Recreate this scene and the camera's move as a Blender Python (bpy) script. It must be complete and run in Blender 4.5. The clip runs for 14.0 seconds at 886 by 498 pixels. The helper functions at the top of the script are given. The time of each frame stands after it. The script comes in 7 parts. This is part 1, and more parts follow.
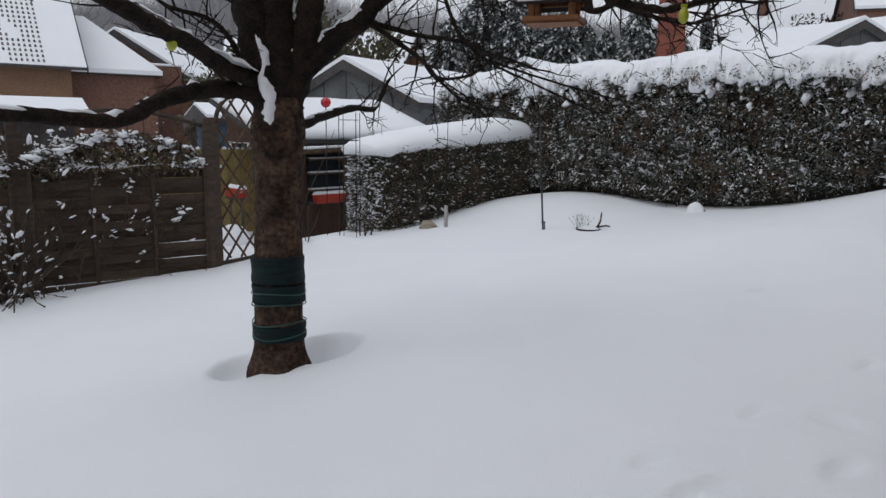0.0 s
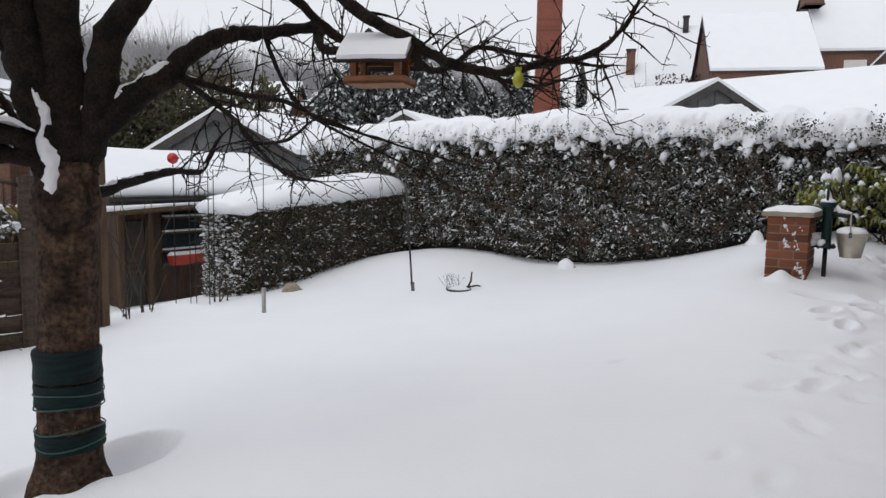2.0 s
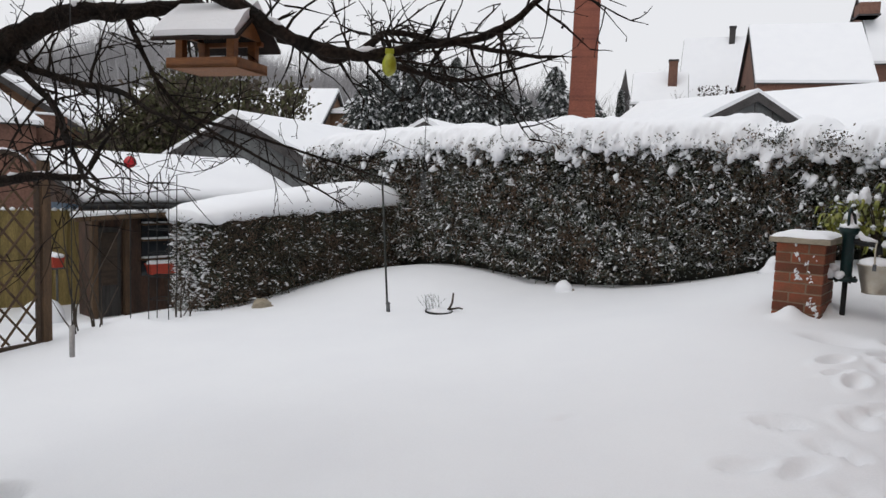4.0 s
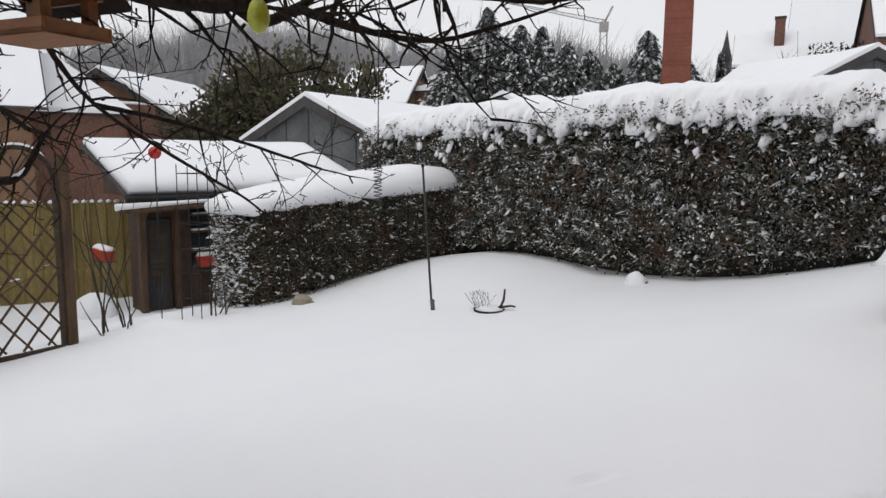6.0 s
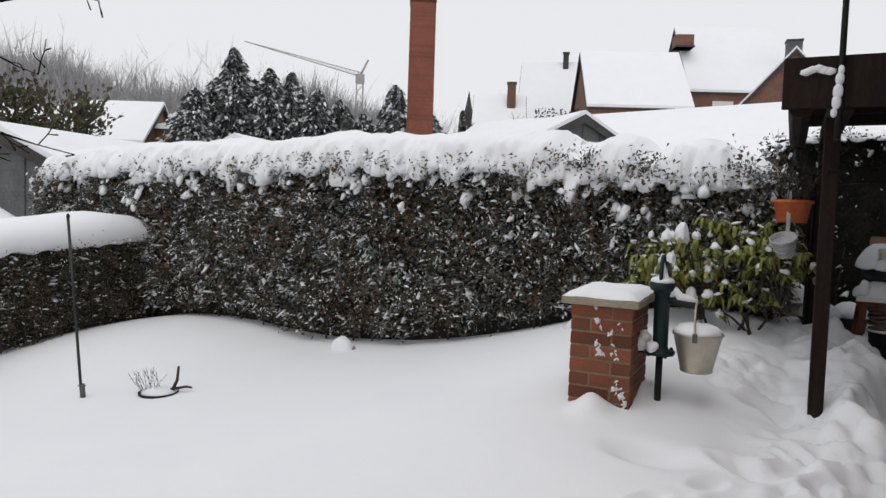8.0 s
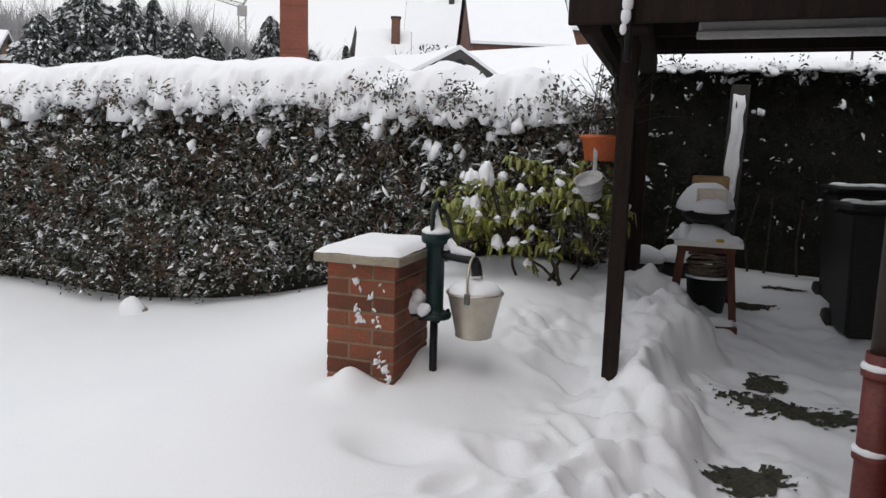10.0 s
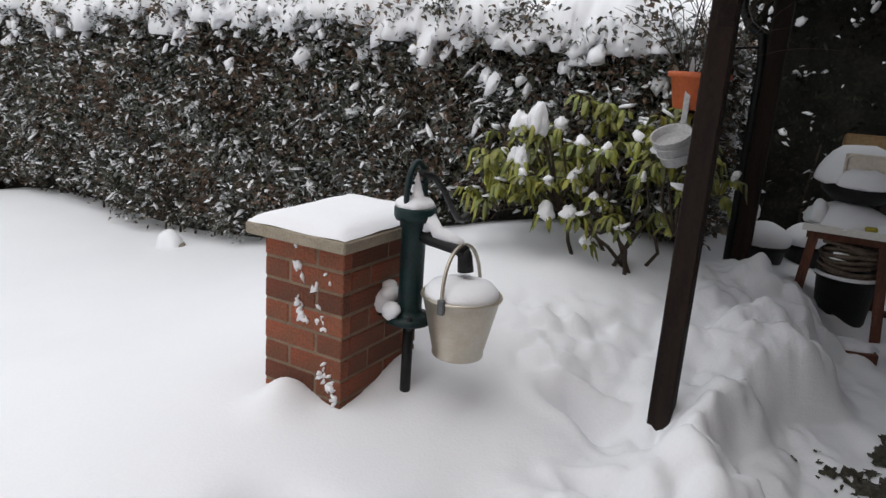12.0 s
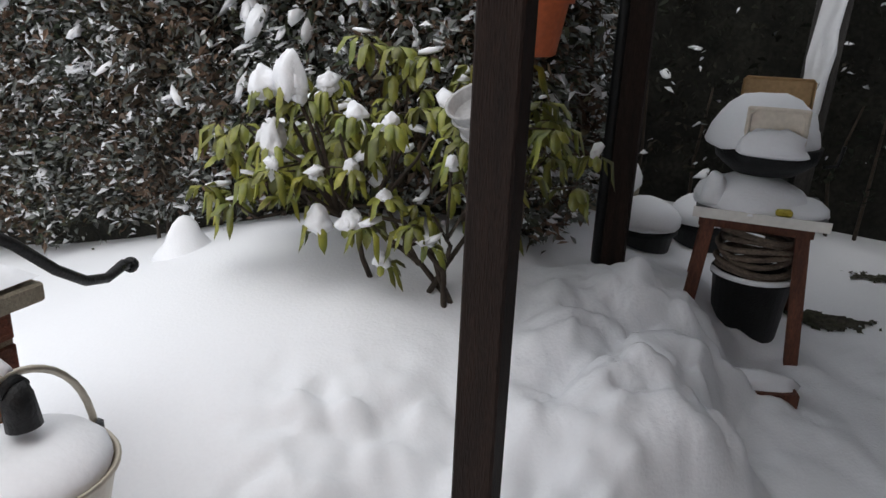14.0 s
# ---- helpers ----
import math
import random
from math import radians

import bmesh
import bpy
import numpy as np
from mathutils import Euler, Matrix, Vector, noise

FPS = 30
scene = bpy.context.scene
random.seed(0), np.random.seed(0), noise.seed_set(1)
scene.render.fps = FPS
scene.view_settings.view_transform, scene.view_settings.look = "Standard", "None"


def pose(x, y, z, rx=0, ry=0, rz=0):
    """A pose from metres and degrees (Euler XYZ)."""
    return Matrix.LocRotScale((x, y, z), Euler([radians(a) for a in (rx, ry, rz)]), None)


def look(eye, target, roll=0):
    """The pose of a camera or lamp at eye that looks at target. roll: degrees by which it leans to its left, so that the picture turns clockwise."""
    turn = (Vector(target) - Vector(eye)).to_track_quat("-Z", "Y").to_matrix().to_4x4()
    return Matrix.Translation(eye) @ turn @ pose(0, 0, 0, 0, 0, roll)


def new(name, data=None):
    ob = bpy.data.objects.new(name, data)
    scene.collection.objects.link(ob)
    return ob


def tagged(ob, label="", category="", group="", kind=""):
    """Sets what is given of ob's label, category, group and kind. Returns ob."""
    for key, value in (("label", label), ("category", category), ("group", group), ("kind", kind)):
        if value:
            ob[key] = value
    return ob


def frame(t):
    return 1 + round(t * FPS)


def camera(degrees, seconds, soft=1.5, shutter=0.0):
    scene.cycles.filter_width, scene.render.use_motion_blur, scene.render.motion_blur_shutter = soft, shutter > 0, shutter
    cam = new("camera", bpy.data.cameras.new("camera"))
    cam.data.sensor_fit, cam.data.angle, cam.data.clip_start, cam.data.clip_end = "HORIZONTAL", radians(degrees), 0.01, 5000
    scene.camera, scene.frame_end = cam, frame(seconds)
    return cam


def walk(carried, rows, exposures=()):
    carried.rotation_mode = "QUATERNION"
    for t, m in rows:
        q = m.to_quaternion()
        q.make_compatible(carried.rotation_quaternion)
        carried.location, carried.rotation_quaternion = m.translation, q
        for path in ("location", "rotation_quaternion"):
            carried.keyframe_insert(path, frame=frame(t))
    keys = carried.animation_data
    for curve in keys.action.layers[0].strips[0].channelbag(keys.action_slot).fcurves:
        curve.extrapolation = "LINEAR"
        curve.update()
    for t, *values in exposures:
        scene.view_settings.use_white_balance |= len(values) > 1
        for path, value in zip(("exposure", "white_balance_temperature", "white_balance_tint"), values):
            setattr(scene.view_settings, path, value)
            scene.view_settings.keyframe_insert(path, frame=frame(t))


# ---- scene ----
cam = camera(65.1, 14.0)
PATH = [
    (0, (0.144, -0.866, 1.648), (-0.061, 1.092, 1.298), 0.9),
    (0.5, (0.135, -0.818, 1.689), (0.027, 1.161, 1.42), 1.0),
    (1, (0.301, -0.648, 1.726), (0.147, 1.336, 1.528), 2.0),
    (1.5, (0.378, -0.463, 1.733), (0.281, 1.524, 1.52), 2.6),
    (2, (0.472, -0.34, 1.766), (0.571, 1.646, 1.558), 1.0),
    (2.5, (0.725, -0.162, 1.777), (0.721, 1.831, 1.612), 2.9),
    (5, (1.444, 0.939, 1.854), (1.418, 2.923, 1.6), 1.0),
    (5.5, (1.56, 1.188, 1.884), (1.514, 3.165, 1.59), -1.0),
    (6, (1.715, 1.421, 1.9), (1.43, 3.383, 1.64), 0.5),
    (6.5, (1.748, 1.648, 1.9), (1.247, 3.567, 1.644), -0.4),
    (7, (1.92, 1.885, 1.952), (1.708, 3.868, 1.799), -0.3),
    (7.5, (2.186, 2.139, 1.992), (2.171, 4.138, 1.932), 1.7),
    (8, (2.406, 2.364, 1.982), (2.795, 4.322, 1.867), 1.9),
    (8.4, (2.521, 2.424, 1.988), (3.232, 4.291, 1.893), 0.7),
    (8.7, (2.677, 2.487, 1.983), (3.474, 4.314, 1.821), -1.7),
    (11, (3.842, 3.332, 2.026), (4.374, 5.235, 1.719), 1.8),
    (11.5, (4.056, 3.569, 2.082), (4.529, 5.481, 1.735), 0.2),
    (12, (4.298, 3.773, 2.069), (4.585, 5.688, 1.568), 4.0),
    (12.5, (4.44, 4.077, 2.029), (4.522, 5.983, 1.428), 3.1),
    (13, (4.638, 4.392, 2.037), (4.88, 6.266, 1.381), 2.3),
    (13.5, (4.845, 4.658, 2.055), (4.968, 6.512, 1.315), 1.1),
    (14, (5.126, 4.946, 2.072), (5.656, 6.763, 1.426), 2.3),
]
walk(cam, [(t, look(eye, target, roll)) for t, eye, target, roll in PATH], [(0, -0.22, 6150, 10), (1.0, -0.03, 6250, 10), (2.5, 0.1, 6420, 10), (5.0, 0.08, 6530, 10), (8.5, 0.10, 6550, 10), (11.0, 0.38, 6530, 10), (12.5, 0.42, 6500, 10), (13.5, 0.51, 6470, 10), (14.0, 0.68, 6450, 10)])

# ---------- world, sun, exposure ----------
world = bpy.data.worlds.new("winter_sky")
scene.world = world
world.use_nodes = True
wn = world.node_tree.nodes
wl = world.node_tree.links
wn.clear()
w_out = wn.new("ShaderNodeOutputWorld")
w_bg = wn.new("ShaderNodeBackground")
w_sky = wn.new("ShaderNodeTexSky")
w_sky.sky_type = "NISHITA"
w_sky.sun_disc = False
w_sky.sun_elevation = radians(32)
w_sky.sun_rotation = radians(200)
w_sky.air_density = 1.0
w_sky.dust_density = 6.0
w_cloud = wn.new("ShaderNodeMixRGB")
w_cloud.inputs["Fac"].default_value = 0.93
w_cloud.inputs["Color2"].default_value = (7.6, 7.65, 7.9, 1)
w_bg.inputs["Strength"].default_value = 0.105
wl.new(w_sky.outputs["Color"], w_cloud.inputs["Color1"])
wl.new(w_cloud.outputs["Color"], w_bg.inputs["Color"])
wl.new(w_bg.outputs["Background"], w_out.inputs["Surface"])
sun = bpy.data.lights.new("sun", "SUN")
sun.energy, sun.angle, sun.color = 0.6, radians(40), (1.0, 0.97, 0.93)
sun_ob = new("sun", sun)
sun_ob.matrix_world = look((0, 0, 30), (8, 9, 0))

# ---------- garden frame ----------
# u runs along the tall hedge, v across the lawn towards it
UX, UY, VX, VY = 0.79, -0.613, 0.613, 0.79


def W(u, v, z=0.0):
    return Vector((u * UX + v * VX, u * UY + v * VY, z))


def P(u, v, z=0.0, rz=0.0):
    """Pose of a thing in the garden frame: its x along u, its y along v."""
    return Matrix.Translation(W(u, v, z)) @ pose(0, 0, 0, 0, 0, math.degrees(math.atan2(UY, UX)) + rz)


# snow surface: a slope that rises towards the house, with banks and dips
SPOTS = [(-1.45, 3.5, 0.0), (-3.03, 7.7, -0.05), (-3.36, 6.94, -0.05), (-2.63, 8.04, 0.03), (0.61, 8.81, 0.25),
         (1.23, 8.84, 0.26), (2.98, 9.85, 0.45), (4.32, 6.07, 0.84), (4.04, 6.3, 0.82), (5.5, 6.02, 0.82),
         (6.9, 7.2, 0.92), (7.2, 7.0, 0.86), (6.75, 7.85, 1.08), (6.15, 6.95, 1.05), (6.95, 8.6, 1.1), (4.58, 6.2, 0.81), (-4.7, 5.85, -0.15), (-1.87, 9.66, 0.05),
         (0.0, 10.6, 0.42), (1.0, 11.4, 0.55), (4.85, 8.5, 0.95), (5.6, 7.4, 1.17), (5.95, 7.15, 1.14), (0.1, -0.8, 0.2), (2.6, 2.5, 0.5), (4.6, 4.0, 0.72), (5.7, 4.6, 0.7), (6.5, 5.5, 0.72)]
SP = np.array(SPOTS)
PLANE = (0.259, 0.0987, -0.0038)
SPR = SP[:, 2] - (PLANE[0] + PLANE[1] * SP[:, 0] + PLANE[2] * SP[:, 1])
K = np.exp(-((SP[:, None, :2] - SP[None, :, :2]) ** 2).sum(-1) / (2 * 1.1 ** 2)) + 0.06 * np.eye(len(SP))
KW = np.linalg.solve(K, SPR)


def ground_base(x, y):
    x, y = np.asarray(x, float), np.asarray(y, float)
    xc, yc = np.clip(x, -5.5, 8), np.clip(y, -6, 13)
    z = PLANE[0] + PLANE[1] * xc + PLANE[2] * yc
    d2 = (x[..., None] - SP[:, 0]) ** 2 + (y[..., None] - SP[:, 1]) ** 2
    z = z + (np.exp(-d2 / (2 * 1.1 ** 2)) * KW).sum(-1)
    u, v = x * UX + y * UY, x * VX + y * VY
    out = np.clip(np.maximum.reduce([(-8.0 - u) / 1.6, (v - 11.6) / 2.0, (u - 9) / 6, (-8 - v) / 6]), 0, 1)
    out = out * out * (3 - 2 * out)
    return z * (1 - out) + -0.38 * out


def gz(x, y):
    return float(ground_fine(np.array([x]), np.array([y]))[0])


def gw(u, v):
    p = W(u, v)
    return gz(p.x, p.y)




def wave_noise(x, y, scale, seed):
    r = np.random.default_rng(seed)
    z = np.zeros_like(x)
    for _ in range(9):
        a, f, p = r.uniform(0, 2 * np.pi), r.uniform(0.6, 1.7) / scale, r.uniform(0, 6.28)
        z = z + np.sin((x * np.cos(a) + y * np.sin(a)) * 2 * np.pi * f + p + 1.3 * np.sin((x * np.sin(a * 3) + y * np.cos(a * 3)) * 2 * np.pi * f * 0.6))
    return z / 9


# where feet have sunk in: u, v, turn, depth and size
pr = random.Random(17)
PRINTS = [(-0.57, 1.9, 1.2, 0.03, 0.45), (-0.33, 1.75, 1.4, 0.035, 0.5), (-0.28, 1.86, 0.2, 0.03, 0.45), (-0.4, 2.6, 1.3, 0.022, 0.55), (-0.15, 3.5, 1.2, 0.025, 0.6), (0.05, 2.25, 1.3, 0.03, 0.6), (-1.2, 4.75, 1.0, 0.02, 0.5),
          (-0.05, 6.35, 1.1, 0.050, 0.75), (0.13, 5.97, 1.6, 0.047, 0.75), (0.23, 5.33, 2.1, 0.044, 0.75), (0.19, 4.89, 2.6, 0.041, 0.75), (-0.10, 5.12, 3.1, 0.050, 0.75), (-0.12, 4.55, 3.6, 0.047, 0.75), (0.11, 4.62, 1.1, 0.044, 0.75)]
for k in range(14):
    PRINTS.append((0.1 + 0.2 * (k % 2) + pr.gauss(0, 0.1), 2.7 + 0.34 * k + pr.gauss(0, 0.08), pr.uniform(0, 3.1), pr.uniform(0.012, 0.03), pr.uniform(0.45, 0.75)))
for k in range(20):
    PRINTS.append((pr.uniform(0.35, 1.0), pr.uniform(5.9, 8.3), pr.uniform(0, 3.14), pr.uniform(0.03, 0.075), pr.uniform(0.6, 1.05)))


def clods(x, y, cell, seed):
    """Broken lumps of snow: rounded tops of uneven size on a jittered grid."""
    i0, j0 = np.floor(x / cell), np.floor(y / cell)
    best = np.zeros_like(x)
    for di in (-1, 0, 1):
        for dj in (-1, 0, 1):
            i, j = i0 + di, j0 + dj
            h = np.sin(i * 127.1 + j * 311.7 + seed * 17.3) * 43758.5453
            a = h - np.floor(h)
            h = np.sin(i * 269.5 + j * 183.3 + seed * 9.1) * 43758.5453
            b = h - np.floor(h)
            c = (a * 7.13 + b * 3.7) % 1.0
            q = ((x - (i + a) * cell) ** 2 * (0.7 + 0.9 * b) + (y - (j + b) * cell) ** 2 * (1.6 - 0.9 * b)) / (cell * (0.45 + 0.45 * c)) ** 2
            best = np.maximum(best, (0.3 + 0.7 * c) * np.sqrt(np.clip(1 - q, 0, 1)))
    return best


def ground_fine(x, y):
    x, y = np.asarray(x, float), np.asarray(y, float)
    z = ground_base(x, y)
    u, v = x * UX + y * UY, x * VX + y * VY
    lawn = np.clip((12 - np.hypot(x - 1, y - 5)) / 4, 0, 1)
    z = z + lawn * 0.028 * wave_noise(x, y, 3.2, 3) + lawn * 0.005 * wave_noise(x, y, 0.7, 4)
    # hollow round the trunk, scooped deeper on its lee side
    e = np.sqrt((x + 1.22) ** 2 / 0.24 ** 2 + (y - 3.90) ** 2 / 0.30 ** 2)
    z = z - 0.27 * np.clip((1.1 - e) * 2.6, 0, 1)
    e2 = np.sqrt((x + 1.70) ** 2 / 0.19 ** 2 + (y - 3.56) ** 2 / 0.24 ** 2)
    z = z - 0.13 * np.clip((1.1 - e2) * 2.2, 0, 1)
    # trodden snow between the pump, the post and the covered terrace
    tread = np.clip(1.3 - np.abs(u - 0.8) / 0.55, 0, 1) * np.clip((v - 5.2) / 1.2, 0, 1) * np.clip((10.4 - v) / 0.9, 0, 1)
    rough = wave_noise(x, y, 0.62, 11)
    patchy = np.clip(0.35 + 1.6 * wave_noise(x, y, 0.9, 16), 0, 1)
    z = z + tread * (0.045 * rough + 0.035 * np.abs(wave_noise(x, y, 0.5, 12)) + patchy * (0.075 * clods(x, y, 0.19, 1) + 0.04 * clods(x, y, 0.085, 2)) + 0.006 * wave_noise(x, y, 0.07, 14) - 0.055)
    # bank shovelled up beside the post, cut steep towards the path
    edge = 1.08 + 0.24 * np.clip(v - 8.5, 0, 1) + 0.10 * np.sin(v * 5.1) + 0.06 * np.sin(v * 11.3 + 1)
    bank = np.clip((u - 0.45) / 0.35, 0, 1) * np.clip((edge - u) / 0.14, 0, 1) * np.clip((v - 7.3) / 0.5, 0, 1) * np.clip((10.3 - v) / 0.8, 0, 1)
    z = z + bank * (0.08 + 0.06 * wave_noise(x, y, 0.40, 15) + 0.12 * clods(x, y, 0.24, 3) + 0.065 * clods(x, y, 0.11, 4))
    # cleared path along the house
    path = np.clip((u - 1.0) / 0.16, 0, 1) * np.clip((2.6 - u) / 0.4, 0, 1) * np.clip((v - 5.6) / 0.8, 0, 1) * np.clip((10.6 - v) / 0.6, 0, 1)
    z = z - path * (0.085 + 0.025 * wave_noise(x, y, 0.5, 18) - np.clip(0.2 + 1.4 * wave_noise(x, y, 0.7, 24), 0, 1) * (0.035 * clods(x, y, 0.13, 5) + 0.02 * clods(x, y, 0.06, 6)))
    # single foot-prints: pits with a soft rim
    for k in range(len(PRINTS)):
        pu, pv, turn, deep, size = PRINTS[k]
        du, dv = u - pu, v - pv
        a = (du * math.cos(turn) + dv * math.sin(turn)) / (0.16 * size)
        b = (dv * math.cos(turn) - du * math.sin(turn)) / (0.075 * size)
        q = a * a + b * b
        z = z - deep * np.exp(-q ** 1.5) + 0.35 * deep * np.exp(-(np.sqrt(q) - 1.55) ** 2 * 5)
    z = z - 0.075 * np.exp(-((((u + 0.14) / 0.20) ** 2 + ((v - 6.95) / 0.13) ** 2)) ** 1.5)
    # scuffed patch before the shrub
    fresh = np.exp(-((((u - 0.2) / 0.34) ** 2 + ((v - 8.5) / 0.33) ** 2)) ** 1.5) * np.clip(0.7 + 2 * wave_noise(x, y, 0.5, 23), 0.1, 1)
    z = z + fresh * (0.06 * clods(x, y, 0.15, 7) + 0.045 * clods(x, y, 0.07, 8) + 0.05 * wave_noise(x, y, 0.3, 19) - 0.04)
    # banks along the rose bed
    z = z + 0.11 * np.exp(-((x + 2.35) / 0.4) ** 2 - ((y - 8.15) / 0.25) ** 2)
    # drift over the pillar's foot, deeper at its middle
    z = z + 0.10 * np.exp(-(((u + 0.56) / 0.10) ** 2 + ((v - 7.40) / 0.11) ** 2)) + 0.05 * np.exp(-(((u + 0.33) / 0.06) ** 2 + ((v - 7.85) / 0.14) ** 2))
    # dip at the post's foot
    z = z - 0.15 * np.exp(-(((u - 0.62) / 0.24) ** 2 + ((v - 8.2) / 0.30) ** 2))
    return z

# ---------- building helpers ----------
def link(name, bm, mats, parent=None, label="", smooth=False):
    me = bpy.data.meshes.new(name)
    bm.to_mesh(me)
    bm.free()
    for m in (mats if isinstance(mats, (list, tuple)) else [mats]):
        me.materials.append(m)
    if smooth:
        for p in me.polygons:
            p.use_smooth = True
    ob = new(name, me)
    if parent is not None:
        ob.parent = parent
    if label:
        ob["label"] = label
    return ob


def part(name, bm, material, parent, label="", smooth=False):
    return link(name, bm, material, parent, label, smooth)


def empty(name, m, label="", category="", group="", kind=""):
    ob = new(name)
    ob.empty_display_size = 0.1
    ob.matrix_world = m
    ob.matrix_basis = m
    return tagged(ob, label, category, group, kind)


def add_box(bm, x0, x1, y0, y1, z0, z1, bevel=0.0, mat=0, m=None):
    vs = [bm.verts.new(c) for c in [(x0, y0, z0), (x1, y0, z0), (x1, y1, z0), (x0, y1, z0), (x0, y0, z1), (x1, y0, z1), (x1, y1, z1), (x0, y1, z1)]]
    fs = [bm.faces.new([vs[i] for i in f]) for f in [(0, 3, 2, 1), (4, 5, 6, 7), (0, 1, 5, 4), (1, 2, 6, 5), (2, 3, 7, 6), (3, 0, 4, 7)]]
    for f in fs:
        f.material_index = mat
    if m is not None:
        bmesh.ops.transform(bm, matrix=m, verts=vs)
    if bevel > 0:
        es = list({e for f in fs for e in f.edges})
        bmesh.ops.bevel(bm, geom=es, offset=bevel, segments=1, affect="EDGES", profile=0.5)
    return vs


def box(x0, x1, y0, y1, z0, z1, bevel=0.0, m=None):
    bm = bmesh.new()
    add_box(bm, x0, x1, y0, y1, z0, z1, bevel, 0, m)
    return bm


def add_tube(bm, pts, radii, n=8, cap=True, mat=0):
    """A tube of given radii along points; the ring keeps its turn along the way."""
    pts = [Vector(p) for p in pts]
    if not isinstance(radii, (list, tuple)):
        radii = [radii] * len(pts)
    rings = []
    d0 = (pts[1] - pts[0]).normalized()
    side = d0.orthogonal().normalized()
    for i, p in enumerate(pts):
        a = pts[max(i - 1, 0)]
        b = pts[min(i + 1, len(pts) - 1)]
        d = (b - a).normalized()
        side = (side - d * side.dot(d))
        side = side.normalized() if side.length > 1e-6 else d.orthogonal().normalized()
        up = d.cross(side)
        rings.append([bm.verts.new(p + (side * math.cos(2 * math.pi * k / n) + up * math.sin(2 * math.pi * k / n)) * radii[i]) for k in range(n)])
    for r0, r1 in zip(rings, rings[1:]):
        for k in range(n):
            f = bm.faces.new((r0[k], r0[(k + 1) % n], r1[(k + 1) % n], r1[k]))
            f.material_index, f.smooth = mat, True
    if cap:
        for r in (list(reversed(rings[0])), rings[-1]):
            f = bm.faces.new(r)
            f.material_index = mat
    return rings


def tube(pts, radii, n=8):
    bm = bmesh.new()
    add_tube(bm, pts, radii, n)
    return bm


def add_lathe(bm, profile, n=24, mat=0, m=None, close=False):
    rings = []
    for r, z in profile:
        rings.append([bm.verts.new((r * math.cos(2 * math.pi * k / n), r * math.sin(2 * math.pi * k / n), z)) for k in range(n)])
    for r0, r1 in zip(rings, rings[1:]):
        for k in range(n):
            f = bm.faces.new((r0[k], r0[(k + 1) % n], r1[(k + 1) % n], r1[k]))
            f.material_index, f.smooth = mat, True
    for end, r in ((0, list(reversed(rings[0]))), (1, rings[-1])):
        if profile[-end][0] > 1e-4 or True:
            try:
                f = bm.faces.new(r)
                f.material_index = mat
            except ValueError:
                pass
    if m is not None:
        bmesh.ops.transform(bm, matrix=m, verts=[v for r in rings for v in r])
    return rings


def lathe(profile, n=24, m=None):
    bm = bmesh.new()
    add_lathe(bm, profile, n, 0, m)
    return bm


def add_poly(bm, pts, mat=0):
    f = bm.faces.new([bm.verts.new(p) for p in pts])
    f.material_index = mat
    return f


def prism(outline, y0, y1):
    """A closed outline in x and z, drawn out from y0 to y1."""
    bm = bmesh.new()
    a = [bm.verts.new((x, y0, z)) for x, z in outline]
    b = [bm.verts.new((x, y1, z)) for x, z in outline]
    n = len(a)
    bm.faces.new(a)
    bm.faces.new(list(reversed(b)))
    for i in range(n):
        bm.faces.new((a[i], b[i], b[(i + 1) % n], a[(i + 1) % n]))
    bmesh.ops.recalc_face_normals(bm, faces=bm.faces)
    return bm


def raw(name, verts, faces, mats, parent=None, label="", smooth=False, mat_ids=None):
    """A mesh straight from arrays, for large sheets and foliage."""
    me = bpy.data.meshes.new(name)
    me.from_pydata([tuple(v) for v in verts], [], [tuple(int(i) for i in f) for f in faces])
    for m in (mats if isinstance(mats, (list, tuple)) else [mats]):
        me.materials.append(m)
    if mat_ids is not None:
        me.polygons.foreach_set("material_index", np.asarray(mat_ids, dtype=np.int32))
    if smooth:
        me.polygons.foreach_set("use_smooth", np.ones(len(me.polygons), dtype=bool))
    me.update()
    ob = new(name, me)
    if parent is not None:
        ob.parent = parent
    if label:
        ob["label"] = label
    return ob


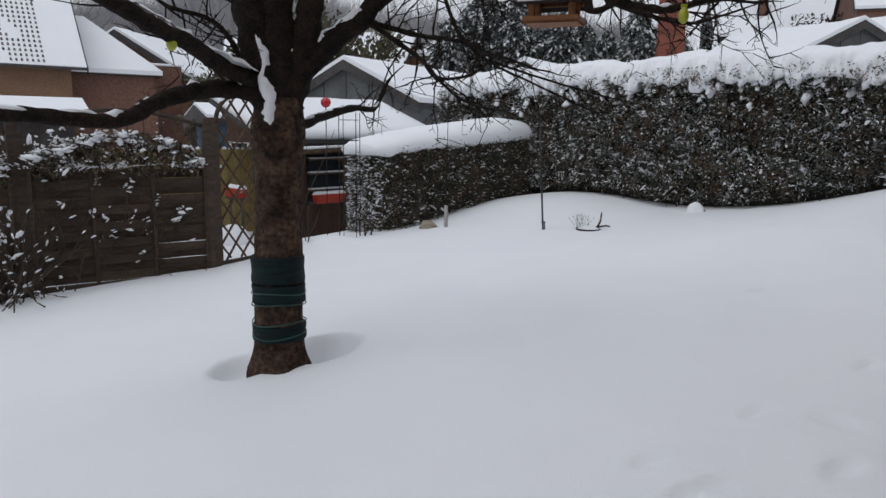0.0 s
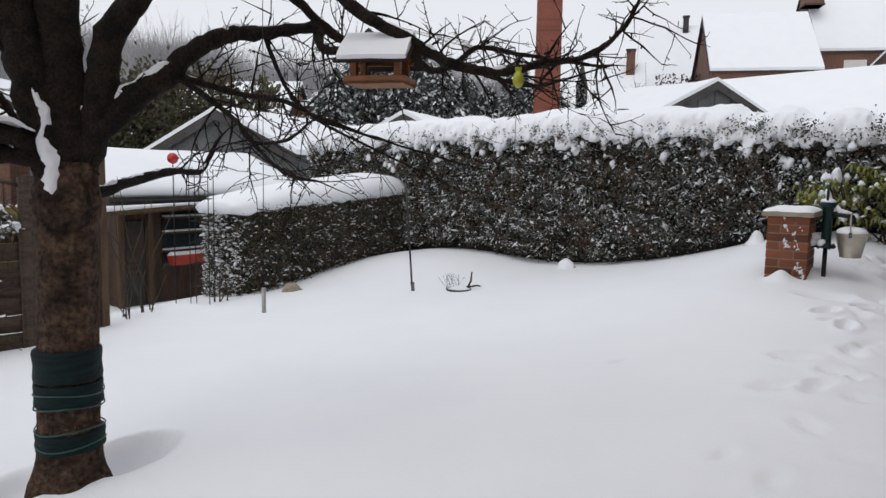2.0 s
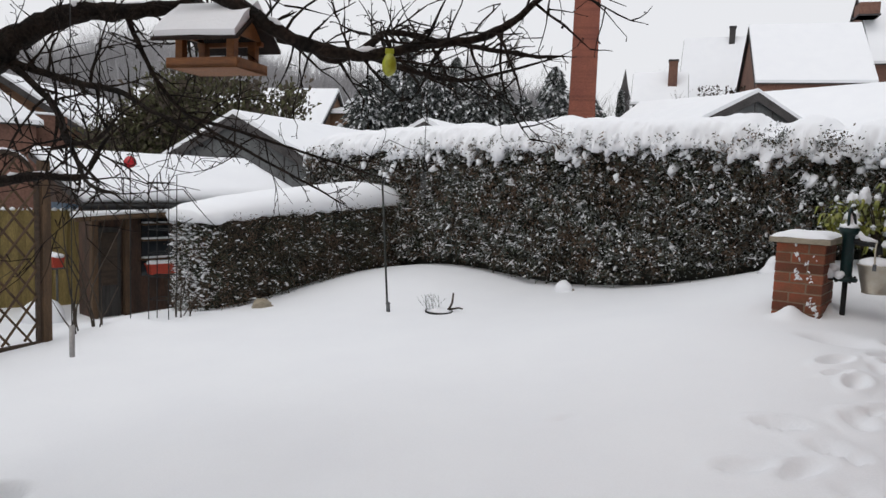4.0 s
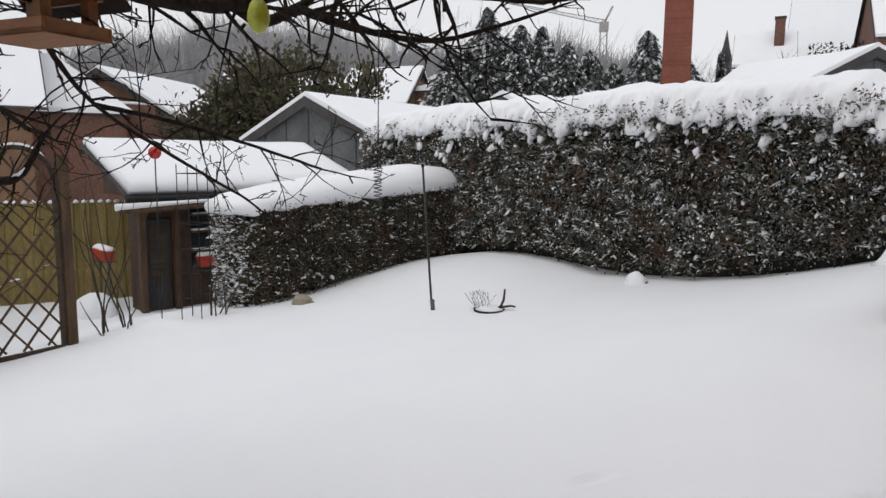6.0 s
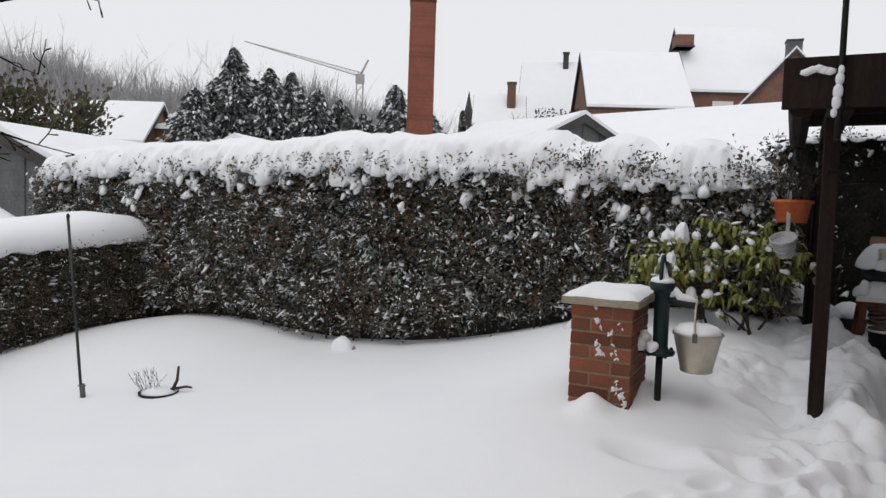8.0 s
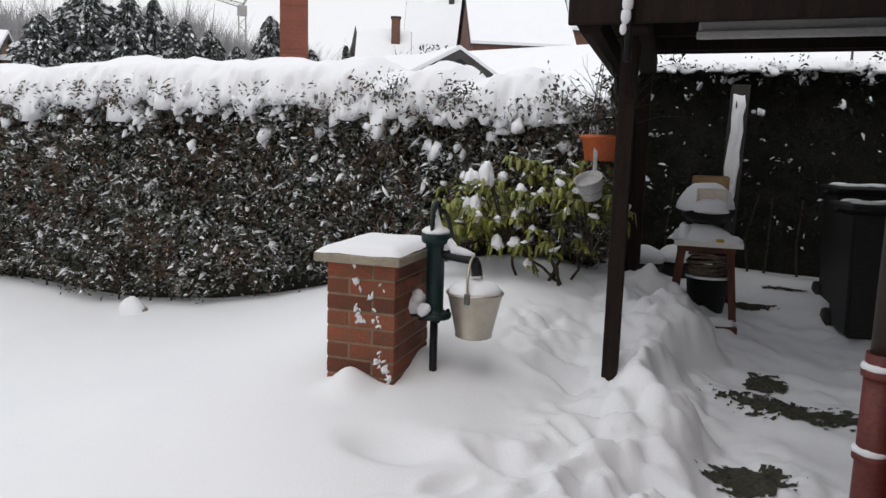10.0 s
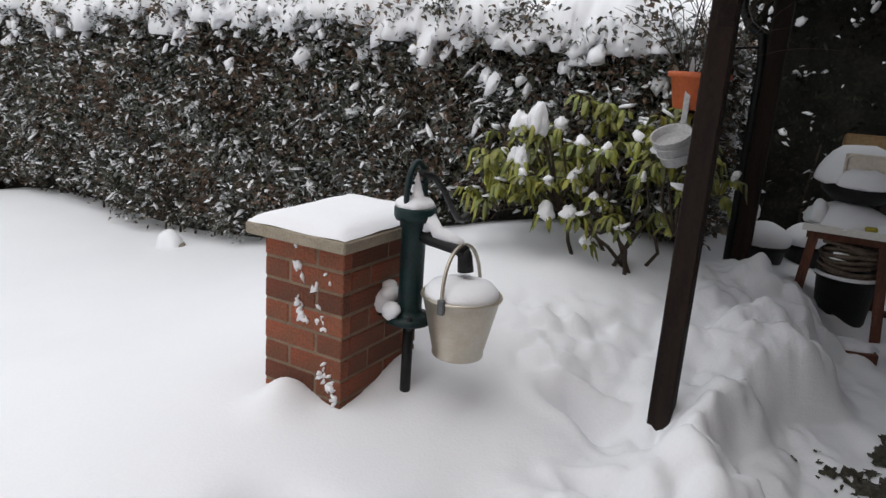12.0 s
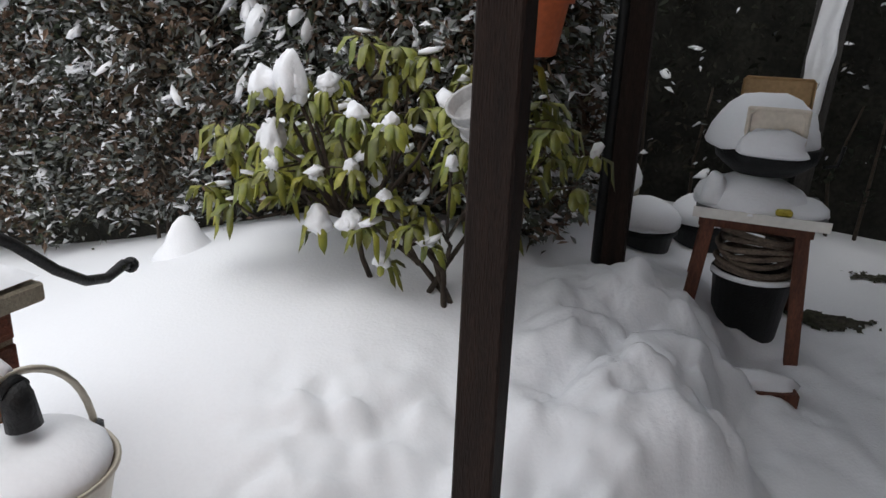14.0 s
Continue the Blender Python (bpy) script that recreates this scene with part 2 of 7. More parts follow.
# ---------- materials ----------
def material(name, base, rough=0.7, metal=0.0, var=0.25, scale=8.0, fine=60.0, bump_amount=0.2, second=None, island=0.0, obj=0.0, coord="Object", stretch=(1, 1, 1), sss=0.0, spec=0.5, relief=0.02):
    """A surface with stains at a large scale, grain at a small one, and relief from the grain."""
    m = bpy.data.materials.new(name)
    m.use_nodes = True
    nt = m.node_tree
    bsdf = nt.nodes["Principled BSDF"]
    bsdf.inputs["Roughness"].default_value = rough
    bsdf.inputs["Metallic"].default_value = metal
    bsdf.inputs["Specular IOR Level"].default_value = spec
    tc = nt.nodes.new("ShaderNodeTexCoord")
    mp = nt.nodes.new("ShaderNodeMapping")
    mp.inputs["Scale"].default_value = stretch
    nt.links.new(tc.outputs[coord], mp.inputs["Vector"])
    n1 = nt.nodes.new("ShaderNodeTexNoise")
    n1.inputs["Scale"].default_value, n1.inputs["Detail"].default_value = scale, 4
    n2 = nt.nodes.new("ShaderNodeTexNoise")
    n2.inputs["Scale"].default_value, n2.inputs["Detail"].default_value = fine, 3
    nt.links.new(mp.outputs["Vector"], n1.inputs["Vector"])
    nt.links.new(mp.outputs["Vector"], n2.inputs["Vector"])
    other = second if second else tuple(c * (1 - var * 1.6) for c in base)
    ramp = nt.nodes.new("ShaderNodeValToRGB")
    ramp.color_ramp.elements[0].position, ramp.color_ramp.elements[1].position = 0.35, 0.68
    ramp.color_ramp.elements[0].color = (*base, 1)
    ramp.color_ramp.elements[1].color = (*other, 1)
    nt.links.new(n1.outputs["Fac"], ramp.inputs["Fac"])
    mr = nt.nodes.new("ShaderNodeMapRange")
    mr.inputs["From Min"].default_value, mr.inputs["From Max"].default_value = 0.3, 0.7
    mr.inputs["To Min"].default_value, mr.inputs["To Max"].default_value = 1 - var, 1 + var
    nt.links.new(n2.outputs["Fac"], mr.inputs["Value"])
    mul = nt.nodes.new("ShaderNodeVectorMath")
    mul.operation = "SCALE"
    nt.links.new(ramp.outputs["Color"], mul.inputs[0])
    nt.links.new(mr.outputs["Result"], mul.inputs["Scale"])
    last = mul.outputs["Vector"]
    for amount, node, out in ((island, "ShaderNodeNewGeometry", "Random Per Island"), (obj, "ShaderNodeObjectInfo", "Random")):
        if amount:
            g = nt.nodes.new(node)
            r2 = nt.nodes.new("ShaderNodeMapRange")
            r2.inputs["To Min"].default_value, r2.inputs["To Max"].default_value = 1 - amount, 1 + amount
            nt.links.new(g.outputs[out], r2.inputs["Value"])
            mm = nt.nodes.new("ShaderNodeVectorMath")
            mm.operation = "SCALE"
            nt.links.new(last, mm.inputs[0])
            nt.links.new(r2.outputs["Result"], mm.inputs["Scale"])
            last = mm.outputs["Vector"]
    nt.links.new(last, bsdf.inputs["Base Color"])
    if bump_amount:
        b = nt.nodes.new("ShaderNodeBump")
        b.inputs["Strength"].default_value = bump_amount
        b.inputs["Distance"].default_value = relief
        nt.links.new(n2.outputs["Fac"], b.inputs["Height"])
        nt.links.new(b.outputs["Normal"], bsdf.inputs["Normal"])
    if sss:
        bsdf.inputs["Subsurface Weight"].default_value = sss
        bsdf.inputs["Subsurface Radius"].default_value = (0.03, 0.035, 0.04)
        bsdf.inputs["Subsurface Scale"].default_value = 0.05
    return m


M_SNOW = material("snow", (0.82, 0.84, 0.87), 0.75, var=0.012, scale=1.3, fine=90, bump_amount=0.12, second=(0.80, 0.82, 0.855), coord="Object", spec=0.25)
M_BARK = material("bark", (0.088, 0.056, 0.038), 0.95, var=0.6, scale=6, fine=26, bump_amount=1.0, second=(0.016, 0.012, 0.010), stretch=(1.2, 1.2, 1.3), relief=0.06, spec=0.15)
M_BRANCH = material("branch_bark", (0.024, 0.017, 0.013), 0.95, var=0.5, scale=12, fine=70, bump_amount=0.8, second=(0.009, 0.008, 0.007), spec=0.15)
M_BAND = material("glue_band", (0.003, 0.018, 0.017), 0.7, var=0.4, scale=14, fine=80, bump_amount=0.3, second=(0.002, 0.004, 0.006), stretch=(0.4, 0.4, 3), spec=0.2)
M_BRICK = material("brick", (0.215, 0.058, 0.029), 0.9, var=0.3, scale=7, fine=120, bump_amount=0.5, second=(0.14, 0.058, 0.03), obj=0.4)
M_BRICK_FAR = material("brick_far", (0.19, 0.098, 0.07), 0.9, var=0.25, scale=0.8, fine=9, bump_amount=0.2, second=(0.15, 0.08, 0.06))
M_MORTAR = material("mortar", (0.25, 0.19, 0.13), 0.95, var=0.2, scale=10, fine=200, bump_amount=0.5)
M_CONCRETE = material("concrete_slab", (0.33, 0.29, 0.22), 0.9, var=0.2, scale=9, fine=150, bump_amount=0.4)
M_DARKWOOD = material("dark_stained_wood", (0.022, 0.0125, 0.009), 0.8, var=0.4, scale=5, fine=60, bump_amount=0.5, second=(0.012, 0.0075, 0.006), stretch=(6, 6, 0.6), spec=0.25)
M_FENCE = material("weathered_fence_wood", (0.07, 0.047, 0.032), 0.9, var=0.4, scale=4, fine=40, bump_amount=0.6, second=(0.035, 0.026, 0.018), stretch=(1, 1, 5), obj=0.25)
M_GREENPAINT = material("green_pump_paint", (0.004, 0.024, 0.024), 0.45, var=0.3, scale=15, fine=90, bump_amount=0.15, second=(0.006, 0.015, 0.016), spec=0.3)
M_BLACKIRON = material("black_iron", (0.011, 0.012, 0.013), 0.5, var=0.3, scale=20, fine=120, bump_amount=0.2, spec=0.3)
M_ZINC = material("galvanised_zinc", (0.46, 0.41, 0.33), 0.36, metal=0.75, var=0.05, scale=18, fine=120, bump_amount=0.1, second=(0.5, 0.47, 0.4))
M_GREYMETAL = material("grey_metal", (0.13, 0.135, 0.14), 0.5, metal=0.6, var=0.2, scale=20, fine=90, bump_amount=0.1)
M_RED = material("red_plastic", (0.45, 0.045, 0.02), 0.5, var=0.15, scale=8, fine=60, bump_amount=0.1)
M_TERRA = material("terracotta_plastic", (0.5, 0.11, 0.03), 0.55, var=0.15, scale=8, fine=60, bump_amount=0.1)
M_YELLOWFENCE = material("ochre_fence_wood", (0.31, 0.235, 0.085), 0.85, var=0.25, scale=3, fine=30, bump_amount=0.3, stretch=(4, 4, 0.7), obj=0.15)
M_GREYWALL = material("grey_fibre_cement", (0.115, 0.12, 0.122), 0.9, var=0.2, scale=1.5, fine=12, bump_amount=0.2)
M_SLATE = material("dark_roof", (0.06, 0.055, 0.055), 0.85, var=0.25, scale=2, fine=20, bump_amount=0.2)
M_LEAF = material("hedge_leaf", (0.046, 0.062, 0.038), 0.75, var=0.35, scale=2.5, fine=25, bump_amount=0.0, second=(0.075, 0.055, 0.034), island=0.5, spec=0.25)
# hedge leaf with the shade behind the covered terrace put into its colour
M_LEAF_SHADED = material("shaded_hedge_leaf", (0.013, 0.018, 0.011), 0.75, var=0.35, scale=2.5, fine=25, bump_amount=0.0, second=(0.018, 0.015, 0.010), island=0.5, spec=0.2)
M_LEAFBROWN = material("winter_brown_leaf", (0.15, 0.098, 0.066), 0.75, var=0.35, scale=2.5, fine=25, bump_amount=0.0, second=(0.06, 0.045, 0.03), island=0.5)
M_LEAFSNOW = material("snow_on_leaves", (0.80, 0.82, 0.85), 0.8, var=0.02, scale=6, fine=60, bump_amount=0.15, spec=0.2)
M_FROST = material("frosted_leaf", (0.20, 0.215, 0.205), 0.7, var=0.3, scale=6, fine=40, bump_amount=0.0, second=(0.09, 0.10, 0.085), island=0.5, spec=0.2)
M_HEDGECORE = material("hedge_inner_shade", (0.022, 0.022, 0.016), 1.0, var=0.4, scale=6, fine=40, bump_amount=0.6)
M_TWIG = material("twig", (0.06, 0.045, 0.032), 0.9, var=0.3, scale=10, fine=60, bump_amount=0.3)
M_RHODO = material("rhododendron_leaf", (0.21, 0.205, 0.03), 0.42, var=0.25, scale=9, fine=30, bump_amount=0.0, second=(0.11, 0.14, 0.03), island=0.5)
# needle green greyed and lifted to carry the distant haze
M_CONIFER = material("hazed_conifer_needles", (0.088, 0.10, 0.095), 0.85, var=0.3, scale=1, fine=8, bump_amount=0.0, island=0.4)
M_GRASS = material("bare_winter_turf", (0.035, 0.037, 0.02), 0.95, var=0.5, scale=9, fine=50, bump_amount=0.8, second=(0.05, 0.045, 0.035))
M_WOODORANGE = material("oiled_pine", (0.24, 0.09, 0.022), 0.6, var=0.2, scale=5, fine=40, bump_amount=0.2, stretch=(1, 6, 6))
M_RUSTWOOD = material("red_stained_wood", (0.13, 0.045, 0.025), 0.75, var=0.3, scale=6, fine=50, bump_amount=0.3, stretch=(5, 5, 1))
M_WHITE = material("white_paint", (0.72, 0.71, 0.67), 0.5, var=0.06, scale=4, fine=40, bump_amount=0.05)
M_GLASS = material("dark_window_glass", (0.03, 0.035, 0.04), 0.08, var=0.1, scale=2, fine=10, bump_amount=0.0)
# far twigs paled: the haze of falling snow is mixed into this colour
M_FARWOOD = material("hazed_far_twigs", (0.36, 0.355, 0.365), 0.95, var=0.2, scale=0.5, fine=6, bump_amount=0.0)

# ---------- ground: one sheet of snow to the horizon ----------
def axis(lo, hi, step, far, fine):
    mid = list(np.arange(lo, fine[0], step)) + list(np.arange(fine[0], fine[1], 0.022)) + list(np.arange(fine[1], hi + 1e-6, step))
    a, s, q = [], step, lo
    while q > -far:
        s *= 1.22
        q -= s
        a.append(q)
    b, s, q = [], step, hi
    while q < far:
        s *= 1.22
        q += s
        b.append(q)
    return np.array(a[::-1] + mid + b)


gx, gy = axis(-6.0, 8.6, 0.045, 2500, (3.6, 7.4)), axis(-1.0, 12.0, 0.045, 2500, (4.2, 8.2))
GX, GY = np.meshgrid(gx, gy, indexing="ij")
GZ = np.concatenate([ground_fine(GX[i:i + 40], GY[i:i + 40]) for i in range(0, len(gx), 40)])
nx, ny = len(gx), len(gy)
idx = np.arange(nx * ny).reshape(nx, ny)
quads = np.stack([idx[:-1, :-1], idx[1:, :-1], idx[1:, 1:], idx[:-1, 1:]], -1).reshape(-1, 4)
ground = raw("ground", np.stack([GX, GY, GZ], -1).reshape(-1, 3), quads, M_SNOW, smooth=True)
tagged(ground, "deep fresh snow lying over a sloping garden lawn", "snow", kind="structure")


# ---------- foliage makers ----------
def unit(a):
    return a / np.maximum(np.linalg.norm(a, axis=-1, keepdims=True), 1e-9)


def leaf_quads(centre, way, length, width, r, droop=0.25):
    """Leaves as bent kites: base, two sides and a tip, each with its own turn about its stalk."""
    n = len(centre)
    way = unit(way)
    side = unit(np.cross(way, r.normal(size=(n, 3))))
    nor = np.cross(side, way)
    L, w = np.asarray(length)[:, None], np.asarray(width)[:, None]
    base = centre - way * L * 0.5
    tip = centre + way * L * 0.5 - np.array([0, 0, 1]) * L * droop
    a = centre + side * w * 0.5 + nor * w * 0.15
    b = centre - side * w * 0.5 + nor * w * 0.15
    v = np.stack([base, a, tip, b], 1).reshape(-1, 3)
    f = np.arange(4 * n).reshape(n, 4)
    return v, f


ICO_V = unit(np.array([(-1, 1.618, 0), (1, 1.618, 0), (-1, -1.618, 0), (1, -1.618, 0), (0, -1, 1.618), (0, 1, 1.618),
                       (0, -1, -1.618), (0, 1, -1.618), (1.618, 0, -1), (1.618, 0, 1), (-1.618, 0, -1), (-1.618, 0, 1)]))
ICO_F = np.array([(0, 11, 5), (0, 5, 1), (0, 1, 7), (0, 7, 10), (0, 10, 11), (1, 5, 9), (5, 11, 4), (11, 10, 2), (10, 7, 6), (7, 1, 8),
                  (3, 9, 4), (3, 4, 2), (3, 2, 6), (3, 6, 8), (3, 8, 9), (4, 9, 5), (2, 4, 11), (6, 2, 10), (8, 6, 7), (9, 8, 1)])


def blobs(centre, size, way, r, flat=0.55, long=1.5):
    """Small lumps of snow, uneven, longer along their twig and flat below."""
    n = len(centre)
    way = unit(way * np.array([1, 1, 0.55]))
    side = unit(np.cross(way, np.array([0, 0, 1.0]) + 0.001))
    up = np.cross(side, way)
    t = ICO_V[None] * (1 + 0.28 * r.normal(size=(n, 12, 1)))
    s = np.asarray(size)[:, None, None]
    z = np.where(t[..., 2:3] < 0, t[..., 2:3] * 0.5, t[..., 2:3])
    p = centre[:, None] + s * (t[..., :1] * long * way[:, None] + t[..., 1:2] * side[:, None] + z * flat * up[:, None])
    f = (ICO_F[None] + 12 * np.arange(n)[:, None, None]).reshape(-1, 3)
    return p.reshape(-1, 3), f


def hedge_foliage(thing, spots, normals, r, per=6, leaf=0.055, snowy=0.3, frosty=0.25, snow_size=0.032, spread=0.06, lean=0.9, cushion=3, biggest=0.032, browning=0.55, green=M_LEAF):
    """Sprays of leaves standing out of a clipped face, some with a cushion of snow."""
    n = len(spots)
    way = unit(normals * lean + r.normal(size=(n, 3)) * 0.55 + np.array([0, 0, 0.25]))
    c = np.repeat(spots, per, 0) + r.normal(size=(n * per, 3)) * spread
    w = np.repeat(way, per, 0) + r.normal(size=(n * per, 3)) * 0.45
    L = leaf * r.uniform(0.6, 1.35, n * per)
    v, f = leaf_quads(c, w, L, L * r.uniform(0.3, 0.5, n * per), r)
    # patches: greener and frosted here, brown and bare there
    along = spots[:, 0] * (UX + VX) + spots[:, 1] * (UY + VY)
    patch = wave_noise(along, spots[:, 2] * 1.3, 0.75, 61) * 2.2 + wave_noise(along, spots[:, 2], 0.28, 62)
    cold = np.repeat(r.random(n) < frosty * (1 + 0.6 * patch), per)
    brown = np.repeat(r.random(n) < browning * (1 - 1.2 * patch), per)
    roll = r.random(n * per)
    ids = np.where(brown, 1, 0)
    ids = np.where(cold & (roll < 0.55), 2, ids)
    ids = np.where((roll > 1 - 0.12 * snowy) | (cold & (roll > 1 - 0.5 * snowy)), 3, ids)
    tagged(raw("foliage", v, f, [green, M_LEAFBROWN, M_FROST, M_LEAFSNOW], thing, mat_ids=ids), kind="stuff")
    pick = r.random(n) < 0.36 * snowy * np.clip(1 + 0.9 * patch, 0.12, 2.4)
    m = int(pick.sum())
    # each cushion: one larger lump at the spray's tip and crumbs round it
    c2 = np.repeat(spots[pick] + way[pick] * 0.05 + np.array([0, 0, 0.015]), cushion, 0) + r.normal(size=(m * cushion, 3)) * np.array([0.022, 0.022, 0.014])
    lead = np.where(np.arange(m * cushion) % cushion == 0, 1.7, 0.75)
    v, f = blobs(c2, np.minimum(snow_size * lead * r.lognormal(0, 0.4, m * cushion), biggest), np.repeat(way[pick] * np.array([1, 1, 0.4]) - np.array([0, 0, 0.7]), cushion, 0) + r.normal(size=(m * cushion, 3)) * 0.7, r, flat=0.45, long=2.1)
    tagged(raw("snow_tufts", v, f, M_LEAFSNOW, thing, smooth=True), kind="stuff")


def cap_sheet(name, thing, along, profile_at, label=""):
    """A blanket of snow: profiles of equal length, strung along a hedge or a wall."""
    rows = [profile_at(a) for a in along]
    m = len(rows[0])
    v = [p for row in rows for p in row]
    f = []
    for i in range(len(rows) - 1):
        for k in range(m):
            f.append((i * m + k, i * m + (k + 1) % m, (i + 1) * m + (k + 1) % m, (i + 1) * m + k))
    f.append(tuple(range(m - 1, -1, -1)))
    f.append(tuple((len(rows) - 1) * m + k for k in range(m)))
    return raw(name, v, f, M_SNOW, thing, label, smooth=True)


def n1(s, seed, scale=1.0):
    return noise.noise(Vector((s / scale, seed * 7.3, 1.7)))


def n2(a, b, seed, scale=1.0):
    return noise.noise(Vector((a / scale, b / scale, seed * 5.1)))


# ---------- the tall clipped hedge ----------
def tall_hedge(name, u0, u1, v0, depth, top_at, label, r, per_m2=460, snowy=0.26, cap=0.42, lift=0.32, frosty=0.8, broken=True, browning=0.6, green=M_LEAF):
    th = empty(name, Matrix.Identity(4), label, "hedge")
    n = max(int((u1 - u0) / 0.25), 2)
    us = np.linspace(u0, u1, n + 1)
    # inside: an uneven body coloured dark as leaf shade, open and stemmy below
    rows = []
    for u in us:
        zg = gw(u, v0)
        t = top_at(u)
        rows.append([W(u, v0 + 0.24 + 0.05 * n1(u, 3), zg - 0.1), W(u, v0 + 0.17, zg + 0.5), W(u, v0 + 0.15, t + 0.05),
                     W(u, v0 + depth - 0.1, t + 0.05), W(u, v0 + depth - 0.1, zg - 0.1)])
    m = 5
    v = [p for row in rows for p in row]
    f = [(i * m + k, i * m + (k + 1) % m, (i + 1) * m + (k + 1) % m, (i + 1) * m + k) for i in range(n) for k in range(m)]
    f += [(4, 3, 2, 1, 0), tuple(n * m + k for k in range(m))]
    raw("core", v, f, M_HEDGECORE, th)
    # leaves on the front, the two ends and the crest
    k = int((u1 - u0) * 1.9 * per_m2)
    u = r.uniform(u0, u1, k)
    g = np.array([gw(a, v0) for a in np.linspace(u0, u1, 60)])
    zg = np.interp(u, np.linspace(u0, u1, 60), g)
    zt = np.interp(u, us, [top_at(a) for a in us])
    q = r.random(k) ** 0.9
    z = zg + 0.1 + (zt - zg) * q
    bulge = np.array([0.10 * n2(a, b, 2, 0.7) + 0.11 * n2(a, b, 4, 0.2) for a, b in zip(u, z)])
    low = np.clip((0.3 - (z - zg)) / 0.3, 0, 1)
    vv = v0 + bulge + r.normal(0, 0.035, k) + 0.10 * low
    spots = np.stack([u * UX + vv * VX, u * UY + vv * VY, z], -1)
    nor = np.tile(np.array([-VX, -VY, 0.15]), (k, 1))
    ends = []
    for ue, sgn in ((u0, -1), (u1, 1)):
        ke = int(depth * 1.9 * per_m2)
        va, qa = r.uniform(v0, v0 + depth, ke), r.random(ke)
        ge = gw(ue, v0 + depth / 2)
        ze = ge + 0.1 + (top_at(ue) - ge) * qa
        ua = ue + r.normal(0, 0.05, ke)
        ends.append((np.stack([ua * UX + va * VX, ua * UY + va * VY, ze], -1), np.tile(np.array([sgn * UX, sgn * UY, 0.15]), (ke, 1))))
    kt = int((u1 - u0) * 26)
    ut = np.where(r.random(kt) < 0.5, r.uniform(u0, u1, kt), r.uniform(max(u0, -2.2), u1, kt))
    vt = v0 + r.uniform(-0.15, -0.04, kt)
    zt2 = np.interp(ut, us, [top_at(a) for a in us]) + r.uniform(-0.08, 0.09, kt) * (lift / 0.3) + np.where(broken & (ut > -1.9) & np.array([n1(a, 22, 0.3) > 0.06 for a in ut]), r.uniform(0, 0.26, kt), 0.0)
    ends.append((np.stack([ut * UX + vt * VX, ut * UY + vt * VY, zt2 - 0.04], -1), np.tile(np.array([-VX * 0.6, -VY * 0.6, 0.7]), (kt, 1))))
    spots = np.concatenate([spots] + [e[0] for e in ends])
    nor = np.concatenate([nor] + [e[1] for e in ends])
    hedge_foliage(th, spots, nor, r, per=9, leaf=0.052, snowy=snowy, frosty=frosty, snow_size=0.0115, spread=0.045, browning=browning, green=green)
    # heavier lumps near the top, where the blanket breaks up
    kb = int((u1 - u0) * (20 if broken else 8))
    ub = r.uniform(u0, u1, kb)
    drop = np.abs(r.normal(0, 0.19, kb))
    zb = np.interp(ub, us, [top_at(a) for a in us]) - drop + 0.05
    vb = v0 - 0.06 + r.normal(0, 0.03, kb)
    cb = np.stack([ub * UX + vb * VX, ub * UY + vb * VY, zb], -1)
    cb = np.repeat(cb, 2, 0) + r.normal(size=(kb * 2, 3)) * np.array([0.02, 0.02, 0.035])
    wb = np.stack([-VX + r.normal(0, 0.5, kb * 2), -VY + r.normal(0, 0.5, kb * 2), r.normal(-2.6, 0.6, kb * 2)], -1)
    vv2, ff2 = blobs(cb, np.minimum((0.034 if broken else 0.02) * r.lognormal(0, 0.4, kb * 2), 0.06), wb, r, flat=0.85, long=1.5)
    tagged(raw("snow_lumps", vv2, ff2, M_LEAFSNOW, th, smooth=True), kind="stuff")

    # the blanket's lower edge hangs in round-ended fingers with dark notches between them
    fr = random.Random(int(abs(v0) * 100) + 5)
    fingers, fu = [], u0 - 0.1
    while fu < u1 + 0.1:
        fingers.append((fu, fr.uniform(0.045, 0.14), min(0.075 * fr.lognormvariate(0, 0.5), 0.22) * (1 + 0.5 * n1(fu, 11, 0.8)) * (1 if broken else 0.35)))
        fu += fr.uniform(0.05, 0.16)

    def prof(u):
        t = top_at(u)
        hang, round_ = -0.035 + 0.06 * n1(u, 9, 0.5), 0.0
        for fu, fw, fl in fingers:
            d = (u - fu) / fw
            if -1 < d < 1:
                q = math.sqrt(1 - d * d)
                if fl * q > hang:
                    hang, round_ = fl * q, q
        lf = lift
        if broken and u > -2.0:
            lf = lift * (1 - min((u + 2.0) / 0.8, 1) * (0.12 + 1.1 * max(n1(u, 22, 0.3), -0.1)))
        hang = max(hang, -0.6 * lf)
        c = cap + 0.05 * n1(u, 5, 0.9) + 0.03 * n1(u, 6, 0.25) + (lf - lift) * 0.6
        o = -0.06 + 0.05 * n1(u, 7, 0.22)
        pts = [(0.14, -hang + 0.05), (o + 0.05 - 0.05 * round_, -hang)]
        for j in range(8):
            a = j / 7
            z = -hang + (lf + hang) * math.sin(a * math.pi / 2)
            w = o - 0.02 + 0.24 * a ** 2.2 - 0.06 * round_ * max(1 - 1.7 * a, 0) ** 0.7
            w += -0.08 * n2(u, z, 20, 0.16) - 0.04 * n2(u, z, 21, 0.07)
            pts.append((w, z + 0.012 * n2(u, a, 19, 0.07)))
        for j in range(1, 8):
            w = o + 0.24 + (depth - 0.2 - o) * j / 7
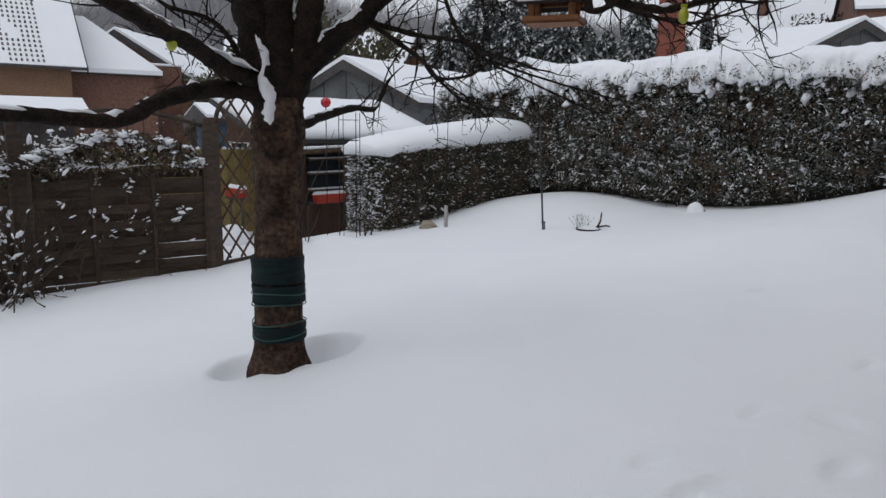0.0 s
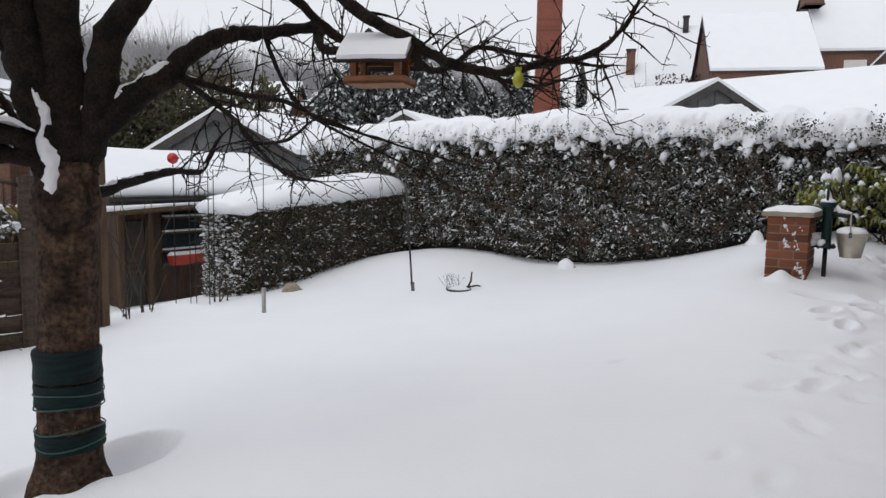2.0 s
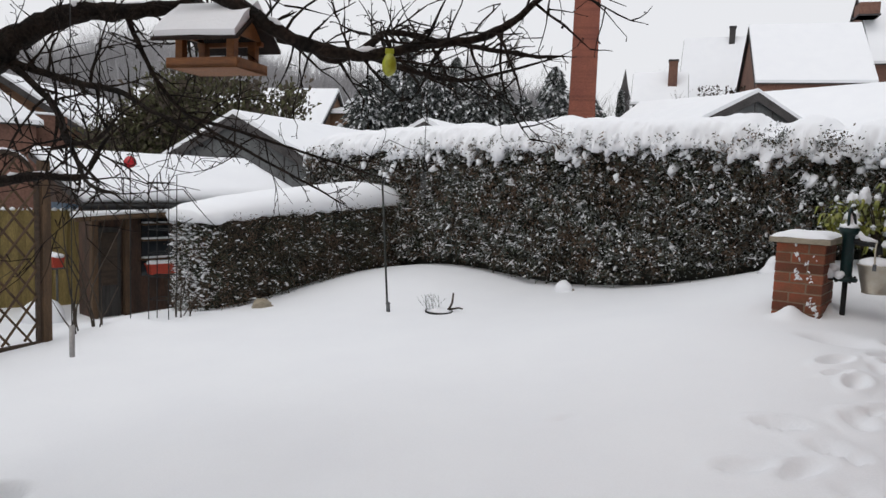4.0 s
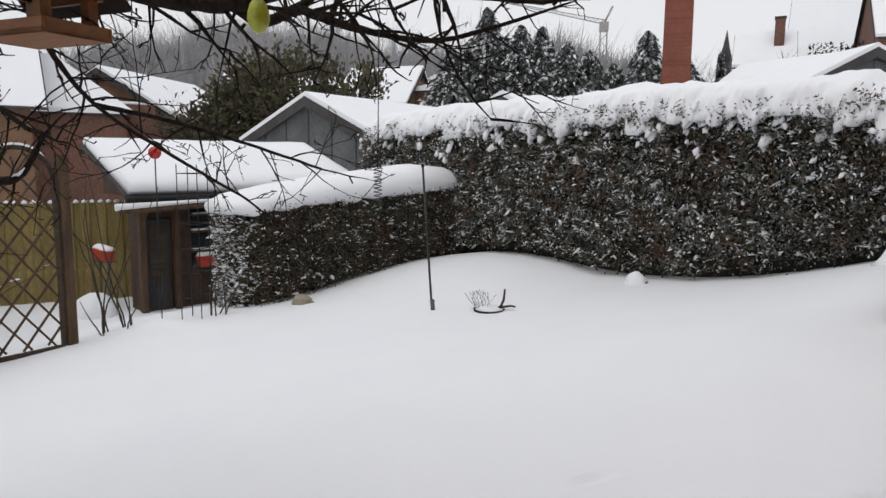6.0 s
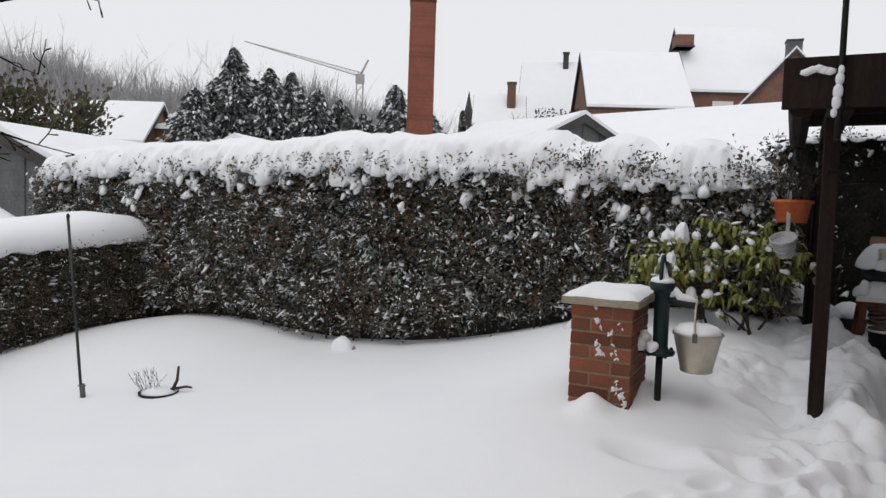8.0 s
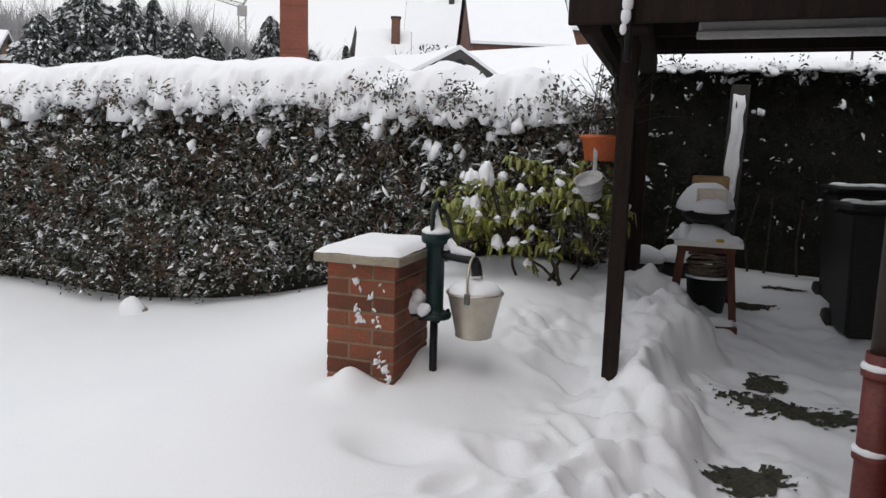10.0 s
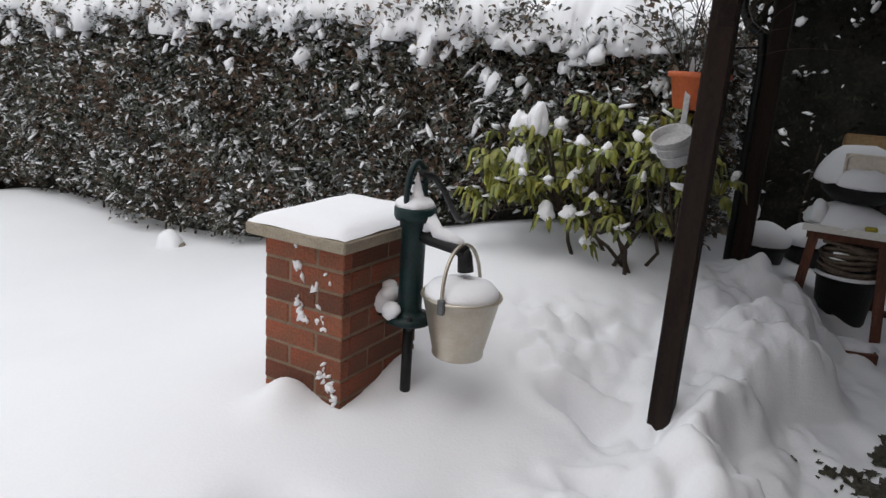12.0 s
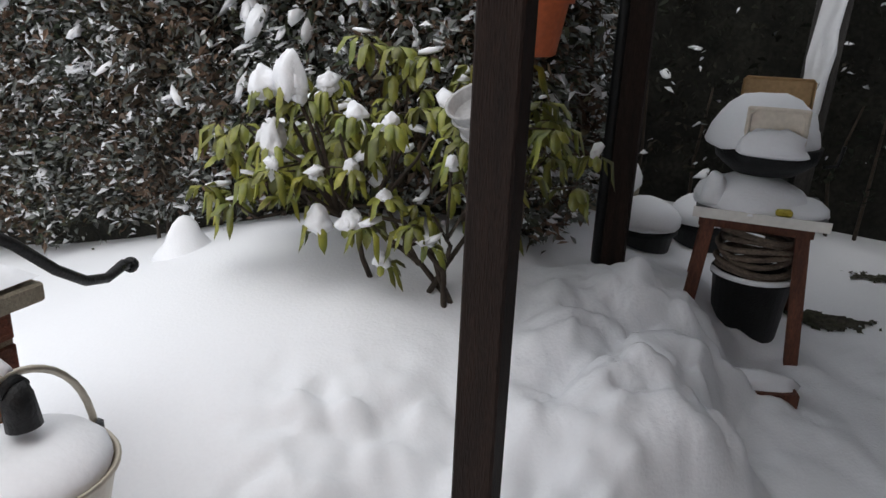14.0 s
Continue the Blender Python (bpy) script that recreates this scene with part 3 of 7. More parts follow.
            pts.append((w, lf + (c - lf) * math.sin(min(j / 3, 1) * math.pi / 2) + (0.06 if broken and u > -2 else 0.03) * n2(u, w, 17, 0.18) + 0.03 * n2(u, w, 18, 0.45)))
        pts += [(depth + 0.12, c - 0.2), (depth, 0.0), (0.5, 0.06)]
        fade = max(min((u1 + 0.06 - u) / 0.35, (u - u0 + 0.06) / 0.35, 1), 0.03) ** 0.5
        return [W(u, v0 + depth / 2 + (w - depth / 2) * (0.6 + 0.4 * fade), t - 0.03 + (z + 0.03) * fade) for w, z in pts]
    cap_sheet("snow_cap", th, np.arange(u0 - 0.05, u1 + 0.06, 0.0125), prof, "thick lumpy blanket of snow on the hedge top")
    # bare stems at the foot
    bm = bmesh.new()
    rr = random.Random(int(abs(u0) * 100) + 3)
    for _ in range(int((u1 - u0) * 4)):
        uu = rr.uniform(u0, u1)
        b = W(uu, v0 + rr.uniform(0.1, 0.3), gw(uu, v0 + 0.2) - 0.1)
        add_tube(bm, [b, b + Vector((rr.uniform(-0.05, 0.05), rr.uniform(-0.05, 0.05), 0.4)), b + Vector((rr.uniform(-0.12, 0.12), rr.uniform(-0.12, 0.12), 0.8))], [0.012, 0.01, 0.006], 5)
    tagged(part("stems", bm, M_TWIG, th), kind="stuff")
    return th


def top_main(u):
    return float(np.interp(u, [-9.4, -7.0, -3.5, -1.0, 0.3], [2.27, 2.36, 2.44, 2.36, 2.26])) + 0.04 * n1(u, 31, 1.3)


tall_hedge("tall_hedge", -9.4, 0.35, 9.73, 1.15, top_main, "tall clipped evergreen hedge with dark leaves caught in snow", np.random.default_rng(5))


def top_back(u):
    return 2.76 + 0.05 * n1(u, 33, 1.0)


tall_hedge("tall_hedge", 0.30, 7.5, 11.1, 1.0, top_back, "evergreen hedge behind the covered terrace, leaves coloured dark for shade, snow along its top", np.random.default_rng(6), per_m2=70, snowy=0.24, cap=0.13, lift=0.09, frosty=0.0, broken=False, browning=0.0, green=M_LEAF_SHADED)


# ---------- the low hedge at the lawn's far corner ----------
def low_hedge():
    r = np.random.default_rng(8)
    th = empty("low_hedge", Matrix.Identity(4), "low clipped hedge under a smooth thick loaf of snow", "hedge")
    u0, u1, v0, v1 = -8.05, -7.18, 6.2, 9.85

    def top(v):
        return float(np.interp(v, [6.2, 7.5, 9.9], [1.22, 1.33, 1.46]))
    # solid body whose dark colour stands for the shade deep among the leaves
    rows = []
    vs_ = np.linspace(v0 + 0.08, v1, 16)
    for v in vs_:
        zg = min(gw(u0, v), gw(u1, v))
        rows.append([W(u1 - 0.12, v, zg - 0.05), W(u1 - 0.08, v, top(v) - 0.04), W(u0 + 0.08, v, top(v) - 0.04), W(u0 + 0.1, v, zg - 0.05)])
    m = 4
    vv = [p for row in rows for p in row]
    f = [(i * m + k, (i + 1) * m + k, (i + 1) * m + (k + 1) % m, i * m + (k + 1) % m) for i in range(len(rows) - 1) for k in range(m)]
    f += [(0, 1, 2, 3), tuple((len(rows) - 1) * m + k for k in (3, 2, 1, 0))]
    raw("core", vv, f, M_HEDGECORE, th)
    k = 2600
    v = r.uniform(v0, v1, k)
    zg = np.array([gw(u1, a) for a in np.linspace(v0, v1, 40)])
    zg = np.interp(v, np.linspace(v0, v1, 40), zg)
    zt = np.array([top(a) for a in v])
    z = zg + (zt - zg) * r.random(k) + 0.02
    u = u1 + r.normal(0, 0.03, k) + 0.06 * np.array([n2(a, b, 41, 0.5) for a, b in zip(v, z)]) + 0.05
    # rounded near corner
    corner = np.clip((v0 + 0.35 - v) / 0.35, 0, 1)
    u = u - 0.22 * corner ** 2
    A = np.stack([u * UX + v * VX, u * UY + v * VY, z], -1)
    k2 = 1000
    ub = r.uniform(u0, u1, k2)
    vb = v0 + r.normal(0, 0.035, k2) + 0.2 * (np.abs(ub - (u0 + u1) / 2) / 0.43) ** 4
    g2 = gw((u0 + u1) / 2, v0)
    zb = g2 + (1.24 - g2) * r.random(k2)
    B = np.stack([ub * UX + vb * VX, ub * UY + vb * VY, zb], -1)
    spots = np.concatenate([A, B])
    nor = np.concatenate([np.tile([UX, UY, 0.2], (k, 1)), np.tile([-VX, -VY, 0.2], (k2, 1))])
    hedge_foliage(th, spots, nor, r, per=10, leaf=0.032, snowy=0.08, frosty=0.34, snow_size=0.009, spread=0.05)
    # the near end has caught far more snow
    pick = r.random(k2) < 0.75
    way = np.tile([-VX, -VY, 0.5], (k2, 1)) + r.normal(0, 0.6, (k2, 3))
    C = np.concatenate([B[pick], A[r.random(k) < 0.10]])
    wy = np.concatenate([way[pick], np.tile([UX, UY, 0.5], (len(C) - pick.sum(), 1))])
    v3, f3 = blobs(C + np.array([-VX, -VY, 0.3]) * 0.04, 0.015 * r.lognormal(0, 0.4, len(C)), wy, r)
    tagged(raw("snow_tufts", v3, f3, M_LEAFSNOW, th, smooth=True), kind="stuff")

    def prof(v):
        t = top(v)
        c = float(np.interp(v, [6.1, 6.3, 6.9, 8.2, 9.2, 9.7, 10.05], [0.10, 0.2, 0.27, 0.36, 0.42, 0.34, 0.08]))
        c = 0.8 * c + 0.012 * n1(v, 51, 0.4)
        shrink = float(np.interp(v, [6.1, 6.35, 9.9, 10.1], [0.14, 0, 0, 0.1]))
        e0, e1 = u0 - 0.05 + shrink, u1 + 0.10 - shrink
        h = 0.03 + 0.035 * n1(v, 52, 0.12) + 0.03 * n1(v, 53, 0.4)
        pts = [(e1 - 0.05, -h), (e1 + 0.02, -h + 0.03), (e1 + 0.04, 0.05 + 0.25 * c)]
        for j in range(1, 8):
            a = j / 8 * math.pi
            pts.append(((e0 + e1) / 2 + (e1 - e0) / 2 * math.copysign(abs(math.cos(a)) ** 0.7, math.cos(a)), 0.05 + 0.25 * c + 0.75 * c * math.sin(a) ** 0.8))
        pts += [(e0 - 0.03, 0.05), (e0 + 0.05, -0.03)]
        return [W(u, v, t + z) for u, z in pts]
    cap_sheet("snow_cap", th, np.arange(6.1, 10.06, 0.04), prof, "smooth thick loaf of snow")


low_hedge()


# ---------- the apple tree ----------
TREE = Vector((-1.45, 3.58, 0.0))


def apple_tree():
    rr = random.Random(4)
    th = empty("apple_tree", Matrix.Identity(4), "bare old apple tree with rough bark and snow in its forks", "tree")
    zg = gz(-1.45, 3.58)
    bm = bmesh.new()
    n = 40
    rings = []
    for i in range(46):
        z = -0.15 + i * 0.0435
        flare = 0.045 * math.exp(-max(z - zg, 0) / 0.09)
        knob = 0.035 * math.exp(-((z - 1.58) / 0.13) ** 2)
        rad = 0.165 + flare + knob - 0.012 * min(z, 1.4)
        cx, cy = TREE.x + 0.02 * z, TREE.y + 0.01 * z
        ring = []
        for k in range(n):
            a = 2 * math.pi * k / n
            d = 0.010 * noise.noise(Vector((math.cos(a) * 3, math.sin(a) * 3, z * 2.2))) + 0.010 * noise.noise(Vector((math.cos(a) * 9, math.sin(a) * 9, z * 7)))
            d += flare * 0.5 * math.sin(a * 5 + 1)
            ring.append(bm.verts.new((cx + (rad + d) * math.cos(a), cy + (rad + d) * math.sin(a), z)))
        rings.append(ring)
    for r0, r1 in zip(rings, rings[1:]):
        for k in range(n):
            bm.faces.new((r0[k], r0[(k + 1) % n], r1[(k + 1) % n], r1[k])).smooth = True
    bm.faces.new(rings[-1])
    part("trunk", bm, M_BARK, th, "grey-brown scaly bark on a stout trunk")
    # limbs: start radius, end radius and a few points each
    limbs = [
        (0.135, 0.085, [(-1.41, 3.59, 1.62), (-1.41, 3.58, 2.19), (-1.41, 3.56, 2.66), (-1.43, 3.55, 3.3), (-1.38, 3.6, 4.0)]),
        (0.115, 0.07, [(-1.45, 3.56, 1.75), (-1.54, 3.49, 2.3), (-1.59, 3.47, 2.63), (-1.66, 3.45, 3.1), (-1.8, 3.4, 3.8)]),
        (0.105, 0.06, [(-1.36, 3.62, 1.75), (-1.24, 3.63, 2.17), (-1.16, 3.61, 2.49), (-1.01, 3.61, 2.69), (-0.75, 3.58, 3.06)]),
        (0.085, 0.034, [(-1.36, 3.61, 1.85), (-1.1, 3.68, 2.16), (-0.88, 3.74, 2.32), (-0.82, 3.77, 2.41), (-0.63, 3.92, 2.57), (-0.42, 4.02, 2.61), (-0.07, 4.14, 2.69)]),
        (0.036, 0.026, [(-0.07, 4.14, 2.69), (-0.10, 4.10, 2.6), (-0.04, 4.02, 2.52), (0.12, 3.83, 2.49)]),
        (0.021, 0.006, [(-0.83, 3.75, 2.3), (-0.53, 3.72, 2.22), (-0.23, 3.55, 2.16), (-0.02, 3.4, 2.07), (0.25, 3.25, 1.97)]),
        (0.020, 0.006, [(-0.83, 3.75, 2.29), (-0.62, 3.65, 2.15), (-0.46, 3.5, 2.04), (-0.35, 3.35, 1.93), (-0.15, 3.2, 1.93), (-0.02, 3.1, 2.01)]),
        (0.012, 0.005, [(-0.46, 3.5, 2.04), (-0.25, 3.25, 1.84), (-0.1, 3.05, 1.76), (0.06, 2.92, 1.73)]),
        (0.045, 0.010, [(-0.75, 3.58, 3.06), (-0.32, 3.37, 2.97), (0.01, 3.22, 2.76), (0.19, 3.18, 2.58), (0.49, 3.14, 2.41), (0.66, 3.13, 2.32), (0.89, 3.14, 2.28), (1.12, 3.16, 2.33), (1.35, 3.21, 2.38), (1.53, 3.26, 2.51), (1.65, 3.33, 2.68)]),
        (0.040, 0.016, [(-1.33, 3.68, 1.62), (-1.22, 4.06, 1.71), (-1.1, 4.42, 1.77), (-1.01, 4.68, 1.77), (-0.94, 4.77, 1.93)]),
        (0.058, 0.032, [(-1.45, 3.54, 1.82), (-1.66, 3.32, 1.85), (-1.82, 3.06, 1.8), (-1.89, 2.89, 1.74), (-1.99, 2.7, 1.65), (-2.2, 2.45, 1.66), (-2.6, 2.1, 1.7), (-3.0, 1.7, 1.8)]),
        (0.054, 0.034, [(-1.47, 3.53, 1.88), (-1.62, 3.23, 1.97), (-1.64, 2.87, 2.06), (-1.68, 2.67, 2.1), (-1.7, 2.48, 2.14), (-1.78, 2.1, 2.24), (-1.88, 1.75, 2.4), (-2.0, 1.3, 2.65)]),
        (0.022, 0.009, [(-1.54, 3.44, 1.93), (-1.62, 3.34, 2.15), (-1.71, 3.24, 2.25), (-1.88, 3.08, 2.3), (-1.96, 2.97, 2.39)]),
        (0.016, 0.007, [(-1.60, 3.46, 2.34), (-1.68, 3.37, 2.48), (-1.73, 3.28, 2.6)]),
        (0.036, 0.012, [(-0.75, 3.58, 3.06), (-0.3, 3.85, 2.85), (0.05, 3.98, 2.58), (0.47, 4.04, 2.49), (0.6, 4.07, 2.42), (0.75, 4.09, 2.47), (0.9, 4.15, 2.58), (1.2, 4.2, 2.55), (1.62, 4.2, 2.5)]),
        (0.015, 0.005, [(-0.42, 4.02, 2.61), (-0.3, 4.1, 2.3), (-0.1, 4.06, 2.1), (0.2, 3.95, 1.95), (0.65, 3.82, 1.74)]),
        (0.020, 0.006, [(0.75, 4.09, 2.47), (1.0, 4.05, 2.38), (1.3, 4.2, 2.36), (1.7, 4.34, 2.49)]),
        (0.012, 0.005, [(-0.1, 4.06, 2.1), (0.1, 4.25, 2.05), (0.45, 4.3, 1.95), (0.8, 4.2, 1.85)]),
        (0.05, 0.02, [(-1.41, 3.56, 2.7), (-1.2, 3.3, 2.95), (-0.9, 3.1, 3.1), (-0.4, 2.9, 3.2), (0.2, 2.8, 3.2)]),
    ]
    twigs = bmesh.new()
    snow = bmesh.new()

    def rnd():
        return Vector((rr.gauss(0, 1), rr.gauss(0, 1), rr.gauss(0, 1))).normalized()

    def smooth_line(pts, ra, rb, steps=8):
        out, rad = [], []
        P_ = [Vector(p) for p in pts]
        m = len(P_) - 1
        for i in range(m):
            p0, p1, p2, p3 = P_[max(i - 1, 0)], P_[i], P_[i + 1], P_[min(i + 2, m)]
            for s in range(steps):
                t = s / steps
                q = 0.5 * ((2 * p1) + (p2 - p0) * t + (2 * p0 - 5 * p1 + 4 * p2 - p3) * t * t + (3 * p1 - p0 - 3 * p2 + p3) * t ** 3)
                f = (i + t) / m
                R = ra + (rb - ra) * f ** 0.8
                out.append(q + rnd() * R * 0.06)
                rad.append(R * (1 + rr.uniform(-0.04, 0.06)))
        out.append(P_[-1])
        rad.append(rb)
        return out, rad

    def twig(p, d, length, rad, level):
        pts, rads = [p], [rad]
        n = max(3, int(length / 0.06))
        for i in range(n):
            d = (d + rnd() * 0.22 + Vector((0, 0, 0.02 if level else -0.02))).normalized()
            p = p + d * (length / n)
            pts.append(p)
            k = rad * (1 - 0.75 * (i + 1) / n)
            rads.append(max(k * (1.35 if rr.random() < 0.22 else 1.0), 0.0014))
            if level < 2 and rr.random() < (0.55 if level == 0 else 0.22):
                side = (d + rnd() * 1.1).normalized()
                twig(p, side, length * rr.uniform(0.25, 0.6), max(rad * 0.6, 0.002), level + 1)
            elif rr.random() < 0.35:
                s = (d * 0.4 + rnd()).normalized()
                add_tube(twigs, [p, p + s * rr.uniform(0.012, 0.035)], [rads[-1] * 0.9, rads[-1] * 0.9 + 0.0012], 4)
        add_tube(twigs, pts, rads, 5)

    for i, (ra, rb, pts) in enumerate(limbs):
        line, rad = smooth_line(pts, ra, rb)
        bm = bmesh.new()
        add_tube(bm, line, rad, 14 if ra > 0.05 else 8)
        for vtx in bm.verts:
            k = min(ra, 0.08)
            vtx.co += Vector((noise.noise(vtx.co * 16), noise.noise(vtx.co * 16 + Vector((7, 0, 0))), noise.noise(vtx.co * 16 + Vector((0, 7, 0))))) * k * 0.20
        part("limb", bm, M_BRANCH, th)
        # side shoots, denser on the thin outer wood
        for j in range(2, len(line)):
            thin = rad[j] < 0.03
            if rr.random() < (0.44 if thin else 0.12):
                d = (line[j] - line[j - 1]).normalized()
                side = (d * 0.6 + rnd()).normalized()
                if i in (10, 11):
                    side = (d * 0.5 + rnd() * 0.8 + Vector((-0.6, 0, 0.5))).normalized()
                twig(line[j], side, rr.uniform(0.12, 0.5), min(0.007, rad[j] * 0.5), 0)
        if rb < 0.02:
            twig(line[-1], (line[-1] - line[-2]).normalized(), 0.25, rb * 0.8, 0)
        # snow lying on the upper side
        j = 1
        while j < len(line) - 2:
            d = (line[j + 1] - line[j]).normalized()
            if 0.02 < rad[j] < 0.05 and abs(d.z) < 0.8 and rr.random() < 0.5:
                L = rr.randint(2, 5)
                seg = line[j:j + L + 1]
                if len(seg) > 2:
                    rs = [rad[min(j + q, len(rad) - 1)] for q in range(len(seg))]
                    up = [s + Vector((rr.uniform(-0.2, 0.2) * R, rr.uniform(-0.2, 0.2) * R, R * 0.72)) for s, R in zip(seg, rs)]
                    add_tube(snow, up, [0.25 * rs[0]] + [R * rr.uniform(0.4, 0.66) for R in rs[1:-1]] + [0.2 * rs[-1]], 8)
                j += L
            j += 1
    # snow plastered on the weather side of the stems and packed in the forks
    def plaster(pts, rads, face, half, thick):
        pts = [Vector(p) for p in pts]
        rows = []
        m = len(pts)
        for i, (p, R) in enumerate(zip(pts, rads)):
            d = (pts[min(i + 1, m - 1)] - pts[max(i - 1, 0)]).normalized()
            f = (Vector(face) - d * Vector(face).dot(d)).normalized()
            s = d.cross(f)
            taper = math.sin(math.pi * (i + 0.25) / (m - 0.5))
            hw = half * (0.35 + 0.65 * taper) * (1 + 0.5 * noise.noise(p * 11))
            sh = 0.35 * noise.noise(p * 7 + Vector((3, 0, 0)))
            row = []
            for k in range(9):
                a = sh + hw * (k / 4 - 1)
                h = thick * taper * math.cos((k / 4 - 1) * math.pi / 2) - 0.006
                row.append(snow.verts.new(p + (f * math.cos(a) + s * math.sin(a)) * (R + h)))
            rows.append(row)
        for r0, r1 in zip(rows, rows[1:]):
            for k in range(8):
                snow.faces.new((r0[k], r0[k + 1], r1[k + 1], r1[k]))

    def run(a, b, ra, rb, n=14):
        a, b = Vector(a), Vector(b)
        return [a.lerp(b, i / n) for i in range(n + 1)], [ra + (rb - ra) * i / n for i in range(n + 1)]
    for a_, b_, ra, rb, face, half, th_ in (
            ((-1.44, 3.59, 1.54), (-1.44, 3.58, 1.86), 0.165, 0.14, (0.08, -1, 0), 0.26, 0.022),
            ((-1.43, 3.57, 1.76), (-1.46, 3.55, 2.02), 0.14, 0.12, (0.08, -1, 0.1), 0.32, 0.032),
            ((-1.47, 3.54, 1.98), (-1.53, 3.50, 2.2), 0.105, 0.095, (0.4, -1, 0.1), 0.3, 0.03),
            ((-1.36, 3.62, 1.86), (-1.27, 3.63, 2.1), 0.105, 0.09, (-0.3, -1, 0.3), 0.35, 0.03),
            ((-1.25, 3.64, 2.0), (-1.0, 3.71, 2.24), 0.08, 0.065, (-0.5, -0.5, 1), 0.7, 0.04),
            ((-1.02, 3.69, 2.22), (-0.84, 3.75, 2.35), 0.066, 0.056, (-0.4, -0.4, 1), 0.6, 0.03),
            ((-1.46, 3.53, 1.83), (-1.66, 3.32, 1.86), 0.07, 0.062, (0, -0.3, 1), 0.6, 0.02),
            ((-1.47, 3.53, 1.88), (-1.63, 3.0, 2.03), 0.062, 0.056, (-0.2, 0, 1), 0.8, 0.025),
            ((-1.65, 2.8, 2.08), (-1.72, 2.3, 2.18), 0.053, 0.048, (-0.2, 0, 1), 0.6, 0.02)):
        p_, r_ = run(a_, b_, ra, rb)
        plaster(p_, r_, face, half, th_)
    for f in snow.faces:
        f.smooth = True
    for vtx in snow.verts:
        vtx.co += Vector((noise.noise(vtx.co * 14), noise.noise(vtx.co * 14 + Vector((5, 0, 0))), noise.noise(vtx.co * 14 + Vector((0, 5, 0))))) * 0.012
        vtx.co += Vector((noise.noise(vtx.co * 37), noise.noise(vtx.co * 37 + Vector((5, 0, 0))), noise.noise(vtx.co * 37 + Vector((0, 5, 0))))) * 0.014
    tagged(part("snow", snow, M_LEAFSNOW, th, "snow caught in forks and along limbs"), kind="stuff")
    tagged(part("twigs", twigs, M_BRANCH, th), kind="stuff")
    # glue bands round the stem
    for z0, z1, mat in ((0.60, 0.775, M_BAND), (0.46, 0.59, M_BAND), (0.20, 0.31, M_BAND)):
        bm = bmesh.new()
        prof = [(0.166, z0), (0.178, z0 + 0.004), (0.180, z0 + 0.02), (0.176, (z0 + z1) / 2), (0.181, z1 - 0.02), (0.177, z1 - 0.004), (0.166, z1)]
        add_lathe(bm, prof, 32, m=Matrix.Translation((TREE.x + 0.01, TREE.y + 0.006, 0)))
        for vtx in bm.verts:
            vtx.co += (vtx.co - Vector((TREE.x, TREE.y, vtx.co.z))).normalized() * 0.008 * noise.noise(vtx.co * 9)
            vtx.co.z += 0.012 * noise.noise(vtx.co * 4)
        part("glue_band", bm, mat, th, "dark green sticky band tied round the trunk")
    for z in (0.455, 0.53, 0.325, 0.235):
        bm = bmesh.new()
        pts = [(TREE.x + 0.01 + 0.180 * math.cos(a), TREE.y + 0.006 + 0.180 * math.sin(a), z + 0.012 * math.sin(a * 2 + z * 9)) for a in np.linspace(0, 2 * math.pi, 30)]
        add_tube(bm, pts, 0.0045, 6, cap=False)
        part("tie", bm, M_TIE, th, "teal plastic tie")


M_TIE = material("teal_tie", (0.012, 0.065, 0.06), 0.5, var=0.2, scale=10, fine=60, bump_amount=0.1)
apple_tree()


# ---------- brick pillar by the pump ----------
def brick_mesh(l, h, d, seed):
    bm = bmesh.new()
    add_box(bm, -l / 2, l / 2, -d / 2, d / 2, -h / 2, h / 2, 0.004)
    rr = random.Random(seed)
    for v in bm.verts:
        v.co += Vector((rr.uniform(-1, 1), rr.uniform(-1, 1), rr.uniform(-1, 1))) * 0.0012
    me = bpy.data.meshes.new("brick")
    bm.to_mesh(me)
    bm.free()
    me.materials.append(M_BRICK)
    return me


def lay(parent, me, m):
    ob = new("brick", me)
    ob.parent = parent
    ob.matrix_basis = m
    return ob


COURSE = 0.0833


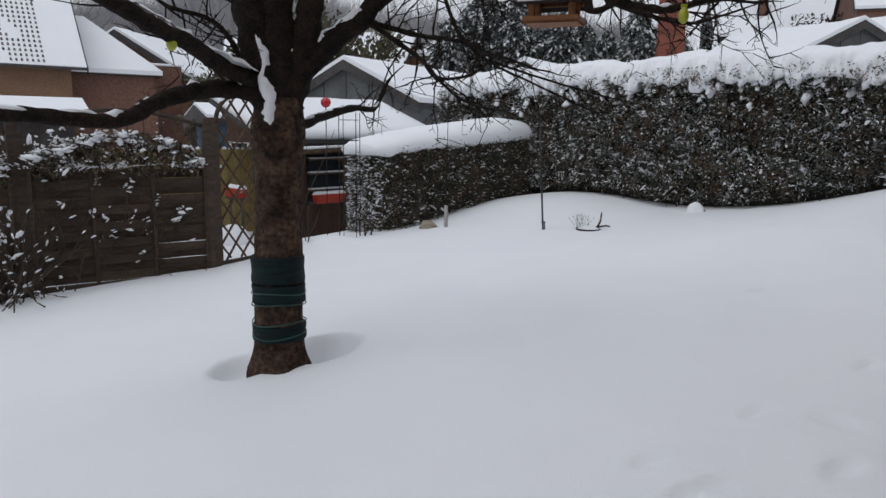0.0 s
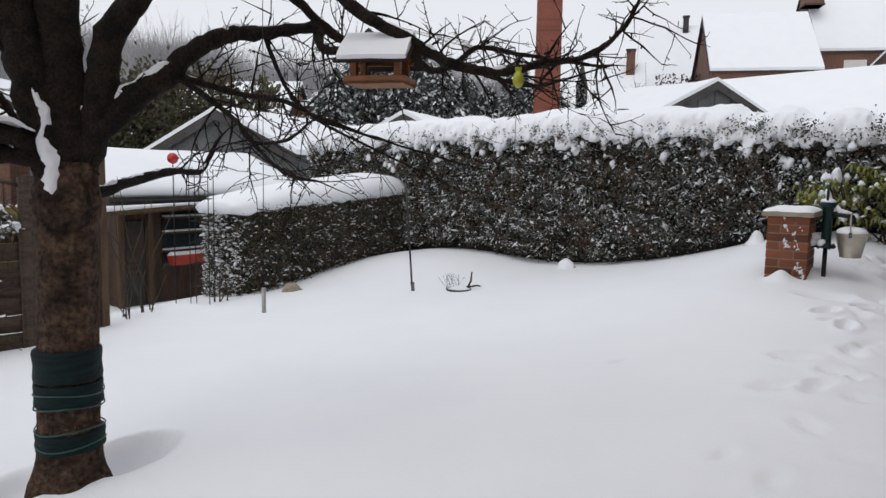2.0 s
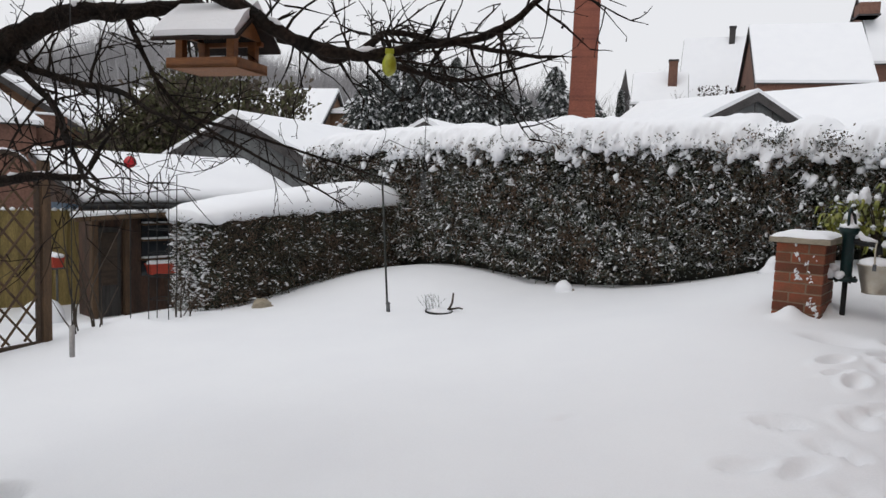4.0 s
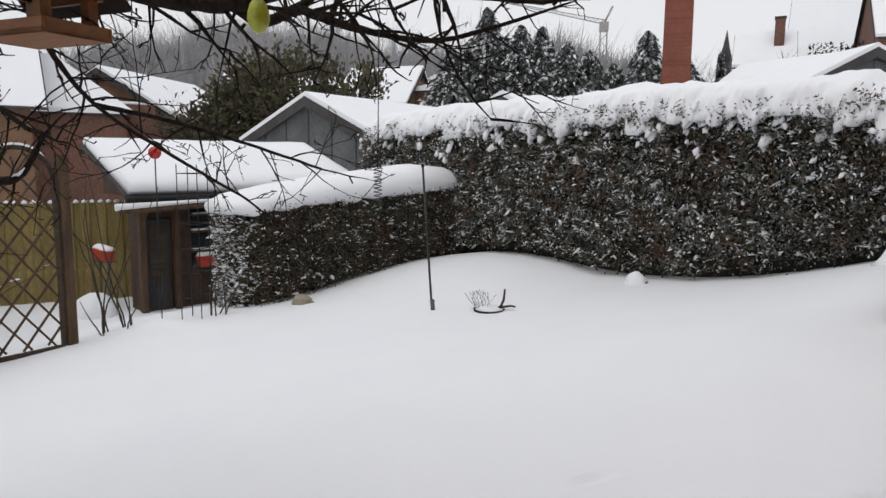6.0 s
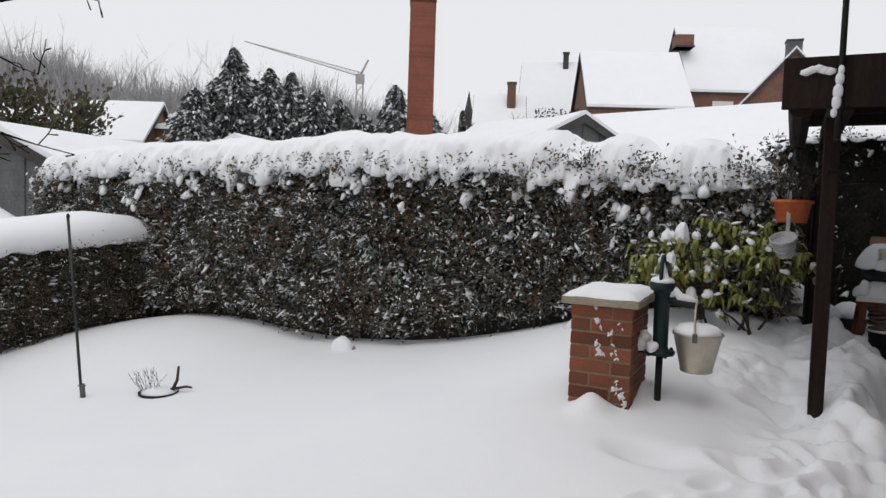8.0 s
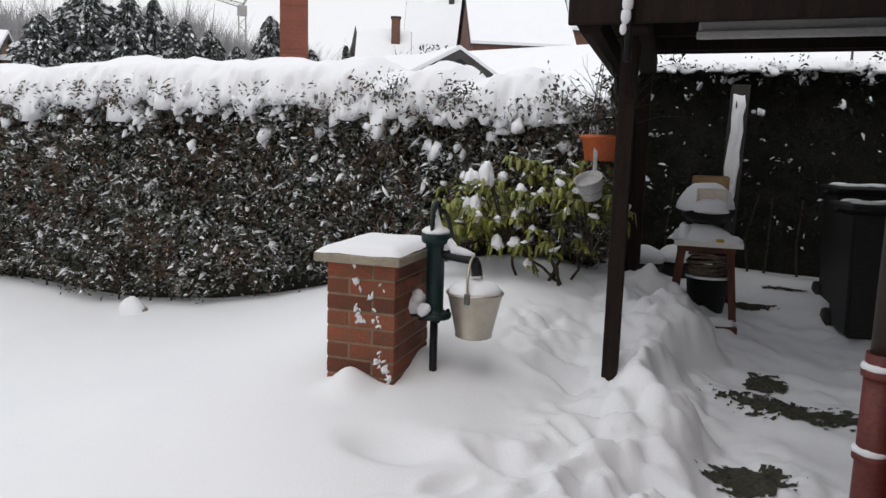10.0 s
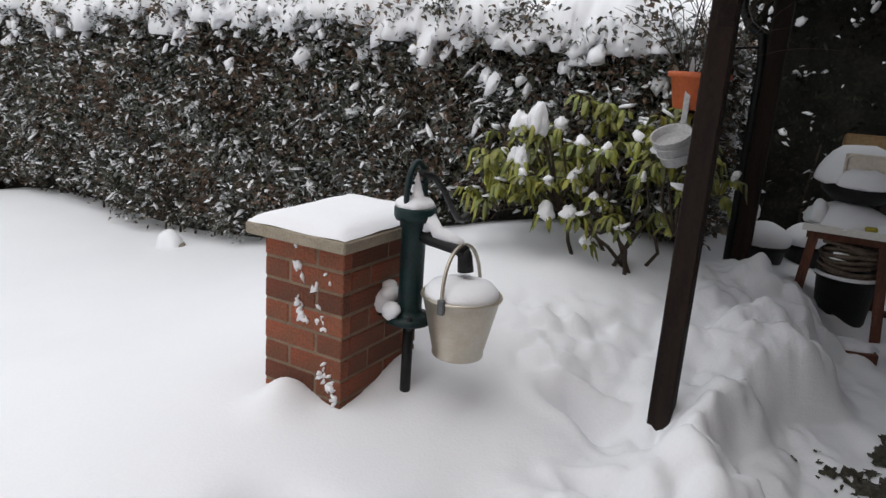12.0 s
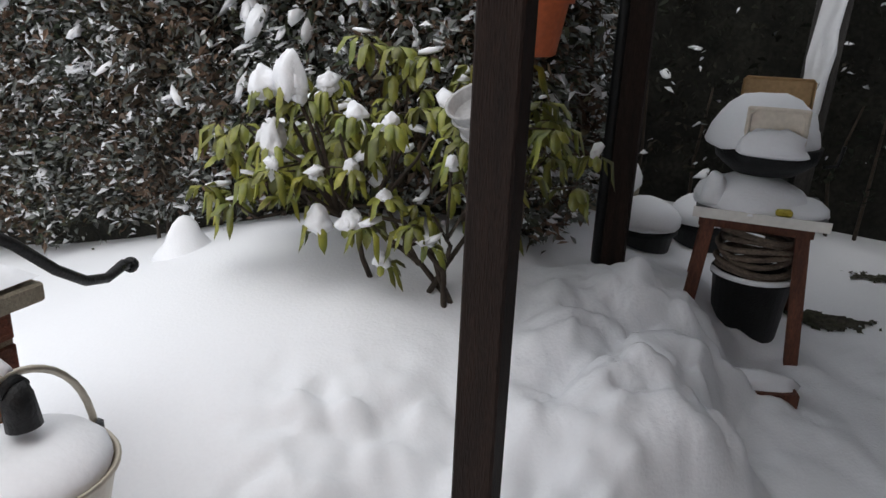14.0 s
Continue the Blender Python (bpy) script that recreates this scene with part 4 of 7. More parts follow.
def pillar():
    u0, u1, v0, v1, top = -0.72, -0.355, 7.48, 7.98, 1.435
    th = empty("brick_pillar", P(u0, v0, 0.55), "low red-brown brick pillar with pale mortar and stray snow stuck on it", "pillar")
    w, d, h = u1 - u0, v1 - v0, top - 0.55
    part("mortar_core", box(0.0015, w - 0.0015, 0.0015, d - 0.0015, 0, h - 0.005), M_MORTAR, th)
    full, half, side, sideh = brick_mesh(0.243, 0.071, 0.05, 1), brick_mesh(0.116, 0.071, 0.05, 2), brick_mesh(0.222, 0.071, 0.05, 3), brick_mesh(0.113, 0.071, 0.05, 4)
    n = int(h / COURSE)
    turn = pose(0, 0, 0, 0, 0, 90)
    for k in range(n):
        z = h - (k + 0.5) * COURSE
        odd = k % 2
        for face_y, flip in ((0.022, 0), (d - 0.022, 1)):
            xs = ((0.1185, full), (0.310, half)) if not odd else ((0.055, half), (0.2465, full))
            for x, me in xs:
                lay(th, me, Matrix.Translation((x, face_y, z)))
        for face_x in (0.022, w - 0.022):
            ys = (0.160, 0.392) if not odd else (0.105, 0.283, 0.445)
            for j, y in enumerate(ys):
                lay(th, side if not odd or j == 1 else sideh, Matrix.Translation((face_x, y, z)) @ turn)
    bm = box(-0.055, w + 0.045, -0.055, d + 0.06, h, h + 0.045, 0.006)
    part("cap_slab", bm, M_CONCRETE, th, "sand-coloured concrete cap slab")
    # snow on the slab
    nx_, ny_ = 16, 20
    vs, fs = [], []
    for i in range(nx_ + 1):
        for j in range(ny_ + 1):
            a, b = i / nx_, j / ny_
            x, y = -0.05 + (w + 0.09) * a, -0.05 + (d + 0.105) * b
            e = min(a, 1 - a, b * 1.3, (1 - b) * 1.3)
            hh = 0.042 * min(1, (e / 0.2)) ** 0.5 if e > 0 else 0.0
            vs.append((x + 0.004 * n2(x, y, 61, 0.05), y, h + 0.047 + hh + 0.012 * b + 0.004 * n2(x, y, 60, 0.1)))
    for i in range(nx_):
        for j in range(ny_):
            q = i * (ny_ + 1) + j
            fs.append((q, q + ny_ + 1, q + ny_ + 2, q + 1))
    raw("snow_cover", vs, fs, M_SNOW, th, smooth=True)
    # snow stuck to the front
    r = np.random.default_rng(3)
    cs, ss, ws = [], [], []
    for x, z, s, n_ in ((0.155, 0.80, 0.020, 5), (0.25, 0.71, 0.014, 7), (0.17, 0.64, 0.017, 7), (0.19, 0.585, 0.016, 6), (0.27, 0.615, 0.012, 6), (0.285, 0.40, 0.016, 7), (0.32, 0.35, 0.017, 8), (0.345, 0.30, 0.016, 6), (0.31, 0.77, 0.010, 2)):
        for _ in range(n_):
            cs.append((x + r.normal(0, 0.013), -0.003, z + r.normal(0, 0.02)))
            ss.append(s * r.uniform(0.4, 0.9))
            ws.append((r.normal(0, 0.6), -0.1, 1.0))
    v, f = blobs(np.array(cs), np.array(ss), np.array(ws), r, flat=0.9, long=1.3)
    tagged(raw("stuck_snow", v, f, M_LEAFSNOW, th, smooth=True), kind="stuff")


pillar()


# ---------- hand pump ----------
def hand_pump():
    zg = gw(-0.23, 7.73)
    th = empty("hand_pump", P(-0.23, 7.73, 0.0), "dark green cast-iron hand pump with snow on its cap and spout", "water pump")
    part("standpipe", tube([(0, 0, 0.55), (0, 0, 1.17)], [0.021, 0.021], 14), M_BLACKIRON, th)
    bm = bmesh.new()
    add_lathe(bm, [(0.03, 1.13), (0.085, 1.135), (0.09, 1.145), (0.09, 1.16), (0.06, 1.165), (0.05, 1.175), (0.046, 1.19), (0.046, 1.5), (0.052, 1.505), (0.055, 1.525), (0.070, 1.53), (0.077, 1.545), (0.077, 1.575), (0.072, 1.58), (0.02, 1.585)], 28)
    part("barrel", bm, M_GREENPAINT, th)
    for a in (0.6, 2.2, 3.8, 5.3):
        part("bolt", lathe([(0.011, 1.125), (0.011, 1.17), (0.006, 1.178)], 6, Matrix.Translation((0.075 * math.cos(a), 0.075 * math.sin(a), 0))), M_BLACKIRON, th)
    bm = bmesh.new()
    add_box(bm, -0.19, -0.05, -0.03, 0.03, 1.135, 1.15, 0.003)
    part("bracket", bm, M_BLACKIRON, th)
    # spout towards the terrace
    bm = bmesh.new()
    add_tube(bm, [(0.03, 0, 1.475), (0.10, 0.003, 1.465), (0.19, 0.006, 1.452), (0.215, 0.007, 1.44)], [0.026, 0.025, 0.024, 0.027], 14)
    add_tube(bm, [(0.207, 0.007, 1.455), (0.215, 0.007, 1.43), (0.222, 0.007, 1.375)], [0.022, 0.027, 0.030], 14)
    part("spout", bm, M_BLACKIRON, th)
    # the lever on its fork
    bm = bmesh.new()
    pts = []
    for i in range(15):
        a = math.pi * (1.0 - i / 14 * 1.0)
        pts.append((-0.005, -0.055 + 0.062 * (1 + math.cos(a)), 1.585 + 0.155 * math.sin(a) ** 0.8))
    add_tube(bm, [(-0.005, -0.055, 1.56)] + pts[1:-1] + [(-0.005, 0.07, 1.60)], [0.009] + [0.012] * 13 + [0.012], 8)
    for z in (1.63, 1.67, 1.70):
        add_tube(bm, [(-0.005, -0.05, z), (-0.005, 0.06, z - 0.01)], [0.006, 0.006], 6)
    part("fork", bm, M_GREENPAINT, th)
    bm = bmesh.new()
    add_tube(bm, [(0.005, 0.02, 1.70), (0.012, 0.10, 1.68), (0.01, 0.19, 1.615), (0.0, 0.28, 1.53), (-0.015, 0.36, 1.475), (-0.03, 0.43, 1.455), (-0.05, 0.50, 1.462), (-0.06, 0.525, 1.452)], [0.014, 0.013, 0.012, 0.012, 0.012, 0.012, 0.014, 0.012], 10)
    bmesh.ops.create_uvsphere(bm, u_segments=10, v_segments=8, radius=0.020, matrix=Matrix.Translation((-0.06, 0.53, 1.45)))
    part("lever", bm, M_BLACKIRON, th)
    # snow: on the cap with a spike, on the spout, on the bracket
    bm = bmesh.new()
    add_lathe(bm, [(0.073, 1.578), (0.071, 1.592), (0.06, 1.604), (0.03, 1.615), (0.018, 1.65), (0.008, 1.685), (0.002, 1.70)], 16)
    add_tube(bm, [(0.045, 0, 1.497), (0.075, 0, 1.535), (0.10, 0.0, 1.50), (0.15, 0.003, 1.487), (0.205, 0.006, 1.475)], [0.02, 0.032, 0.026, 0.022, 0.014], 10)
    for x, y, z, s in ((-0.12, 0, 1.19, 0.055), (-0.09, 0, 1.225, 0.04), (-0.16, 0, 1.165, 0.03), (-0.04, -0.07, 1.185, 0.035), (-0.02, -0.075, 1.20, 0.025), (-0.10, 0.01, 1.25, 0.03)):
        bmesh.ops.create_icosphere(bm, subdivisions=2, radius=s, matrix=Matrix.Translation((x, y, z)))
    for v in bm.verts:
        v.co += Vector((n2(v.co.x, v.co.z, 71, 0.04), n2(v.co.y, v.co.z, 72, 0.04), n2(v.co.x, v.co.y, 73, 0.04))) * 0.008
    tagged(part("snow", bm, M_LEAFSNOW, th, smooth=True), kind="stuff")


hand_pump()


def zinc_bucket():
    th = empty("zinc_bucket", P(-0.015, 7.735, 1.055), "galvanised zinc bucket heaped with snow hanging from the pump spout", "bucket")
    bm = bmesh.new()
    add_lathe(bm, [(0.088, 0.0), (0.094, 0.004), (0.096, 0.012), (0.094, 0.02), (0.140, 0.222), (0.147, 0.226), (0.149, 0.232), (0.146, 0.238), (0.138, 0.234), (0.092, 0.03), (0.03, 0.028)], 40)
    part("body", bm, M_ZINC, th)
    bm = bmesh.new()
    arc = [(-0.012 * math.sin(a), -0.143 * math.cos(a), 0.222 + 0.192 * math.sin(a) ** 0.85) for a in np.linspace(0, math.pi, 21)]
    add_tube(bm, arc, 0.007, 8)
    part("handle", bm, M_ZINC, th, "grey metal bail handle with frost on it")
    for s in (1, -1):
        part("ear", box(-0.014, 0.014, -0.008 + s * 0.147, 0.008 + s * 0.147, 0.195, 0.25, 0.004), M_GREYMETAL, th)
    bm = bmesh.new()
    add_lathe(bm, [(0.128, 0.212), (0.136, 0.238), (0.133, 0.252), (0.115, 0.272), (0.07, 0.291), (0.03, 0.300), (0.004, 0.302)], 32)
    for v in bm.verts:
        v.co.z += 0.006 * n2(v.co.x, v.co.y, 75, 0.06)
    part("snow_heap", bm, M_SNOW, th, smooth=True)


zinc_bucket()


# ---------- covered terrace: posts, roof, gutter ----------
def terrace_roof():
    th = empty("terrace_roof", P(0, 0, 0), "dark brown stained timber canopy on posts with snow on its roof", "canopy")
    part("post", box(0.603, 0.690, 8.20, 8.285, 0.6, 2.62, 0.005), M_DARKWOOD, th)
    part("post", box(0.62, 0.712, 9.86, 9.95, 0.6, 2.62, 0.005), M_DARKWOOD, th)
    part("fascia_board", box(0.36, 8.0, 7.92, 7.96, 2.635, 2.93, 0.004), M_DARKWOOD, th)
    part("fascia_board", box(0.44, 8.0, 10.16, 10.20, 2.80, 2.90, 0.004), M_DARKWOOD, th)
    part("eave_beam", box(0.62, 0.74, 7.97, 9.99, 2.62, 2.74, 0.004), M_DARKWOOD, th)
    for v in np.arange(8.4, 9.9, 0.62):
        part("rafter", box(0.45, 8.0, v - 0.035, v + 0.035, 2.745, 2.845, 0.003), M_DARKWOOD, th)
    part("roof_deck", box(0.46, 8.0, 7.97, 10.15, 2.85, 2.875), M_DARKWOOD, th)
    part("roof_snow", box(0.60, 7.98, 8.3, 10.1, 2.878, 2.93, 0.02), M_SNOW, th)
    # hidden deck and closing wall, added to keep daylight from under the canopy
    part("roof_deck", box(1.76, 8.0, 7.26, 7.915, 2.80, 2.83), M_DARKWOOD, th)
    part("light_stop_wall", box(8.0, 8.06, 7.26, 11.0, 0.3, 2.9), M_DARKWOOD, th)
    part("corner_brace", box(-0.03, 0.03, -0.03, 0.03, 0, 0.42, 0.003, m=Matrix.Translation((0.66, 8.19, 2.28)) @ pose(0, 0, 0, -40, 0, 0)), M_DARKWOOD, th)
    # gutter along the eave and its short bent pipe
    part("gutter", prism([(0.40, 2.70), (0.395, 2.64), (0.42, 2.60), (0.47, 2.59), (0.515, 2.61), (0.53, 2.70)], 7.97, 9.98), M_DARKWOOD, th)
    part("downpipe", tube([(0.46, 9.90, 2.62), (0.46, 9.90, 2.50), (0.50, 9.90, 2.42), (0.58, 9.90, 2.36), (0.60, 9.90, 2.2), (0.60, 9.90, 0.6)], 0.026, 10), M_BLACKIRON, th)
    # slim pole at the corner and the snow that stuck on it
    part("corner_pole", tube([(0.655, 7.90, 2.45), (0.66, 7.895, 4.6)], [0.018, 0.016], 10), M_BLACKIRON, th)
    bm = bmesh.new()
    for x, z, s in ((0.645, 2.72, 0.035), (0.64, 2.66, 0.032), (0.65, 2.79, 0.03), (0.63, 2.6, 0.022), (0.655, 2.84, 0.022)):
        bmesh.ops.create_icosphere(bm, subdivisions=2, radius=s, matrix=Matrix.Translation((x, 7.885, z)) @ Matrix.Diagonal((0.8, 0.5, 1.3, 1)))
    for x in np.arange(0.48, 0.62, 0.03):
        bmesh.ops.create_icosphere(bm, subdivisions=1, radius=0.03, matrix=Matrix.Translation((x, 7.912, 2.85 + 0.01 * math.sin(x * 50))) @ Matrix.Diagonal((1.3, 0.3, 0.8, 1)))
    part("stuck_snow", bm, M_LEAFSNOW, th, smooth=True)
    # rolled awning under the canopy
    aw = empty("awning_cassette", P(0, 0, 0), "pale grey awning box fixed under the canopy edge", "awning")
    part("case", box(0.98, 4.4, 8.25, 8.36, 2.615, 2.70, 0.015), M_LIGHTMETAL, aw)
    part("front_bar", box(0.97, 4.4, 8.215, 8.245, 2.60, 2.64, 0.006), M_LIGHTMETAL, aw)
    part("bracket", box(1.2, 1.26, 8.27, 8.34, 2.70, 2.75), M_BLACKIRON, aw)


M_LIGHTMETAL = material("light_grey_aluminium", (0.45, 0.45, 0.44), 0.5, var=0.08, scale=5, fine=40, bump_amount=0.05)
terrace_roof()


# ---------- the house corner with its downpipe ----------
def house_corner():
    u0, v1 = 1.745, 7.24
    wl_ = empty("wall_house", P(0, 0, 0), "red-brown brick house wall with pale joints", "wall", kind="structure")
    part("mortar_core", box(u0 + 0.002, 9.0, -9.0, v1 - 0.002, -0.2, 5.2), M_MORTAR, wl_)
    part("roof_edge", box(u0 - 0.5, 9.0, -9.0, v1 + 0.35, 5.2, 5.35), M_DARKWOOD, wl_)
    # bricks near the corner are single, the rest of the wall follows in one piece
    full, half = brick_mesh(0.240, 0.071, 0.05, 11), brick_mesh(0.115, 0.071, 0.05, 12)
    turn = pose(0, 0, 0, 0, 0, 90)
    far = bmesh.new()
    for k in range(60):
        z = 0.25 + (k + 0.5) * COURSE
        y = v1 - (0.12 if k % 2 else 0.0575)
        first = True
        while y > -1.2:
            if y > 6.2 and z < 4.0:
                lay(wl_, full if (k % 2 or not first) else half, Matrix.Translation((u0 + 0.022, y, z)) @ turn)
            else:
                add_box(far, u0, u0 + 0.045, y - 0.12, y + 0.12, z - 0.035, z + 0.035)
            y -= 0.25 if (k % 2 or not first) else 0.1875
            first = False
        x = u0 + (0.0575 if k % 2 else 0.12)
        x += 0.19 if k % 2 else 0.25
        while x < 5:
            add_box(far, x - 0.12, x + 0.12, v1 - 0.045, v1, z - 0.035, z + 0.035)
            x += 0.25
    tagged(part("bricks", far, M_BRICK, wl_), kind="stuff")
    dp = empty("downpipe", P(1.66, 7.12, 0), "downpipe on the house corner, brown above and rust-red cast iron below", "downpipe")
    part("upper_pipe", tube([(0, 0, 1.32), (0, 0, 5.2)], [0.045, 0.045], 16), M_BROWNPIPE, dp)
    part("lower_pipe", tube([(0, 0, 0.5), (0, 0, 1.33)], [0.058, 0.058], 16), M_REDPIPE, dp)
    for z in (1.24, 0.93):
        part("collar", lathe([(0.058, z), (0.068, z + 0.004), (0.068, z + 0.03), (0.058, z + 0.034)], 18), M_REDPIPE, dp)
        part("clamp", box(0.03, 0.10, -0.05, 0.05, z - 0.01, z + 0.02, 0.003), M_BLACKIRON, dp)
        bm = bmesh.new()
        add_tube(bm, [(0.055 * math.cos(a), 0.055 * math.sin(a), z + 0.04) for a in np.linspace(2, 5.4, 9)], [0.006, 0.014, 0.016, 0.018, 0.015, 0.017, 0.014, 0.012, 0.005], 6)
        part("snow", bm, M_LEAFSNOW, dp)


M_BROWNPIPE = material("brown_pipe", (0.05, 0.035, 0.028), 0.5, var=0.2, scale=6, fine=50, bump_amount=0.1)
M_REDPIPE = material("rust_red_pipe", (0.14, 0.025, 0.018), 0.55, var=0.25, scale=8, fine=60, bump_amount=0.15)
house_corner()


# ---------- planter and ladle on the canopy's rear side ----------
def hanging_planter():
    th = empty("hanging_planter", P(0.45, 9.02, 1.965), "terracotta-coloured planter hanging at the canopy", "planter")
    bm = bmesh.new()
    add_lathe(bm, [(0.09, 0.0), (0.10, 0.005), (0.125, 0.14), (0.14, 0.142), (0.142, 0.165), (0.132, 0.167), (0.118, 0.14), (0.09, 0.03)], 28)
    part("pot", bm, M_TERRA, th)
    part("soil", lathe([(0.001, 0.13), (0.118, 0.13), (0.06, 0.145), (0.001, 0.15)], 16), M_GRASS, th)
    for a in (0.3, 2.4, 4.5):
        part("wire", tube([(0.138 * math.cos(a), 0.138 * math.sin(a), 0.16), (0.01 * math.cos(a), 0.01 * math.sin(a), 0.75)], [0.003, 0.003], 5), M_BLACKIRON, th)
    bm = bmesh.new()
    rr = random.Random(2)
    for _ in range(32):
        a = rr.uniform(0, 6.28)
        p = Vector((0.08 * math.cos(a), 0.08 * math.sin(a), 0.15))
        pts = [p]
        d = Vector((math.cos(a) * 0.25, math.sin(a) * 0.25, 1.6))
        for _k in range(6):
            d = (d + Vector((rr.gauss(0, 0.35), rr.gauss(0, 0.35), -0.12))).normalized()
            pts.append(pts[-1] + d * rr.uniform(0.05, 0.12))
        add_tube(bm, pts, [0.003, 0.003, 0.0025, 0.002, 0.002, 0.0015, 0.001], 4)
    tagged(part("dry_stems", bm, M_TWIG, th), kind="stuff")


def ladle():
    th = empty("dipper", P(0.43, 8.88, 1.735), "grey enamel long-handled dipper hanging on the canopy post", "dipper")
    tilt = pose(0, 0, 0, 28, -12, 0)
    bm = bmesh.new()
    add_lathe(bm, [(0.055, 0.0), (0.062, 0.004), (0.085, 0.135), (0.092, 0.138), (0.092, 0.145), (0.083, 0.142), (0.056, 0.012), (0.01, 0.01)], 28, m=tilt)
    part("cup", bm, M_ENAMEL, th)
    for z in (0.05, 0.10):
        bm = bmesh.new()
        add_lathe(bm, [(0.062 + 0.17 * z, z), (0.069 + 0.17 * z, z + 0.004), (0.066 + 0.17 * z, z + 0.009)], 28, m=tilt)
        part("ridge", bm, M_ENAMEL, th)
    part("handle", box(-0.014, 0.014, 0.03, 0.038, 0.12, 0.46, 0.003), M_ENAMEL, th)
    part("hook", tube([(0, 0.034, 0.46), (0, 0.03, 0.49), (0.06, 0.1, 0.50), (0.24, 0.2, 0.52)], 0.005, 6), M_BLACKIRON, th)


M_ENAMEL = material("worn_grey_enamel", (0.42, 0.42, 0.42), 0.45, var=0.15, scale=14, fine=70, bump_amount=0.1)
hanging_planter()
ladle()


# ---------- rhododendron ----------
def rhododendron():
    r = np.random.default_rng(12)

    def spot(u, v, z=0.0):
        u = 0.06 + (u - 0.05) * 0.78
        return Vector((u * UX + v * VX, u * UY + v * VY, z))
    rr = random.Random(12)
    th = empty("rhododendron", Matrix.Identity(4), "rhododendron bush with drooping yellow-green leaves and snow cushions", "shrub")
    bm = bmesh.new()
    base = spot(0.12, 9.25, gw(0.12, 9.25) - 0.08)
    tips, knots = [], []
    for i in range(8):
        k = spot(-0.55 + 0.15 * i, rr.uniform(9.05, 9.45), rr.uniform(1.24, 1.42))
        b = base + Vector((rr.uniform(-0.22, 0.22), rr.uniform(-0.18, 0.18), 0))
        add_tube(bm, [b, b.lerp(k, 0.3) + Vector((rr.gauss(0, 0.03), rr.gauss(0, 0.03), 0.06)), b.lerp(k, 0.65) + Vector((rr.gauss(0, 0.04), rr.gauss(0, 0.04), 0.10)), k], [0.012, 0.010, 0.008, 0.007], 6)
        knots.append(k)
    for i in range(38):
        u, v = rr.uniform(-0.85, 0.58), rr.uniform(8.95, 9.5)
        top = 2.0 - 0.5 * abs((u - 0.1) / 0.8) ** 1.6
        z = rr.uniform(1.42, top) if u > -0.5 else rr.uniform(1.36, 1.8)
        tip = spot(u, v, z)
        k = min(knots, key=lambda q: (q - tip).length)
        mid = k.lerp(tip, 0.5) + Vector((rr.uniform(-0.06, 0.06), rr.uniform(-0.06, 0.06), -0.04))
        add_tube(bm, [k, mid, tip], [0.008, 0.006, 0.004], 6)
        tips.append(tip)
        for _ in range(3):
            f = rr.uniform(0.55, 1.0)
            p = mid.lerp(tip, f)
            q = p + Vector((rr.uniform(-0.16, 0.16), rr.uniform(-0.16, 0.16), rr.uniform(-0.04, 0.14)))
            add_tube(bm, [p, q], [0.005, 0.003], 5)
            tips.append(q)
    for u, v, z in ((-0.04, 9.08, 1.24), (-0.3, 9.0, 1.38), (0.2, 9.05, 1.34), (-0.55, 9.0, 1.82), (-0.42, 9.0, 1.84), (-0.36, 9.02, 1.78), (-0.60, 9.05, 1.62), (-0.50, 8.98, 1.64), (-0.45, 8.98, 1.46), (-0.66, 9.0, 1.5), (-0.8, 9.05, 1.42), (-0.7, 9.02, 1.68)):
        tip = spot(u, v, z)
        k = min(knots, key=lambda q: (q - tip).length)
        add_tube(bm, [k, k.lerp(tip, 0.6) + Vector((0, 0, 0.04)), tip], [0.009, 0.007, 0.004], 6)
        tips.append(tip)
    for i in range(16):
        tip = spot(rr.uniform(-0.25, 0.5), rr.uniform(8.98, 9.4), rr.uniform(1.34, 1.7))
        k = min(knots, key=lambda q: (q - tip).length)
        add_tube(bm, [k, k.lerp(tip, 0.6) + Vector((0, 0, 0.03)), tip], [0.006, 0.005, 0.003], 5)
        tips.append(tip)
    tagged(part("branches", bm, M_TWIG, th), kind="stuff")
    # whorls of long hanging leaves
    V, F, k = [], [], 0
    for t in tips:
        for j in range(rr.randint(5, 8)):
            a = rr.uniform(0, 2 * math.pi)
            L, w = rr.uniform(0.07, 0.15), rr.uniform(0.022, 0.036)
            out = Vector((math.cos(a), math.sin(a), 0))
            sag = rr.uniform(0.35, 1.2)
            p0 = t + out * 0.008
            p1 = p0 + out * L * 0.38 + Vector((0, 0, 0.10 * L - 0.22 * L * sag))
            p2 = p1 + out * L * 0.22 * (1.4 - sag) + Vector((0, 0, -L * 0.40 * sag))
            p3 = p2 + out * L * 0.06 + Vector((0, 0, -L * 0.30 * sag))
            s = Vector((-out.y, out.x, 0))
            curl = Vector((0, 0, -0.25 * w)) - out * 0.25 * w
            V += [p0, p1 + s * w * 0.5 + curl, p1, p1 - s * w * 0.5 + curl, p2 + s * w * 0.45 + curl, p2, p2 - s * w * 0.45 + curl, p3]
            F += [(k, k + 1, k + 2), (k, k + 2, k + 3), (k + 1, k + 4, k + 5, k + 2), (k + 2, k + 5, k + 6, k + 3), (k + 4, k + 7, k + 5), (k + 5, k + 7, k + 6)]
            k += 8
    raw("leaves", V, F, M_RHODO, th, "yellow-green drooping leaves", smooth=True)
    # cushions of snow on the left top shoots and here and there
    bm = bmesh.new()
